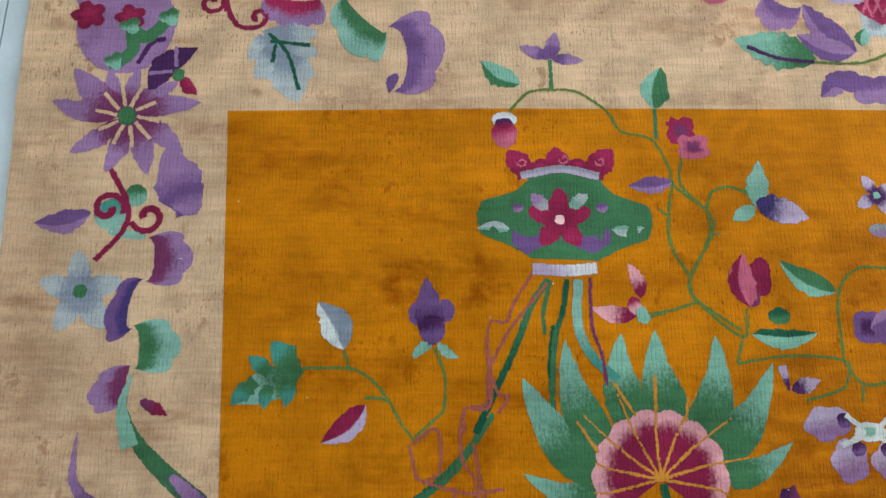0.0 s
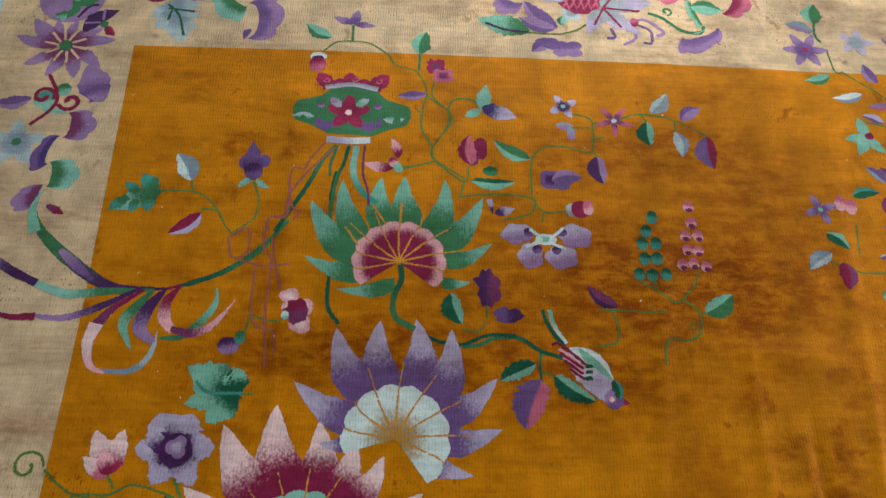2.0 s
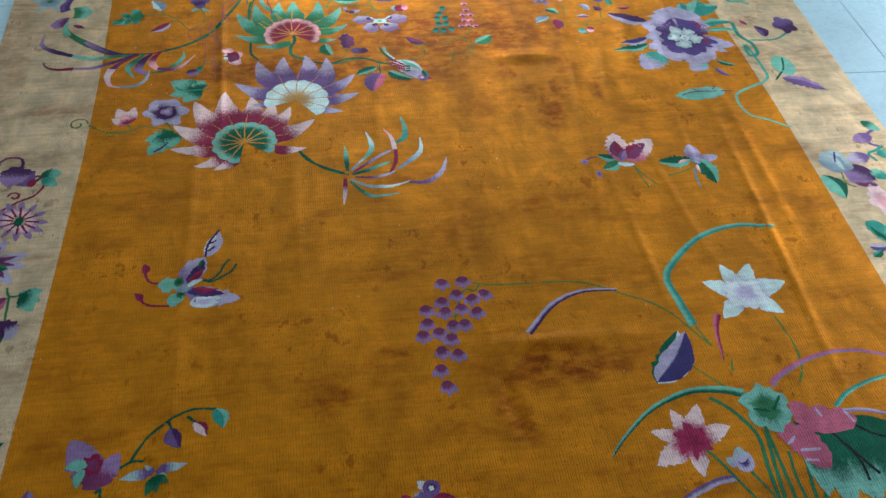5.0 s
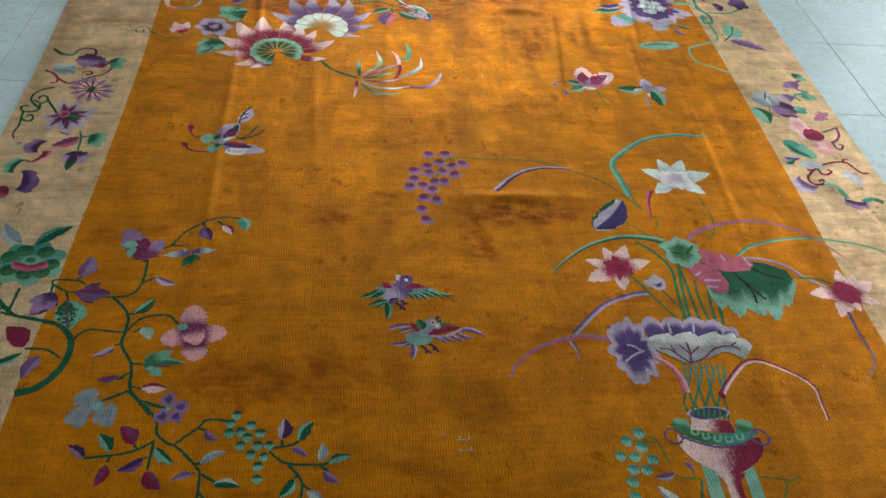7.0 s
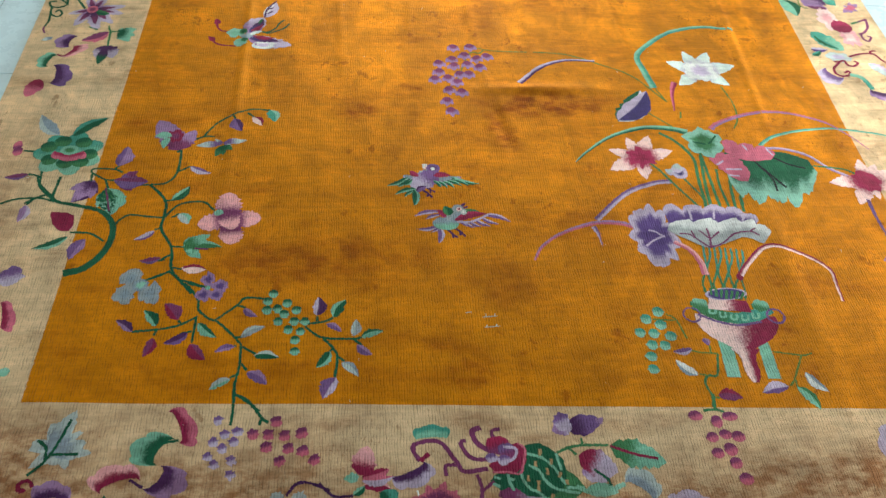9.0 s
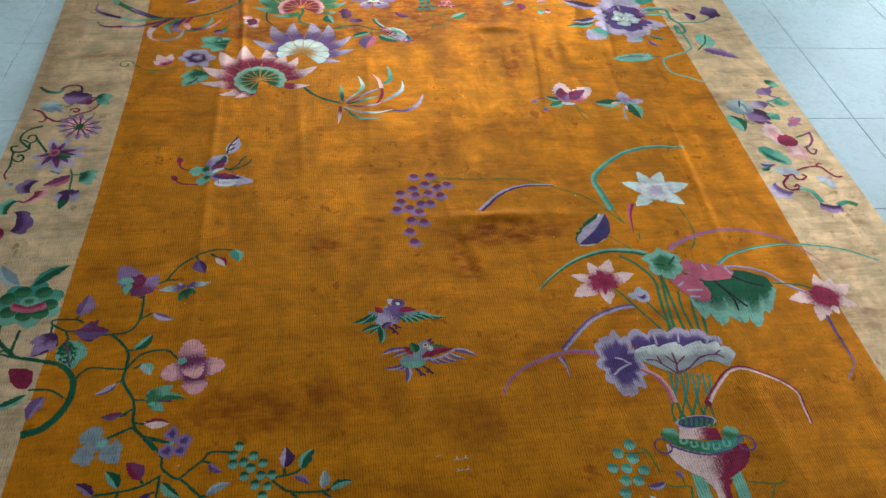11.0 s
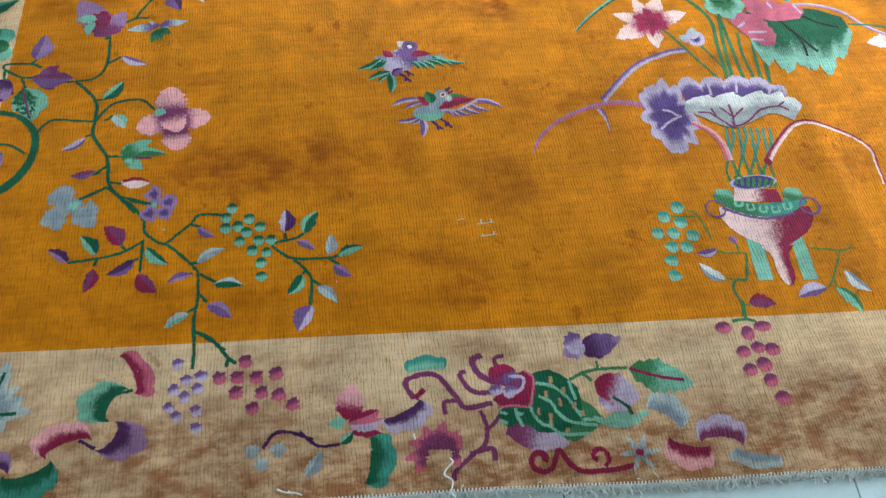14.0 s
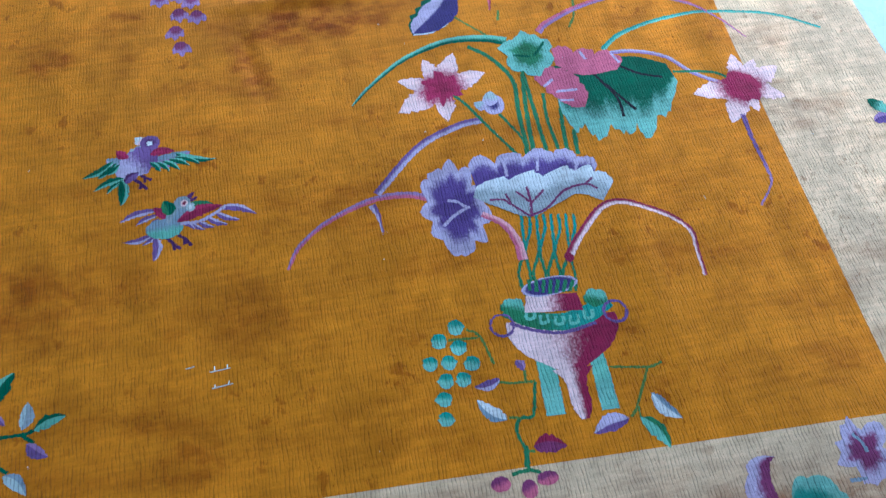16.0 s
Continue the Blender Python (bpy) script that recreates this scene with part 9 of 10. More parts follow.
blob(nm, (0.97, -0.122), 0.0322, 0.0194, 0, 'maroon', 'maroon', name='petal', layer='petal', jag=0.3, flow=-75)
blob(nm, (0.995, -0.102), 0.0192, 0.0284, 0, 'maroon', 'maroon', name='petal', layer='petal', jag=0.2, flow=-75)
blob(nm, (0.959, -0.078), 0.0232, 0.0224, 0, 'crimson', 'mulberry', name='petal', layer='petal', jag=0.4, flow=-75)
blob(nm, (0.976, -0.091), 0.0181, 0.0184, 0, 'violet', 'mulberry', name='petal', layer='heart', jag=0.3, flow=-75)
blob(nm, (0.943, -0.105), 0.0132, 0.0112, 0, 'violet', 'lavender', name='petal', layer='heart', flow=-75)
blob(nm, (0.968, -0.109), 0.0132, 0.0102, 0, 'violet', 'lavender', name='petal', layer='heart', flow=-75)
strip(nm, [(0.999, -0.074), (1.013, -0.09), (1.005, -0.122), (0.996, -0.141), (0.972, -0.137), (0.941, -0.136)], 0.002, 'rose', name='petal_edge', layer='detail')
strip(nm, [(0.969, -0.082), (0.994, -0.086), (0.991, -0.104), (0.976, -0.114)], 0.003, 'lavender', name='petal_edge', layer='detail')
strip(nm, [(0.956, -0.107), (0.961, -0.119), (0.974, -0.118)], 0.003, 'lavender', name='petal_edge', layer='detail')
nt = crescent(rug, (0.797, -0.212), (0.859, -0.216), (0.836, -0.166), 0.35, 'mulberry', 'rose', name='thistle_motif', label='dark pink jagged thistle')
leaf(nt, (0.804, -0.211), (0.788, -0.238), 0.6, 'mulberry', 'rose', mode='along', root=0.7, name='spike', layer='leaf')
leaf(nt, (0.812, -0.203), (0.77, -0.212), 0.45, 'mulberry', 'rose', mode='along', root=0.7, name='spike', layer='leaf')
leaf(nt, (0.816, -0.194), (0.778, -0.181), 0.45, 'mulberry', 'rose', mode='along', root=0.7, name='spike', layer='leaf')
leaf(nt, (0.821, -0.19), (0.809, -0.157), 0.6, 'mulberry', 'rose', mode='along', root=0.7, name='spike', layer='leaf')
leaf(nt, (0.832, -0.189), (0.846, -0.15), 0.5, 'mulberry', 'rose', mode='along', root=0.7, name='spike', layer='leaf')
leaf(nt, (0.844, -0.193), (0.869, -0.171), 0.6, 'mulberry', 'rose', mode='along', root=0.7, name='spike', layer='leaf')
leaf(nt, (0.851, -0.203), (0.872, -0.197), 0.6, 'mulberry', 'rose', mode='along', root=0.7, name='spike', layer='leaf')
leaf(nt, (0.855, -0.208), (0.86, -0.235), 0.6, 'mulberry', 'rose', mode='along', root=0.7, name='spike', layer='leaf')
ns = strip(rug, [(1.032, -0.22), (1.058, -0.259), (1.104, -0.266), (1.158, -0.263)], 0.0091, 'maroon', name='scroll_motif', label='dark red curling scroll')
scroll(ns, (1.0, -0.236), 0.025, 1.1, 0, 0.009, 'maroon', -1, (1.032, -0.22))
scroll(ns, (1.099, -0.241), 0.02, 0.9, -70, 0.008, 'maroon', 1)
nv = strip(rug, [(1.077, -0.098), (1.104, -0.088), (1.133, -0.084), (1.187, -0.086)], 0.004, 'green', name='leaf_branch', label='branch with violet blossoms and a green leaf')
strip(nv, [(1.133, -0.084), (1.134, -0.067)], 0.003, 'green')
strip(nv, [(1.104, -0.09), (1.117, -0.105)], 0.003, 'green')
leaf(nv, (1.106, -0.046), (1.182, -0.028), 0.62, 'plum', 'violet', mode='along', blunt=0.5, name='blossom')
leaf(nv, (1.118, -0.035), (1.074, -0.05), 0.8, 'lavender', 'lilac', mode='along')
blob(nv, (1.098, -0.028), 0.018, 0.0214, 0, 'violet', 'lavender', name='blossom', jag=0.4, flow=-75)
leaf(nv, (1.164, -0.042), (1.188, -0.023), 0.6, 'violet', 'lilac', mode='along')
leaf(nv, (1.189, -0.088), (1.301, -0.13), 0.5, 'green', 'mint', mode='along', teeth=1, blunt=0.3)
strip(nv, [(1.191, -0.088), (1.234, -0.107), (1.284, -0.12)], 0.005, 'maroon', name='vein', layer='petal')
leaf(nv, (1.121, -0.106), (1.196, -0.146), 0.7, 'maroon', 'lavender', mode='along', blunt=0.3, layer='leaf')
blob(nv, (1.152, -0.144), 0.0311, 0.0265, 0, 'lilac', 'lavender', jag=0.4, name='blossom', layer='under', flow=-75)
strip(nv, [(1.147, -0.138), (1.17, -0.159), (1.175, -0.174)], 0.004, 'forest', layer='petal', name='vein')
blob(nv, (1.155, -0.183), 0.0311, 0.0161, 0, 'mint', 'aqua', jag=0.4, name='leaf', flow=-75)
strip(nv, [(1.105, -0.173), (1.148, -0.191), (1.204, -0.171)], 0.009, 'mint', 'aqua', name='leaf')
nw = crescent(rug, (1.204, -0.171), (1.251, -0.209), (1.257, -0.148), 0.25, 'slate', 'pale', name='ribbon_motif', label='pink, violet and blue-grey ribbon folds')
crescent(nw, (1.231, -0.219), (1.296, -0.24), (1.248, -0.28), 0.2, 'maroon', 'pink')
crescent(nw, (1.283, -0.24), (1.353, -0.251), (1.332, -0.19), 0.35, 'mulberry', 'lavender')
crescent(nw, (1.343, -0.25), (1.411, -0.269), (1.363, -0.29), 0.2, 'slate', 'pale')
flower(nw, (1.171, -0.242), 0.038, 6, 0, 'slate', 'pale', ratio=0.28, heart='maroon', heart_r=0.18, blunt=0.1)
gr = strip(rug, [(1.442, 0.026), (1.437, -0.012)], 0.004, 'green', name='grape_spray', label='hanging spray of dark pink grapes')
strip(gr, [(1.408, -0.014), (1.437, -0.013), (1.455, -0.019)], 0.004, 'green')
blob(gr, (1.388, -0.026), 0.016, 0.0126, 0, 'mulberry', 'rose', name='grape', layer='petal', flow=-75)
blob(gr, (1.431, -0.042), 0.013, 0.0155, 0, 'mulberry', 'rose', name='grape', layer='petal', flow=-75)
blob(gr, (1.463, -0.03), 0.018, 0.0114, 0, 'mulberry', 'rose', name='grape', layer='petal', flow=-75)
blob(gr, (1.411, -0.077), 0.014, 0.0124, 0, 'mulberry', 'rose', name='grape', layer='petal', flow=-75)
blob(gr, (1.441, -0.072), 0.014, 0.0124, 0, 'mulberry', 'rose', name='grape', layer='petal', flow=-75)
blob(gr, (1.467, -0.078), 0.015, 0.0136, 0, 'mulberry', 'rose', name='grape', layer='petal', flow=-75)
blob(gr, (1.413, -0.113), 0.014, 0.0124, 0, 'mulberry', 'rose', name='grape', layer='petal', flow=-75)
blob(gr, (1.442, -0.106), 0.015, 0.0158, 0, 'mulberry', 'rose', name='grape', layer='petal', flow=-75)
blob(gr, (1.444, -0.137), 0.014, 0.0136, 0, 'mulberry', 'rose', name='grape', layer='petal', flow=-75)
blob(gr, (1.455, -0.172), 0.015, 0.0146, 0, 'mulberry', 'rose', name='grape', layer='petal', flow=-75)
nx = crescent(rug, (1.832, -0.067), (1.83, -0.143), (1.764, -0.115), 0.4, 'mulberry', 'lavender', name='corner_ribbon', label='pale violet and teal ribbon folds')
crescent(nx, (1.831, -0.143), (1.889, -0.181), (1.896, -0.113), 0.25, 'teal', 'aqua')
blob(nx, (1.979, -0.085), 0.0437, 0.0483, 0, 'mulberry', 'lavender', jag=0.5, lobes=5, amp=0.3, power=1.4, name='blossom')
strip(nx, [(1.97, -0.055), (1.979, -0.072), (1.982, -0.088)], 0.0051, 'slate', name='vein', layer='petal')
strip(nx, [(1.934, -0.125), (1.963, -0.127)], 0.0032, 'slate', name='vein', layer='petal')

# left border near the tree
lt = strip(rug, [(-0.154, 0.72), (-0.123, 0.71), (-0.115, 0.676), (-0.067, 0.621)], 0.006, 'forest', name='border_twigs', label='twigs with purple leaves in the border')
strip(lt, [(-0.195, 0.618), (-0.161, 0.633), (-0.105, 0.635), (-0.067, 0.621)], 0.005, 'forest')
strip(lt, [(-0.186, 0.807), (-0.152, 0.804)], 0.004, 'forest')
strip(lt, [(-0.131, 0.612), (-0.118, 0.635)], 0.004, 'forest')
blob(lt, (-0.205, 0.826), 0.012, 0.0184, 0, 'rose', 'mulberry', name='berry', layer='petal', flow=-75)
blob(lt, (-0.2, 0.804), 0.013, 0.0168, 0, 'mulberry', 'rose', name='berry', layer='petal', flow=-75)
leaf(lt, (-0.153, 0.72), (-0.21, 0.71), 0.4, 'mulberry', 'violet')
leaf(lt, (-0.133, 0.612), (-0.139, 0.555), 0.5, 'lilac', 'lavender')
blob(lt, (-0.111, 0.386), 0.028, 0.0289, 0, 'violet', 'lavender', jag=0.4, name='blossom', flow=-75)
crescent(lt, (-0.114, 0.311), (-0.097, 0.245), (-0.07, 0.269), 0.1, 'maroon', 'rose')
blob(lt, (-0.058, 0.129), 0.012, 0.0114, 0, 'aqua', 'mint', name='leaf', flow=-75)

# vase with lotus bouquet
vase = vessel(rug, (1.55, 0.132), (1.557, 0.234), [0.0151, 0.0316, 0.0539, 0.0724, 0.0845, 0.0928, 0.0977, 0.0987, 0.0967], 'blush', 'maroon', mode='across', name='vase_motif', label='footed vase in pink and maroon with a mint collar', layer='petal')
vessel(vase, (1.549, 0.051), (1.552, 0.14), [0.0071, 0.0153, 0.0173, 0.0173, 0.0173, 0.0214, 0.0357], 'blush', 'maroon', mode='across', name='vase_foot', layer='petal')
vessel(vase, (1.503, 0.066), (1.51, 0.168), [0.0163, 0.0163, 0.0163], 'aqua', 'mint', name='vase_leg', layer='leaf')
vessel(vase, (1.594, 0.059), (1.599, 0.165), [0.0151, 0.0151, 0.0132], 'aqua', 'mint', name='vase_leg', layer='leaf')
strip(vase, [(1.466, 0.268), (1.502, 0.242), (1.553, 0.226), (1.604, 0.232), (1.647, 0.254)], 0.0326, 'green', 'teal', name='collar', layer='heart')
blob(vase, (1.479, 0.269), 0.0214, 0.0165, 0, 'green', 'mint', name='collar_curl', layer='heart', lobes=5, amp=0.15, flow=60)
blob(vase, (1.628, 0.261), 0.0214, 0.0177, 0, 'green', 'mint', name='collar_curl', layer='heart', lobes=5, amp=0.15, flow=60)
strip(vase, [(1.501, 0.257), (1.498, 0.242), (1.511, 0.242), (1.513, 0.256)], 0.0041, 'mint', name='collar_key', layer='detail')
strip(vase, [(1.523, 0.245), (1.521, 0.23), (1.533, 0.23), (1.536, 0.244)], 0.0051, 'mint', name='collar_key', layer='detail')
strip(vase, [(1.549, 0.238), (1.546, 0.223), (1.559, 0.223), (1.562, 0.236)], 0.0051, 'mint', name='collar_key', layer='detail')
strip(vase, [(1.575, 0.236), (1.572, 0.221), (1.585, 0.221), (1.588, 0.235)], 0.0041, 'mint', name='collar_key', layer='detail')
strip(vase, [(1.602, 0.241), (1.599, 0.226), (1.612, 0.226), (1.615, 0.24)], 0.0051, 'mint', name='collar_key', layer='detail')
strip(vase, [(1.466, 0.238), (1.512, 0.216), (1.558, 0.206), (1.615, 0.214)], 0.004, 'violet', name='collar_edge', layer='heart')
vessel(vase, (1.549, 0.247), (1.553, 0.281), [0.052, 0.0498, 0.0457], 'blush', 'maroon', mode='across', name='vase_neck', layer='detail')
blob(vase, (1.554, 0.297), 0.053, 0.0187, 3, 'navy', 'lavender', power=5, name='vase_mouth', layer='detail')
strip(vase, [(1.521, 0.316), (1.517, 0.294)], 0.0051, 'green', name='stalk', layer='top')
strip(vase, [(1.534, 0.314), (1.528, 0.29)], 0.0061, 'green', name='stalk', layer='top')
strip(vase, [(1.547, 0.311), (1.539, 0.286)], 0.0061, 'green', name='stalk', layer='top')
strip(vase, [(1.56, 0.309), (1.55, 0.282)], 0.0061, 'green', name='stalk', layer='top')
strip(vase, [(1.573, 0.307), (1.562, 0.281)], 0.0061, 'green', name='stalk', layer='top')
strip(vase, [(1.586, 0.304), (1.575, 0.281)], 0.0061, 'green', name='stalk', layer='top')
strip(vase, [(1.599, 0.302), (1.587, 0.281)], 0.0061, 'green', name='stalk', layer='top')
scroll(vase, (1.453, 0.237), 0.0204, 1.0, 0, 0.0041, 'violet', 1, name='ring_handle', layer='detail', shrink=0.0)
scroll(vase, (1.655, 0.229), 0.0204, 1.0, 0, 0.0051, 'violet', 1, name='ring_handle', layer='detail', shrink=0.0)

# stalks and leaves of the bouquet
bq = strip(rug, [(1.504, 0.315), (1.51, 0.283)], 0.0032, 'green', name='lotus_bouquet', label='lotus stalks, leaves and blossoms rising from the vase')
strip(bq, [(1.507, 0.295), (1.507, 0.333), (1.527, 0.375), (1.536, 0.42), (1.541, 0.453)], 0.004, 'green', 'teal', name='stalk')
strip(bq, [(1.52, 0.293), (1.527, 0.33), (1.53, 0.375), (1.55, 0.418), (1.555, 0.451)], 0.0041, 'green', 'teal', name='stalk')
strip(bq, [(1.533, 0.291), (1.533, 0.329), (1.554, 0.37), (1.563, 0.415), (1.569, 0.449)], 0.004, 'green', 'teal', name='stalk')
strip(bq, [(1.546, 0.288), (1.554, 0.325), (1.556, 0.37), (1.577, 0.413), (1.583, 0.446)], 0.0041, 'green', 'teal', name='stalk')
strip(bq, [(1.559, 0.286), (1.559, 0.324), (1.581, 0.365), (1.59, 0.41), (1.596, 0.444)], 0.0041, 'green', 'teal', name='stalk')
strip(bq, [(1.572, 0.284), (1.58, 0.32), (1.583, 0.365), (1.604, 0.408), (1.61, 0.441)], 0.004, 'green', 'teal', name='stalk')
strip(bq, [(1.585, 0.281), (1.585, 0.319), (1.608, 0.36), (1.617, 0.406), (1.624, 0.439)], 0.0041, 'green', 'teal', name='stalk')
strip(bq, [(1.598, 0.279), (1.606, 0.315), (1.61, 0.36), (1.631, 0.403), (1.638, 0.436)], 0.004, 'green', 'teal', name='stalk')
strip(bq, [(1.589, 0.583), (1.595, 0.686), (1.603, 0.77), (1.571, 0.838), (1.531, 0.876)], 0.0092, 'green', 'green', name='stalk')
strip(bq, [(1.6, 0.589), (1.611, 0.684), (1.627, 0.784)], 0.0091, 'green', 'green', name='stalk')
strip(bq, [(1.626, 0.576), (1.627, 0.656), (1.629, 0.792)], 0.0082, 'green', 'green', name='stalk')
strip(bq, [(1.651, 0.572), (1.648, 0.661), (1.656, 0.727)], 0.0071, 'green', 'green', name='stalk')
strip(bq, [(1.666, 0.569), (1.675, 0.648), (1.687, 0.704)], 0.0082, 'green', 'green', name='stalk')
strip(bq, [(1.685, 0.566), (1.693, 0.628)], 0.0091, 'green', 'green', name='stalk')
strip(bq, [(1.571, 0.578), (1.529, 0.657), (1.497, 0.72), (1.472, 0.758)], 0.0061, 'green', 'green', name='stalk')
strip(bq, [(1.586, 0.583), (1.586, 0.623), (1.556, 0.689)], 0.0051, 'green', 'green', name='stalk')
blob(bq, (1.423, 0.487), 0.0601, 0.0970, 0, 'iris', 'lavender', lobes=11, amp=0.17, jag=0.25, power=2.0, name='lotus_leaf', layer='leaf')
strip(bq, [(1.450, 0.484), (1.422, 0.472), (1.394, 0.451)], 0.004, 'lavender', name='vein', layer='petal')
strip(bq, [(1.443, 0.485), (1.428, 0.499), (1.412, 0.504)], 0.004, 'lavender', name='vein', layer='petal')
frill(bq, [(1.472, 0.510), (1.581, 0.508), (1.690, 0.499)], [(1.466, 0.594), (1.559, 0.594), (1.660, 0.587), (1.721, 0.547)], 5, 'iris', 'lavender', 2.2, 0.2, name='leaf_rim', layer='heart')
strip(bq, [(1.535, 0.580), (1.536, 0.557), (1.535, 0.538)], 0.004, 'lavender', name='vein', layer='detail')
strip(bq, [(1.605, 0.576), (1.596, 0.541)], 0.004, 'lavender', name='vein', layer='detail')
strip(bq, [(1.684, 0.561), (1.667, 0.527)], 0.004, 'lavender', name='vein', layer='detail')
frill(bq, [(1.461, 0.502), (1.511, 0.467), (1.559, 0.443), (1.623, 0.466), (1.661, 0.477), (1.701, 0.454)], [(1.475, 0.532), (1.542, 0.544), (1.612, 0.543), (1.676, 0.541), (1.710, 0.529), (1.738, 0.497)], 5, 'grey', 'white', 1.4, 0.16, name='leaf_fold', layer='top')
strip(bq, [(1.557, 0.445), (1.527, 0.476), (1.514, 0.488), (1.490, 0.491)], 0.005, 'mulberry', name='vein', layer='ridge')
strip(bq, [(1.527, 0.476), (1.523, 0.501)], 0.004, 'mulberry', name='vein', layer='ridge')
strip(bq, [(1.561, 0.449), (1.566, 0.480), (1.566, 0.509)], 0.005, 'mulberry', name='vein', layer='ridge')
strip(bq, [(1.566, 0.472), (1.544, 0.502)], 0.004, 'mulberry', name='vein', layer='ridge')
strip(bq, [(1.566, 0.472), (1.596, 0.497)], 0.004, 'mulberry', name='vein', layer='ridge')
strip(bq, [(1.557, 0.445), (1.593, 0.457), (1.635, 0.489), (1.678, 0.496), (1.699, 0.482)], 0.005, 'mulberry', name='vein', layer='ridge')
strip(bq, [(1.678, 0.496), (1.696, 0.508)], 0.004, 'mulberry', name='vein', layer='ridge')
strip(bq, [(1.469, 0.464), (1.504, 0.436), (1.520, 0.395), (1.521, 0.357)], 0.012, 'rose', 'pink', mode='across', name='blade', layer='petal', end=0.0194)
# curved blades of the bouquet
b1 = strip(rug, [(1.396, 0.507), (1.341, 0.53), (1.271, 0.529), (1.186, 0.497), (1.13, 0.453), (1.106, 0.41)], 0.0160, 'lilac', 'rose', mode='across', name='grass_blade', label='long pink and lilac grass blade', end=0.0061)
b2 = strip(rug, [(1.519, 0.681), (1.461, 0.672), (1.379, 0.634), (1.285, 0.541)], 0.0150, 'violet', 'lavender', mode='across', name='grass_blade', label='lilac grass blade bent over')
strip(b2, [(1.272, 0.519), (1.28, 0.493), (1.283, 0.452)], 0.0143, 'lavender', 'violet', mode='across', end=0.0032)
b3 = strip(rug, [(1.601, 0.345), (1.642, 0.394), (1.698, 0.443), (1.747, 0.441), (1.809, 0.406), (1.843, 0.365), (1.841, 0.318), (1.837, 0.267)], 0.0160, 'blush', 'maroon', mode='across', name='grass_blade', label='dark red grass blade with a pink edge', end=0.0081)
blob(b3, (1.605, 0.348), 0.0092, 0.0104, 0, 'maroon', name='tip')
b4 = strip(rug, [(1.615, 0.878), (1.563, 0.894), (1.487, 0.897), (1.392, 0.863), (1.316, 0.806), (1.27, 0.759)], 0.0230, 'mint', 'forest', mode='across', name='grass_blade', label='broad green grass blade', end=0.0051)
b5 = strip(rug, [(1.811, 0.82), (1.858, 0.854), (1.932, 0.88), (2.025, 0.892), (2.133, 0.881), (2.222, 0.857), (2.305, 0.804)], 0.0112, 'mint', 'teal', mode='across', name='grass_blade', label='long mint grass blade reaching into the border', end=0.0071)
b6 = strip(rug, [(1.689, 0.892), (1.717, 0.916), (1.808, 0.954), (1.916, 0.967), (2.017, 0.935), (2.085, 0.875), (2.131, 0.804)], 0.0173, 'lilac', 'rose', mode='across', name='grass_blade', label='long mauve grass blade', end=0.0041)
b7 = strip(rug, [(1.822, 0.809), (1.884, 0.803), (1.94, 0.778), (1.98, 0.729), (2.032, 0.687)], 0.0091, 'lilac', 'lavender', mode='across', name='grass_blade', label='thin lilac stem with a pink star flower')
strip(b7, [(1.94, 0.738), (2.02, 0.722), (2.057, 0.689)], 0.0061, 'green')
strip(b7, [(2.042, 0.605), (2.038, 0.544), (2.039, 0.473), (2.034, 0.435), (1.995, 0.39)], 0.0092, 'violet', 'lilac', end=0.004)
leaf(b7, (2.07, 0.675), (2.079, 0.762), 0.46, 'crimson', 'blush', mode='along', name='petal', layer='leaf', root=0.7, teeth=1)
leaf(b7, (2.07, 0.675), (1.96, 0.673), 0.46, 'crimson', 'blush', mode='along', name='petal', layer='leaf', root=0.7, teeth=1)
leaf(b7, (2.07, 0.675), (2.013, 0.585), 0.46, 'crimson', 'blush', mode='along', name='petal', layer='leaf', root=0.7, teeth=1)
leaf(b7, (2.07, 0.675), (2.079, 0.603), 0.46, 'crimson', 'blush', mode='along', name='petal', layer='leaf', root=0.7, teeth=1)
leaf(b7, (2.07, 0.675), (2.152, 0.633), 0.46, 'crimson', 'blush', mode='along', name='petal', layer='leaf', root=0.7, teeth=1)
leaf(b7, (2.07, 0.675), (2.166, 0.715), 0.46, 'crimson', 'blush', mode='along', name='petal', layer='leaf', root=0.7, teeth=1)
leaf(b7, (2.07, 0.675), (2.122, 0.741), 0.46, 'crimson', 'blush', mode='along', name='petal', layer='leaf', root=0.7, teeth=1)
blob(b7, (2.071, 0.673), 0.0355, 0.0399, 0, 'maroon', 'crimson', jag=0.5, name='flower_heart', layer='petal')
pk = leaf(rug, (1.455, 0.774), (1.369, 0.808), 0.4, 'crimson', 'blush', mode='along', name='petal', layer='leaf', root=0.6, label='pink star lily')
leaf(pk, (1.457, 0.776), (1.431, 0.857), 0.46, 'crimson', 'blush', mode='along', name='petal', layer='leaf', root=0.7, teeth=1)
leaf(pk, (1.457, 0.776), (1.496, 0.864), 0.46, 'crimson', 'blush', mode='along', name='petal', layer='leaf', root=0.7, teeth=1)
leaf(pk, (1.457, 0.776), (1.552, 0.801), 0.46, 'crimson', 'blush', mode='along', name='petal', layer='leaf', root=0.7, teeth=1)
leaf(pk, (1.457, 0.776), (1.451, 0.688), 0.46, 'crimson', 'blush', mode='along', name='petal', layer='leaf', root=0.7, teeth=1)
leaf(pk, (1.457, 0.776), (1.358, 0.725), 0.46, 'crimson', 'blush', mode='along', name='petal', layer='leaf', root=0.7, teeth=1)
blob(pk, (1.456, 0.776), 0.032, 0.036, 0, 'maroon', 'crimson', lobes=6, amp=0.5, jag=0.5, name='flower_heart', layer='petal')
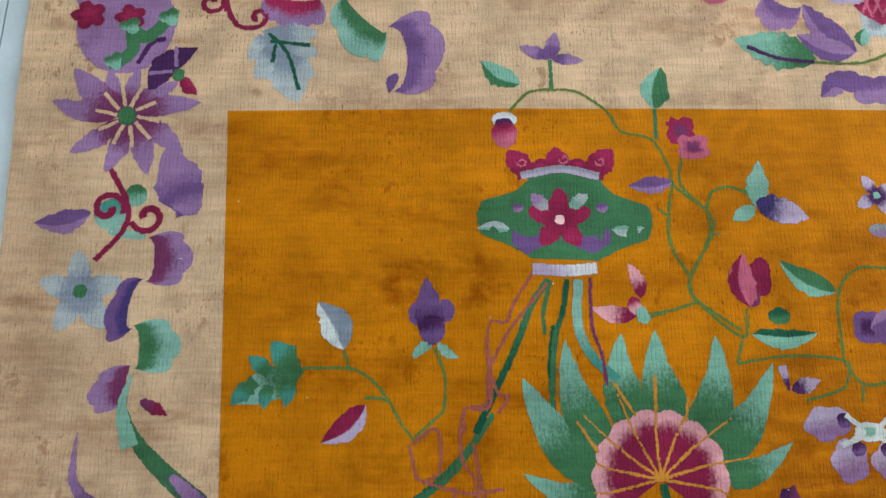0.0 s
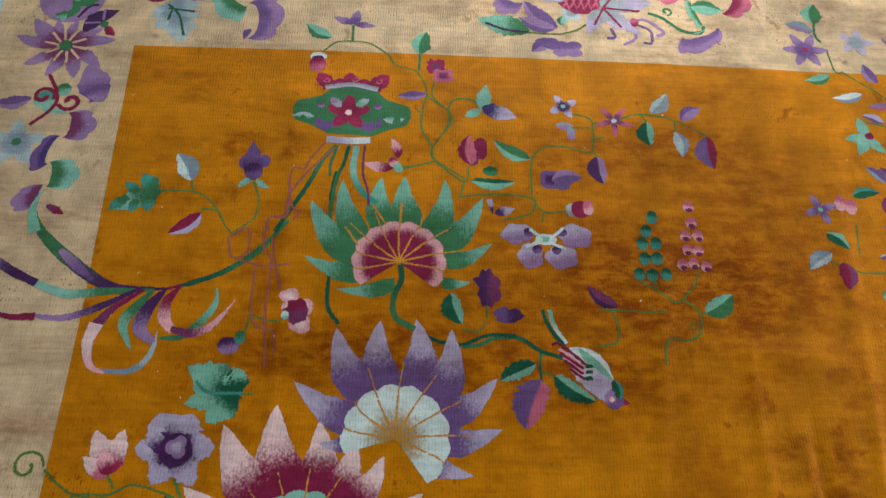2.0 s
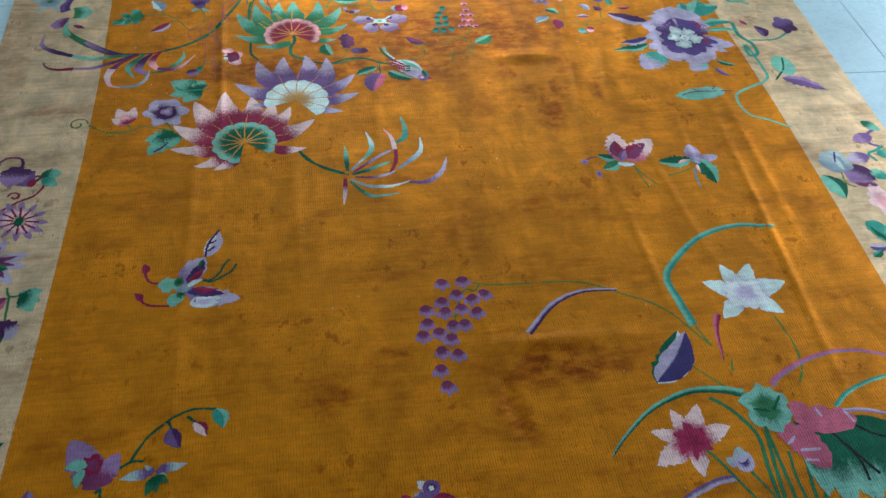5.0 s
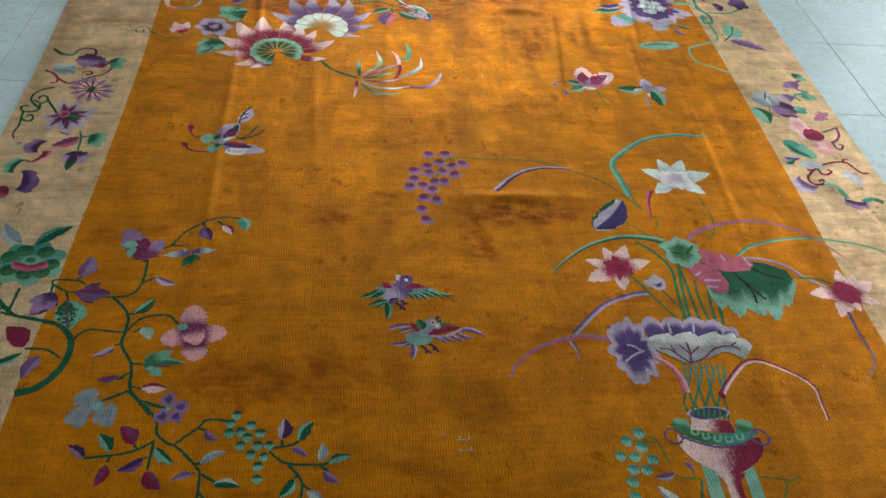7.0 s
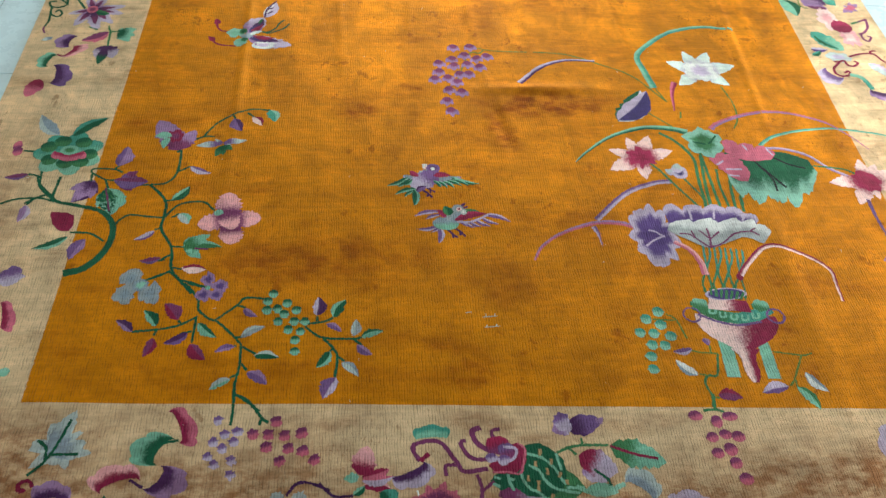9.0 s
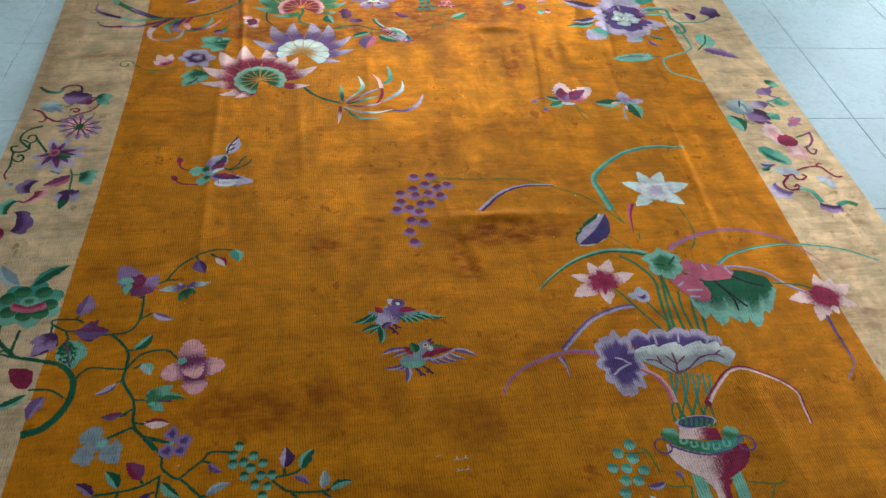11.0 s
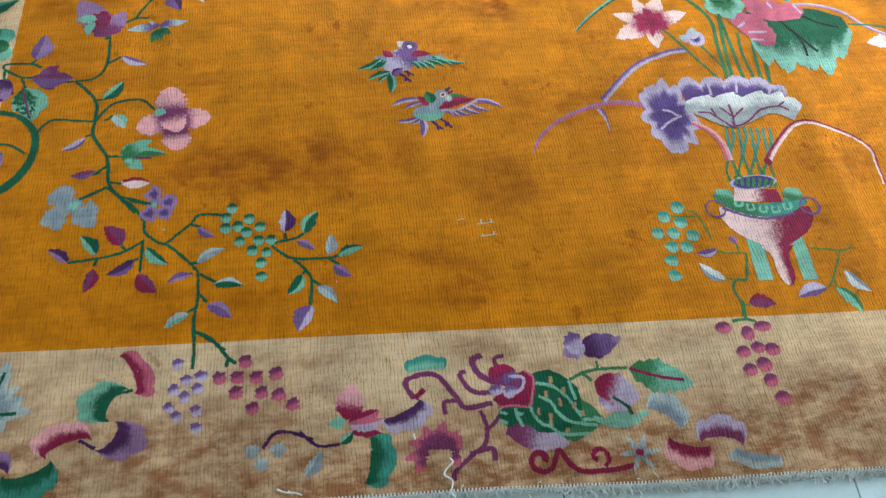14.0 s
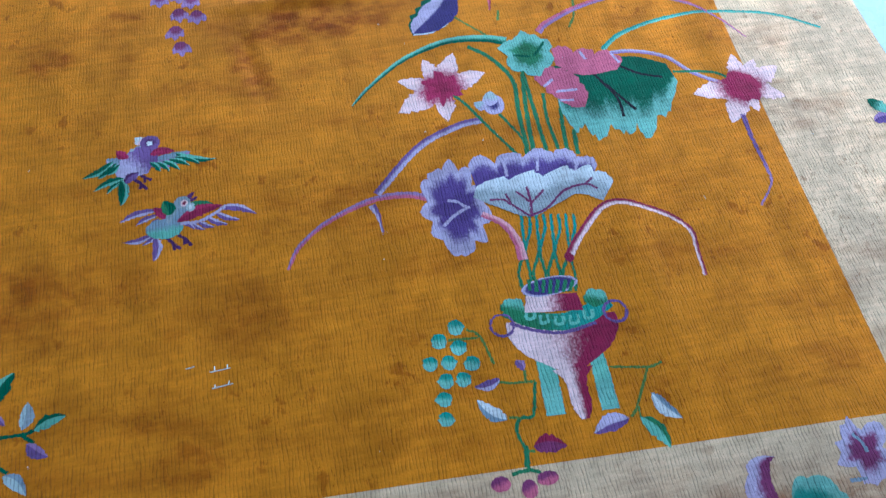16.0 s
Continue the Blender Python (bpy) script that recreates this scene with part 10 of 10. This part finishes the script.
sb = blob(rug, (1.549, 0.715), 0.0233, 0.0267, 0, 'navy', 'lavender', name='lotus_bud', label='small blue bud')
leaf(sb, (1.542, 0.712), (1.551, 0.751), 0.8, 'lavender', 'pale', mode='along')
leaf(sb, (1.534, 0.705), (1.512, 0.727), 0.8, 'lavender', 'pale', mode='along')

# large green lotus leaf and pink folds
gl2 = frill(rug, [(1.683, 0.794), (1.777, 0.794), (1.870, 0.791), (1.933, 0.761)], [(1.681, 0.649), (1.724, 0.596), (1.795, 0.598), (1.849, 0.583), (1.943, 0.700)], 5, 'forest', 'aqua', 1.9, 0.17, name='lotus_leaf', label='large green lotus leaf with a pale rim', layer='petal')
strip(gl2, [(1.770, 0.764), (1.803, 0.691), (1.802, 0.640)], 0.004, 'black', name='vein', layer='heart')
strip(gl2, [(1.789, 0.729), (1.832, 0.653)], 0.004, 'black', name='vein', layer='heart')
strip(gl2, [(1.829, 0.773), (1.867, 0.744), (1.913, 0.727)], 0.004, 'black', name='vein', layer='heart')
frill(gl2, [(1.702, 0.794), (1.748, 0.758), (1.825, 0.761)], [(1.705, 0.851), (1.769, 0.831), (1.827, 0.814), (1.849, 0.788)], 4, 'rose', 'rose', 1.0, 0.2, name='pink_fold', layer='heart')
leaf(gl2, (1.656, 0.792), (1.731, 0.676), 0.56, 'rose', 'rose', name='pink_fold', layer='heart', blunt=0.7, teeth=1)
strip(gl2, [(1.684, 0.726), (1.728, 0.723)], 0.005, 'lavender', name='fold_line', layer='detail')
strip(gl2, [(1.684, 0.702), (1.714, 0.698)], 0.005, 'lavender', name='fold_line', layer='detail')
strip(gl2, [(1.662, 0.742), (1.685, 0.759)], 0.005, 'lavender', name='fold_line', layer='detail')
strip(gl2, [(1.760, 0.822), (1.768, 0.799)], 0.005, 'lavender', name='fold_line', layer='detail')
strip(gl2, [(1.825, 0.807), (1.836, 0.778)], 0.005, 'lavender', name='fold_line', layer='detail')
blob(gl2, (1.653, 0.835), 0.0537, 0.0614, 0, 'green', 'aqua', lobes=6, amp=0.22, jag=0.3, power=1.3, name='small_leaf', layer='detail')
strip(gl2, [(1.620, 0.836), (1.655, 0.827)], 0.003, 'forest', name='vein', layer='top')
strip(gl2, [(1.694, 0.863), (1.663, 0.826)], 0.003, 'forest', name='vein', layer='top')
# sprigs under the vase
vs = strip(rug, [(1.433, -0.007), (1.439, 0.017), (1.433, 0.053), (1.445, 0.072), (1.466, 0.073), (1.483, 0.128)], 0.0051, 'green', name='leaf_sprig', label='sprigs with mint berries, leaves and a plum bud')
strip(vs, [(1.418, 0.14), (1.448, 0.132), (1.484, 0.129)], 0.0041, 'olive')
strip(vs, [(1.445, 0.072), (1.426, 0.076)], 0.0041, 'olive')
strip(vs, [(1.391, 0.241), (1.411, 0.223), (1.423, 0.17)], 0.004, 'olive')
strip(vs, [(1.356, 0.227), (1.408, 0.222)], 0.0032, 'olive')
strip(vs, [(1.468, 0.131), (1.471, 0.152)], 0.0032, 'olive')
strip(vs, [(1.614, 0.131), (1.678, 0.119), (1.704, 0.123)], 0.003, 'olive')
strip(vs, [(1.678, 0.119), (1.638, 0.056), (1.623, 0.04)], 0.003, 'olive')
strip(vs, [(1.64, 0.056), (1.639, 0.035)], 0.0032, 'olive')
strip(vs, [(1.444, 0.017), (1.454, 0.015)], 0.0032, 'olive')
leaf(vs, (1.377, 0.262), (1.371, 0.233), 0.953, 'teal', 'aqua', mode='along', blunt=1.0, name='berry', layer='petal')
leaf(vs, (1.343, 0.242), (1.338, 0.213), 0.973, 'teal', 'aqua', mode='along', blunt=1.0, name='berry', layer='petal')
leaf(vs, (1.374, 0.224), (1.368, 0.196), 1.0, 'teal', 'aqua', mode='along', blunt=1.0, name='berry', layer='petal')
leaf(vs, (1.321, 0.203), (1.316, 0.176), 0.967, 'teal', 'aqua', mode='along', blunt=1.0, name='berry', layer='petal')
leaf(vs, (1.352, 0.2), (1.346, 0.173), 0.96, 'teal', 'aqua', mode='along', blunt=1.0, name='berry', layer='petal')
leaf(vs, (1.39, 0.192), (1.384, 0.165), 1.018, 'teal', 'aqua', mode='along', blunt=1.0, name='berry', layer='petal')
leaf(vs, (1.341, 0.169), (1.335, 0.142), 0.96, 'teal', 'aqua', mode='along', blunt=1.0, name='berry', layer='petal')
leaf(vs, (1.37, 0.166), (1.364, 0.14), 0.989, 'teal', 'aqua', mode='along', blunt=1.0, name='berry', layer='petal')
leaf(vs, (1.331, 0.138), (1.326, 0.112), 0.996, 'teal', 'aqua', mode='along', blunt=1.0, name='berry', layer='petal')
leaf(vs, (1.328, 0.104), (1.323, 0.079), 1.043, 'teal', 'aqua', mode='along', blunt=1.0, name='berry', layer='petal')
leaf(vs, (1.427, 0.143), (1.381, 0.136), 0.4, 'violet', 'lavender')
leaf(vs, (1.422, 0.073), (1.381, 0.115), 0.42, 'white', 'slate')
leaf(vs, (1.453, 0.022), (1.507, 0.014), 0.6, 'mulberry', 'maroon')
leaf(vs, (1.46, 0.171), (1.47, 0.15), 0.7, 'violet', 'lilac')
leaf(vs, (1.619, 0.039), (1.554, 0.024), 0.45, 'lavender', 'violet')
leaf(vs, (1.638, 0.038), (1.671, -0.022), 0.4, 'mint', 'green')
leaf(vs, (1.669, 0.074), (1.706, 0.022), 0.4, 'white', 'slate')

# pair of winged motifs
bird1 = leaf(rug, (0.817, 0.656), (0.891, 0.726), 0.60, 'lavender', 'violet', mode='along', blunt=0.6, name='winged_motif', label='winged motif in violet and green', layer='petal')
leaf(bird1, (0.838, 0.695), (0.864, 0.729), 0.5, 'slate', 'stone', layer='leaf', name='back')
blob(bird1, (0.877, 0.733), 0.019, 0.017, 0, 'plum', 'violet', name='head', layer='heart')
blob(bird1, (0.876, 0.731), 0.0062, 0.0062, 0, 'white', name='eye_spot', layer='detail')
leaf(bird1, (0.865, 0.732), (0.849, 0.749), 0.9, 'blush', 'white', mode='along', name='beak', layer='petal')
leaf(bird1, (0.837, 0.702), (0.814, 0.724), 0.6, 'crimson', 'maroon', name='shoulder', layer='heart')
leaf(bird1, (0.876, 0.705), (0.923, 0.706), 0.42, 'crimson', 'maroon', name='shoulder', layer='heart')
leaf(bird1, (0.840, 0.685), (0.796, 0.706), 0.55, 'slate', 'lavender', name='wing', layer='leaf', blunt=0.6)
leaf(bird1, (0.864, 0.686), (0.951, 0.700), 0.36, 'lilac', 'slate', name='wing', layer='leaf', blunt=0.6)
leaf(bird1, (0.922, 0.701), (0.998, 0.674), 0.20, 'forest', 'mint', name='feather', layer='petal')
leaf(bird1, (0.921, 0.692), (0.970, 0.665), 0.24, 'forest', 'mint', name='feather', layer='petal')
leaf(bird1, (0.908, 0.688), (0.949, 0.666), 0.28, 'forest', 'mint', name='feather', layer='petal')
leaf(bird1, (0.898, 0.686), (0.930, 0.658), 0.28, 'forest', 'mint', name='feather', layer='petal')
leaf(bird1, (0.887, 0.685), (0.912, 0.657), 0.30, 'forest', 'mint', name='feather', layer='petal')
leaf(bird1, (0.875, 0.687), (0.895, 0.659), 0.34, 'forest', 'mint', name='feather', layer='petal')
leaf(bird1, (0.810, 0.700), (0.750, 0.667), 0.24, 'forest', 'mint', name='feather', layer='petal')
leaf(bird1, (0.815, 0.694), (0.778, 0.663), 0.30, 'forest', 'mint', name='feather', layer='petal')
leaf(bird1, (0.821, 0.691), (0.794, 0.668), 0.34, 'forest', 'mint', name='feather', layer='petal')
leaf(bird1, (0.830, 0.657), (0.771, 0.634), 0.24, 'forest', 'mint', name='feather', layer='heart')
leaf(bird1, (0.829, 0.654), (0.796, 0.626), 0.28, 'forest', 'mint', name='feather', layer='heart')
leaf(bird1, (0.823, 0.655), (0.821, 0.596), 0.36, 'forest', 'mint', name='feather', layer='heart', blunt=0.5)
leaf(bird1, (0.829, 0.645), (0.856, 0.666), 0.6, 'violet', 'plum', layer='heart', name='belly')
strip(bird1, [(0.852, 0.666), (0.865, 0.654), (0.877, 0.645)], 0.004, 'plum', name='leg')
strip(bird1, [(0.846, 0.651), (0.858, 0.640), (0.869, 0.625)], 0.004, 'plum', name='leg')
strip(bird1, [(0.858, 0.642), (0.857, 0.628)], 0.004, 'plum', name='leg')
strip(bird1, [(0.865, 0.655), (0.866, 0.642)], 0.004, 'plum', name='leg')
bird2 = blob(rug, (0.897, 0.534), 0.034, 0.022, -5, 'slate', 'mint', name='winged_motif', label='winged motif in mint, violet and red', layer='petal', flow=-80)
leaf(bird2, (0.904, 0.541), (0.934, 0.591), 0.62, 'slate', 'stone', layer='petal', name='neck', blunt=0.7)
blob(bird2, (0.931, 0.585), 0.015, 0.0145, 0, 'slate', 'stone', name='head', layer='heart')
blob(bird2, (0.934, 0.583), 0.0075, 0.0075, 0, 'blush', name='eye_spot', layer='detail')
blob(bird2, (0.934, 0.583), 0.0040, 0.0040, 0, 'maroon', name='eye_spot', layer='top')
blob(bird2, (0.945, 0.573), 0.0085, 0.0105, 0, 'white', 'pale', layer='heart', name='cheek')
leaf(bird2, (0.940, 0.589), (0.955, 0.606), 0.4, 'plum', 'mulberry', layer='petal', name='crest')
leaf(bird2, (0.941, 0.586), (0.959, 0.595), 0.4, 'plum', 'mulberry', layer='petal', name='crest')
leaf(bird2, (0.920, 0.554), (0.987, 0.573), 0.46, 'forest', 'green', name='shoulder', layer='petal', blunt=0.5)
leaf(bird2, (0.919, 0.544), (1.005, 0.566), 0.28, 'maroon', 'crimson', name='shoulder', layer='heart')
strip(bird2, [(0.925, 0.540), (0.963, 0.540), (1.007, 0.562)], 0.004, 'lavender', name='wing_edge', layer='heart')
leaf(bird2, (0.909, 0.561), (0.897, 0.594), 0.75, 'forest', 'green', name='shoulder', layer='heart', blunt=0.5)
leaf(bird2, (0.903, 0.551), (0.877, 0.583), 0.5, 'maroon', 'crimson', name='shoulder', layer='petal')
leaf(bird2, (0.995, 0.563), (1.063, 0.537), 0.22, 'violet', 'lavender', name='feather', layer='petal')
leaf(bird2, (0.987, 0.555), (1.032, 0.530), 0.24, 'violet', 'lavender', name='feather', layer='petal')
leaf(bird2, (0.971, 0.547), (1.012, 0.523), 0.26, 'violet', 'lavender', name='feather', layer='petal')
leaf(bird2, (0.956, 0.541), (0.988, 0.521), 0.28, 'violet', 'lavender', name='feather', layer='petal')
leaf(bird2, (0.944, 0.539), (0.969, 0.519), 0.28, 'violet', 'lavender', name='feather', layer='petal')
leaf(bird2, (0.930, 0.541), (0.951, 0.522), 0.30, 'violet', 'lavender', name='feather', layer='petal')
leaf(bird2, (0.885, 0.576), (0.816, 0.559), 0.22, 'violet', 'lavender', name='feather', layer='leaf')
leaf(bird2, (0.886, 0.565), (0.846, 0.549), 0.26, 'violet', 'lavender', name='feather', layer='leaf')
leaf(bird2, (0.888, 0.558), (0.867, 0.545), 0.34, 'violet', 'lavender', name='feather', layer='leaf')
leaf(bird2, (0.881, 0.527), (0.822, 0.517), 0.22, 'violet', 'lavender', name='feather', layer='leaf')
leaf(bird2, (0.881, 0.524), (0.856, 0.506), 0.30, 'violet', 'lavender', name='feather', layer='leaf')
leaf(bird2, (0.881, 0.522), (0.876, 0.469), 0.34, 'violet', 'lavender', name='feather', layer='leaf', blunt=0.4)
strip(bird2, [(0.900, 0.514), (0.910, 0.500), (0.913, 0.486)], 0.004, 'plum', name='leg')
strip(bird2, [(0.910, 0.500), (0.924, 0.487)], 0.004, 'plum', name='leg')
strip(bird2, [(0.920, 0.517), (0.932, 0.506), (0.943, 0.490)], 0.004, 'plum', name='leg')
strip(bird2, [(0.930, 0.508), (0.931, 0.495)], 0.004, 'plum', name='leg')
# ---- fringe, loose threads and lint ----
def strands(name, rows, material, parent, label, kind="stuff"):
    """Thin three-sided threads, each along a few places with one half thickness, joined into one mesh."""
    verts, faces = [], []
    for pts, thick in rows:
        for k, p in enumerate(pts):
            q = pts[min(k + 1, len(pts) - 1)] - pts[max(k - 1, 0)]
            side = Vector((-q.y, q.x, 0)).normalized() * thick * (1 - 0.4 * k / len(pts))
            verts += [p + side, p - side, p + Vector((0, 0, thick * 1.6))]
            if k:
                b = len(verts) - 6
                faces += [(b, b + 3, b + 5, b + 2), (b + 2, b + 5, b + 4, b + 1), (b + 1, b + 4, b + 3, b)]
    me = bpy.data.meshes.new(name)
    me.from_pydata(verts, [], faces)
    me.materials.append(material)
    ob = new(name, me)
    ob.parent = parent
    return tagged(ob, label, kind=kind)


COTTON = surface("cotton thread", (0.86, 0.88, 0.84), (0.70, 0.74, 0.72), 40.0, 0.9, 0.0004)


def thread(x, y, z, heading, length, curl, thick, segments=4):
    pts = [Vector((x, y, z))]
    for k in range(segments):
        heading += random.uniform(-curl, curl)
        z = max(GROUND + 0.001, z - random.uniform(-0.002, 0.005))
        pts.append(Vector((pts[-1].x + math.cos(heading) * length / segments, pts[-1].y + math.sin(heading) * length / segments, z)))
    return pts, thick


rows = []
for k in range(3200):
    x = random.uniform(-0.32, 2.41)
    full = 0.55 + 0.45 * noise.noise((x * 5, 0.0, 3.0)) + 0.25 * noise.noise((x * 21, 0.0, 5.0))
    rows.append(thread(x, near_out(x) + 0.004, rise(x, near_out(x)) - 0.003, radians(-90) + random.gauss(0, 0.75), (0.010 + 0.020 * max(0.1, full)) * random.uniform(0.5, 1.25), 1.1, random.uniform(0.0006, 0.0013)))
strands("near_fringe", rows, COTTON, rug, "frayed white cotton fringe")
rows = []
for k in range(900):
    x = -0.32 + 2.73 * k / 900
    y = near_out(x)
    slant = 0.0022 if k % 2 else -0.0022
    rows.append(([Vector((x - slant, y + 0.003, rise(x, y) + 0.0006)), Vector((x, y - 0.002, rise(x, y) + 0.0004)), Vector((x + slant, y - 0.008, rise(x, y) - 0.004))], 0.0009))
strands("woven_edge", rows, COTTON, rug, "flat woven cotton edge of the rug")
rows = []
for k in range(900):
    x = random.uniform(-0.32, 2.46)
    rows.append(thread(x, far_out(x) - 0.004, rise(x, far_out(x)) - 0.003, radians(90) + random.gauss(0, 0.6), random.uniform(0.006, 0.022), 0.6, random.uniform(0.0005, 0.001)))
strands("far_fringe", rows, COTTON, rug, "short worn cotton fringe")
rows = []
for k in range(260):
    y = random.uniform(-0.2, 3.2)
    rows.append(thread(smooth(y, LEFT_OUT) + 0.003, y, rise(-0.3, y) - 0.006, radians(180) + random.gauss(0, 0.7), random.uniform(0.003, 0.009), 0.8, 0.0005, 3))
strands("selvedge_fuzz", rows, COTTON, rug, "worn selvedge threads")

LOOSE = [[(0.846, -0.218), (0.850, -0.226), (0.838, -0.236), (0.834, -0.246), (0.846, -0.256), (0.842, -0.275), (0.852, -0.288)],
         [(0.560, -0.240), (0.572, -0.246), (0.590, -0.249), (0.600, -0.254)], [(0.790, -0.170), (0.792, -0.180)]]
for n, pts in enumerate(LOOSE):
    path = [Vector((x, y, rise(x, y) + 0.003)) for x, y in (tuple(p) for p in curve(pts, 4))]
    tagged(strands("loose_thread", [(path, 0.0018)], COTTON, None, "loose white cotton thread lying on the rug", ""), category="thread", group="loose threads")
rows = []
for k in range(70):
    x, y = random.uniform(-0.2, 2.2), random.uniform(-0.1, 2.9)
    rows.append(thread(x, y, rise(x, y) + 0.0015, random.uniform(0, 6.28), random.uniform(0.002, 0.006), 1.2, random.uniform(0.0005, 0.0009), 2))
for a, b in (((0.922, 0.254), (0.936, 0.256)), ((0.960, 0.241), (0.994, 0.243)), ((0.968, 0.242), (0.968, 0.250)), ((0.988, 0.243), (0.989, 0.250)), ((0.962, 0.212), (0.996, 0.215)), ((0.988, 0.214), (0.990, 0.221)), ((0.966, 0.212), (0.967, 0.218))):
    rows.append(([Vector((*a, rise(*a) + 0.002)), Vector((*b, rise(*b) + 0.002))], 0.0011))
tagged(strands("lint", rows, COTTON, None, "small white lint and thread ends scattered over the rug"), category="lint")

# ---- floor tiles ----
def tile_mesh():
    bm = bmesh.new()
    half = TILE_SIZE / 2 - 0.0012
    vs = box(bm, -half, half, -half, half, -0.0075, 0)
    bmesh.ops.bevel(bm, geom=[e for e in bm.edges if all(v.co.z > -0.001 for v in e.verts)], offset=0.0012, segments=1, affect="EDGES")
    me = bpy.data.meshes.new("tile")
    bm.to_mesh(me)
    bm.free()
    me.materials.append(TILE)
    return me


slab = tile_mesh()
for i in range(-7, 11):
    for j in range(-14, 8):
        x, y = tile_place(i + 0.5, j + 0.5)
        if -3.4 < x < 4.3 and -4.0 < y < 5.9:
            ob = new("tile", slab)
            ob.parent = floor
            ob.location, ob.rotation_euler = (x, y, GROUND + random.uniform(-0.0003, 0.0003)), (0, 0, TURN)
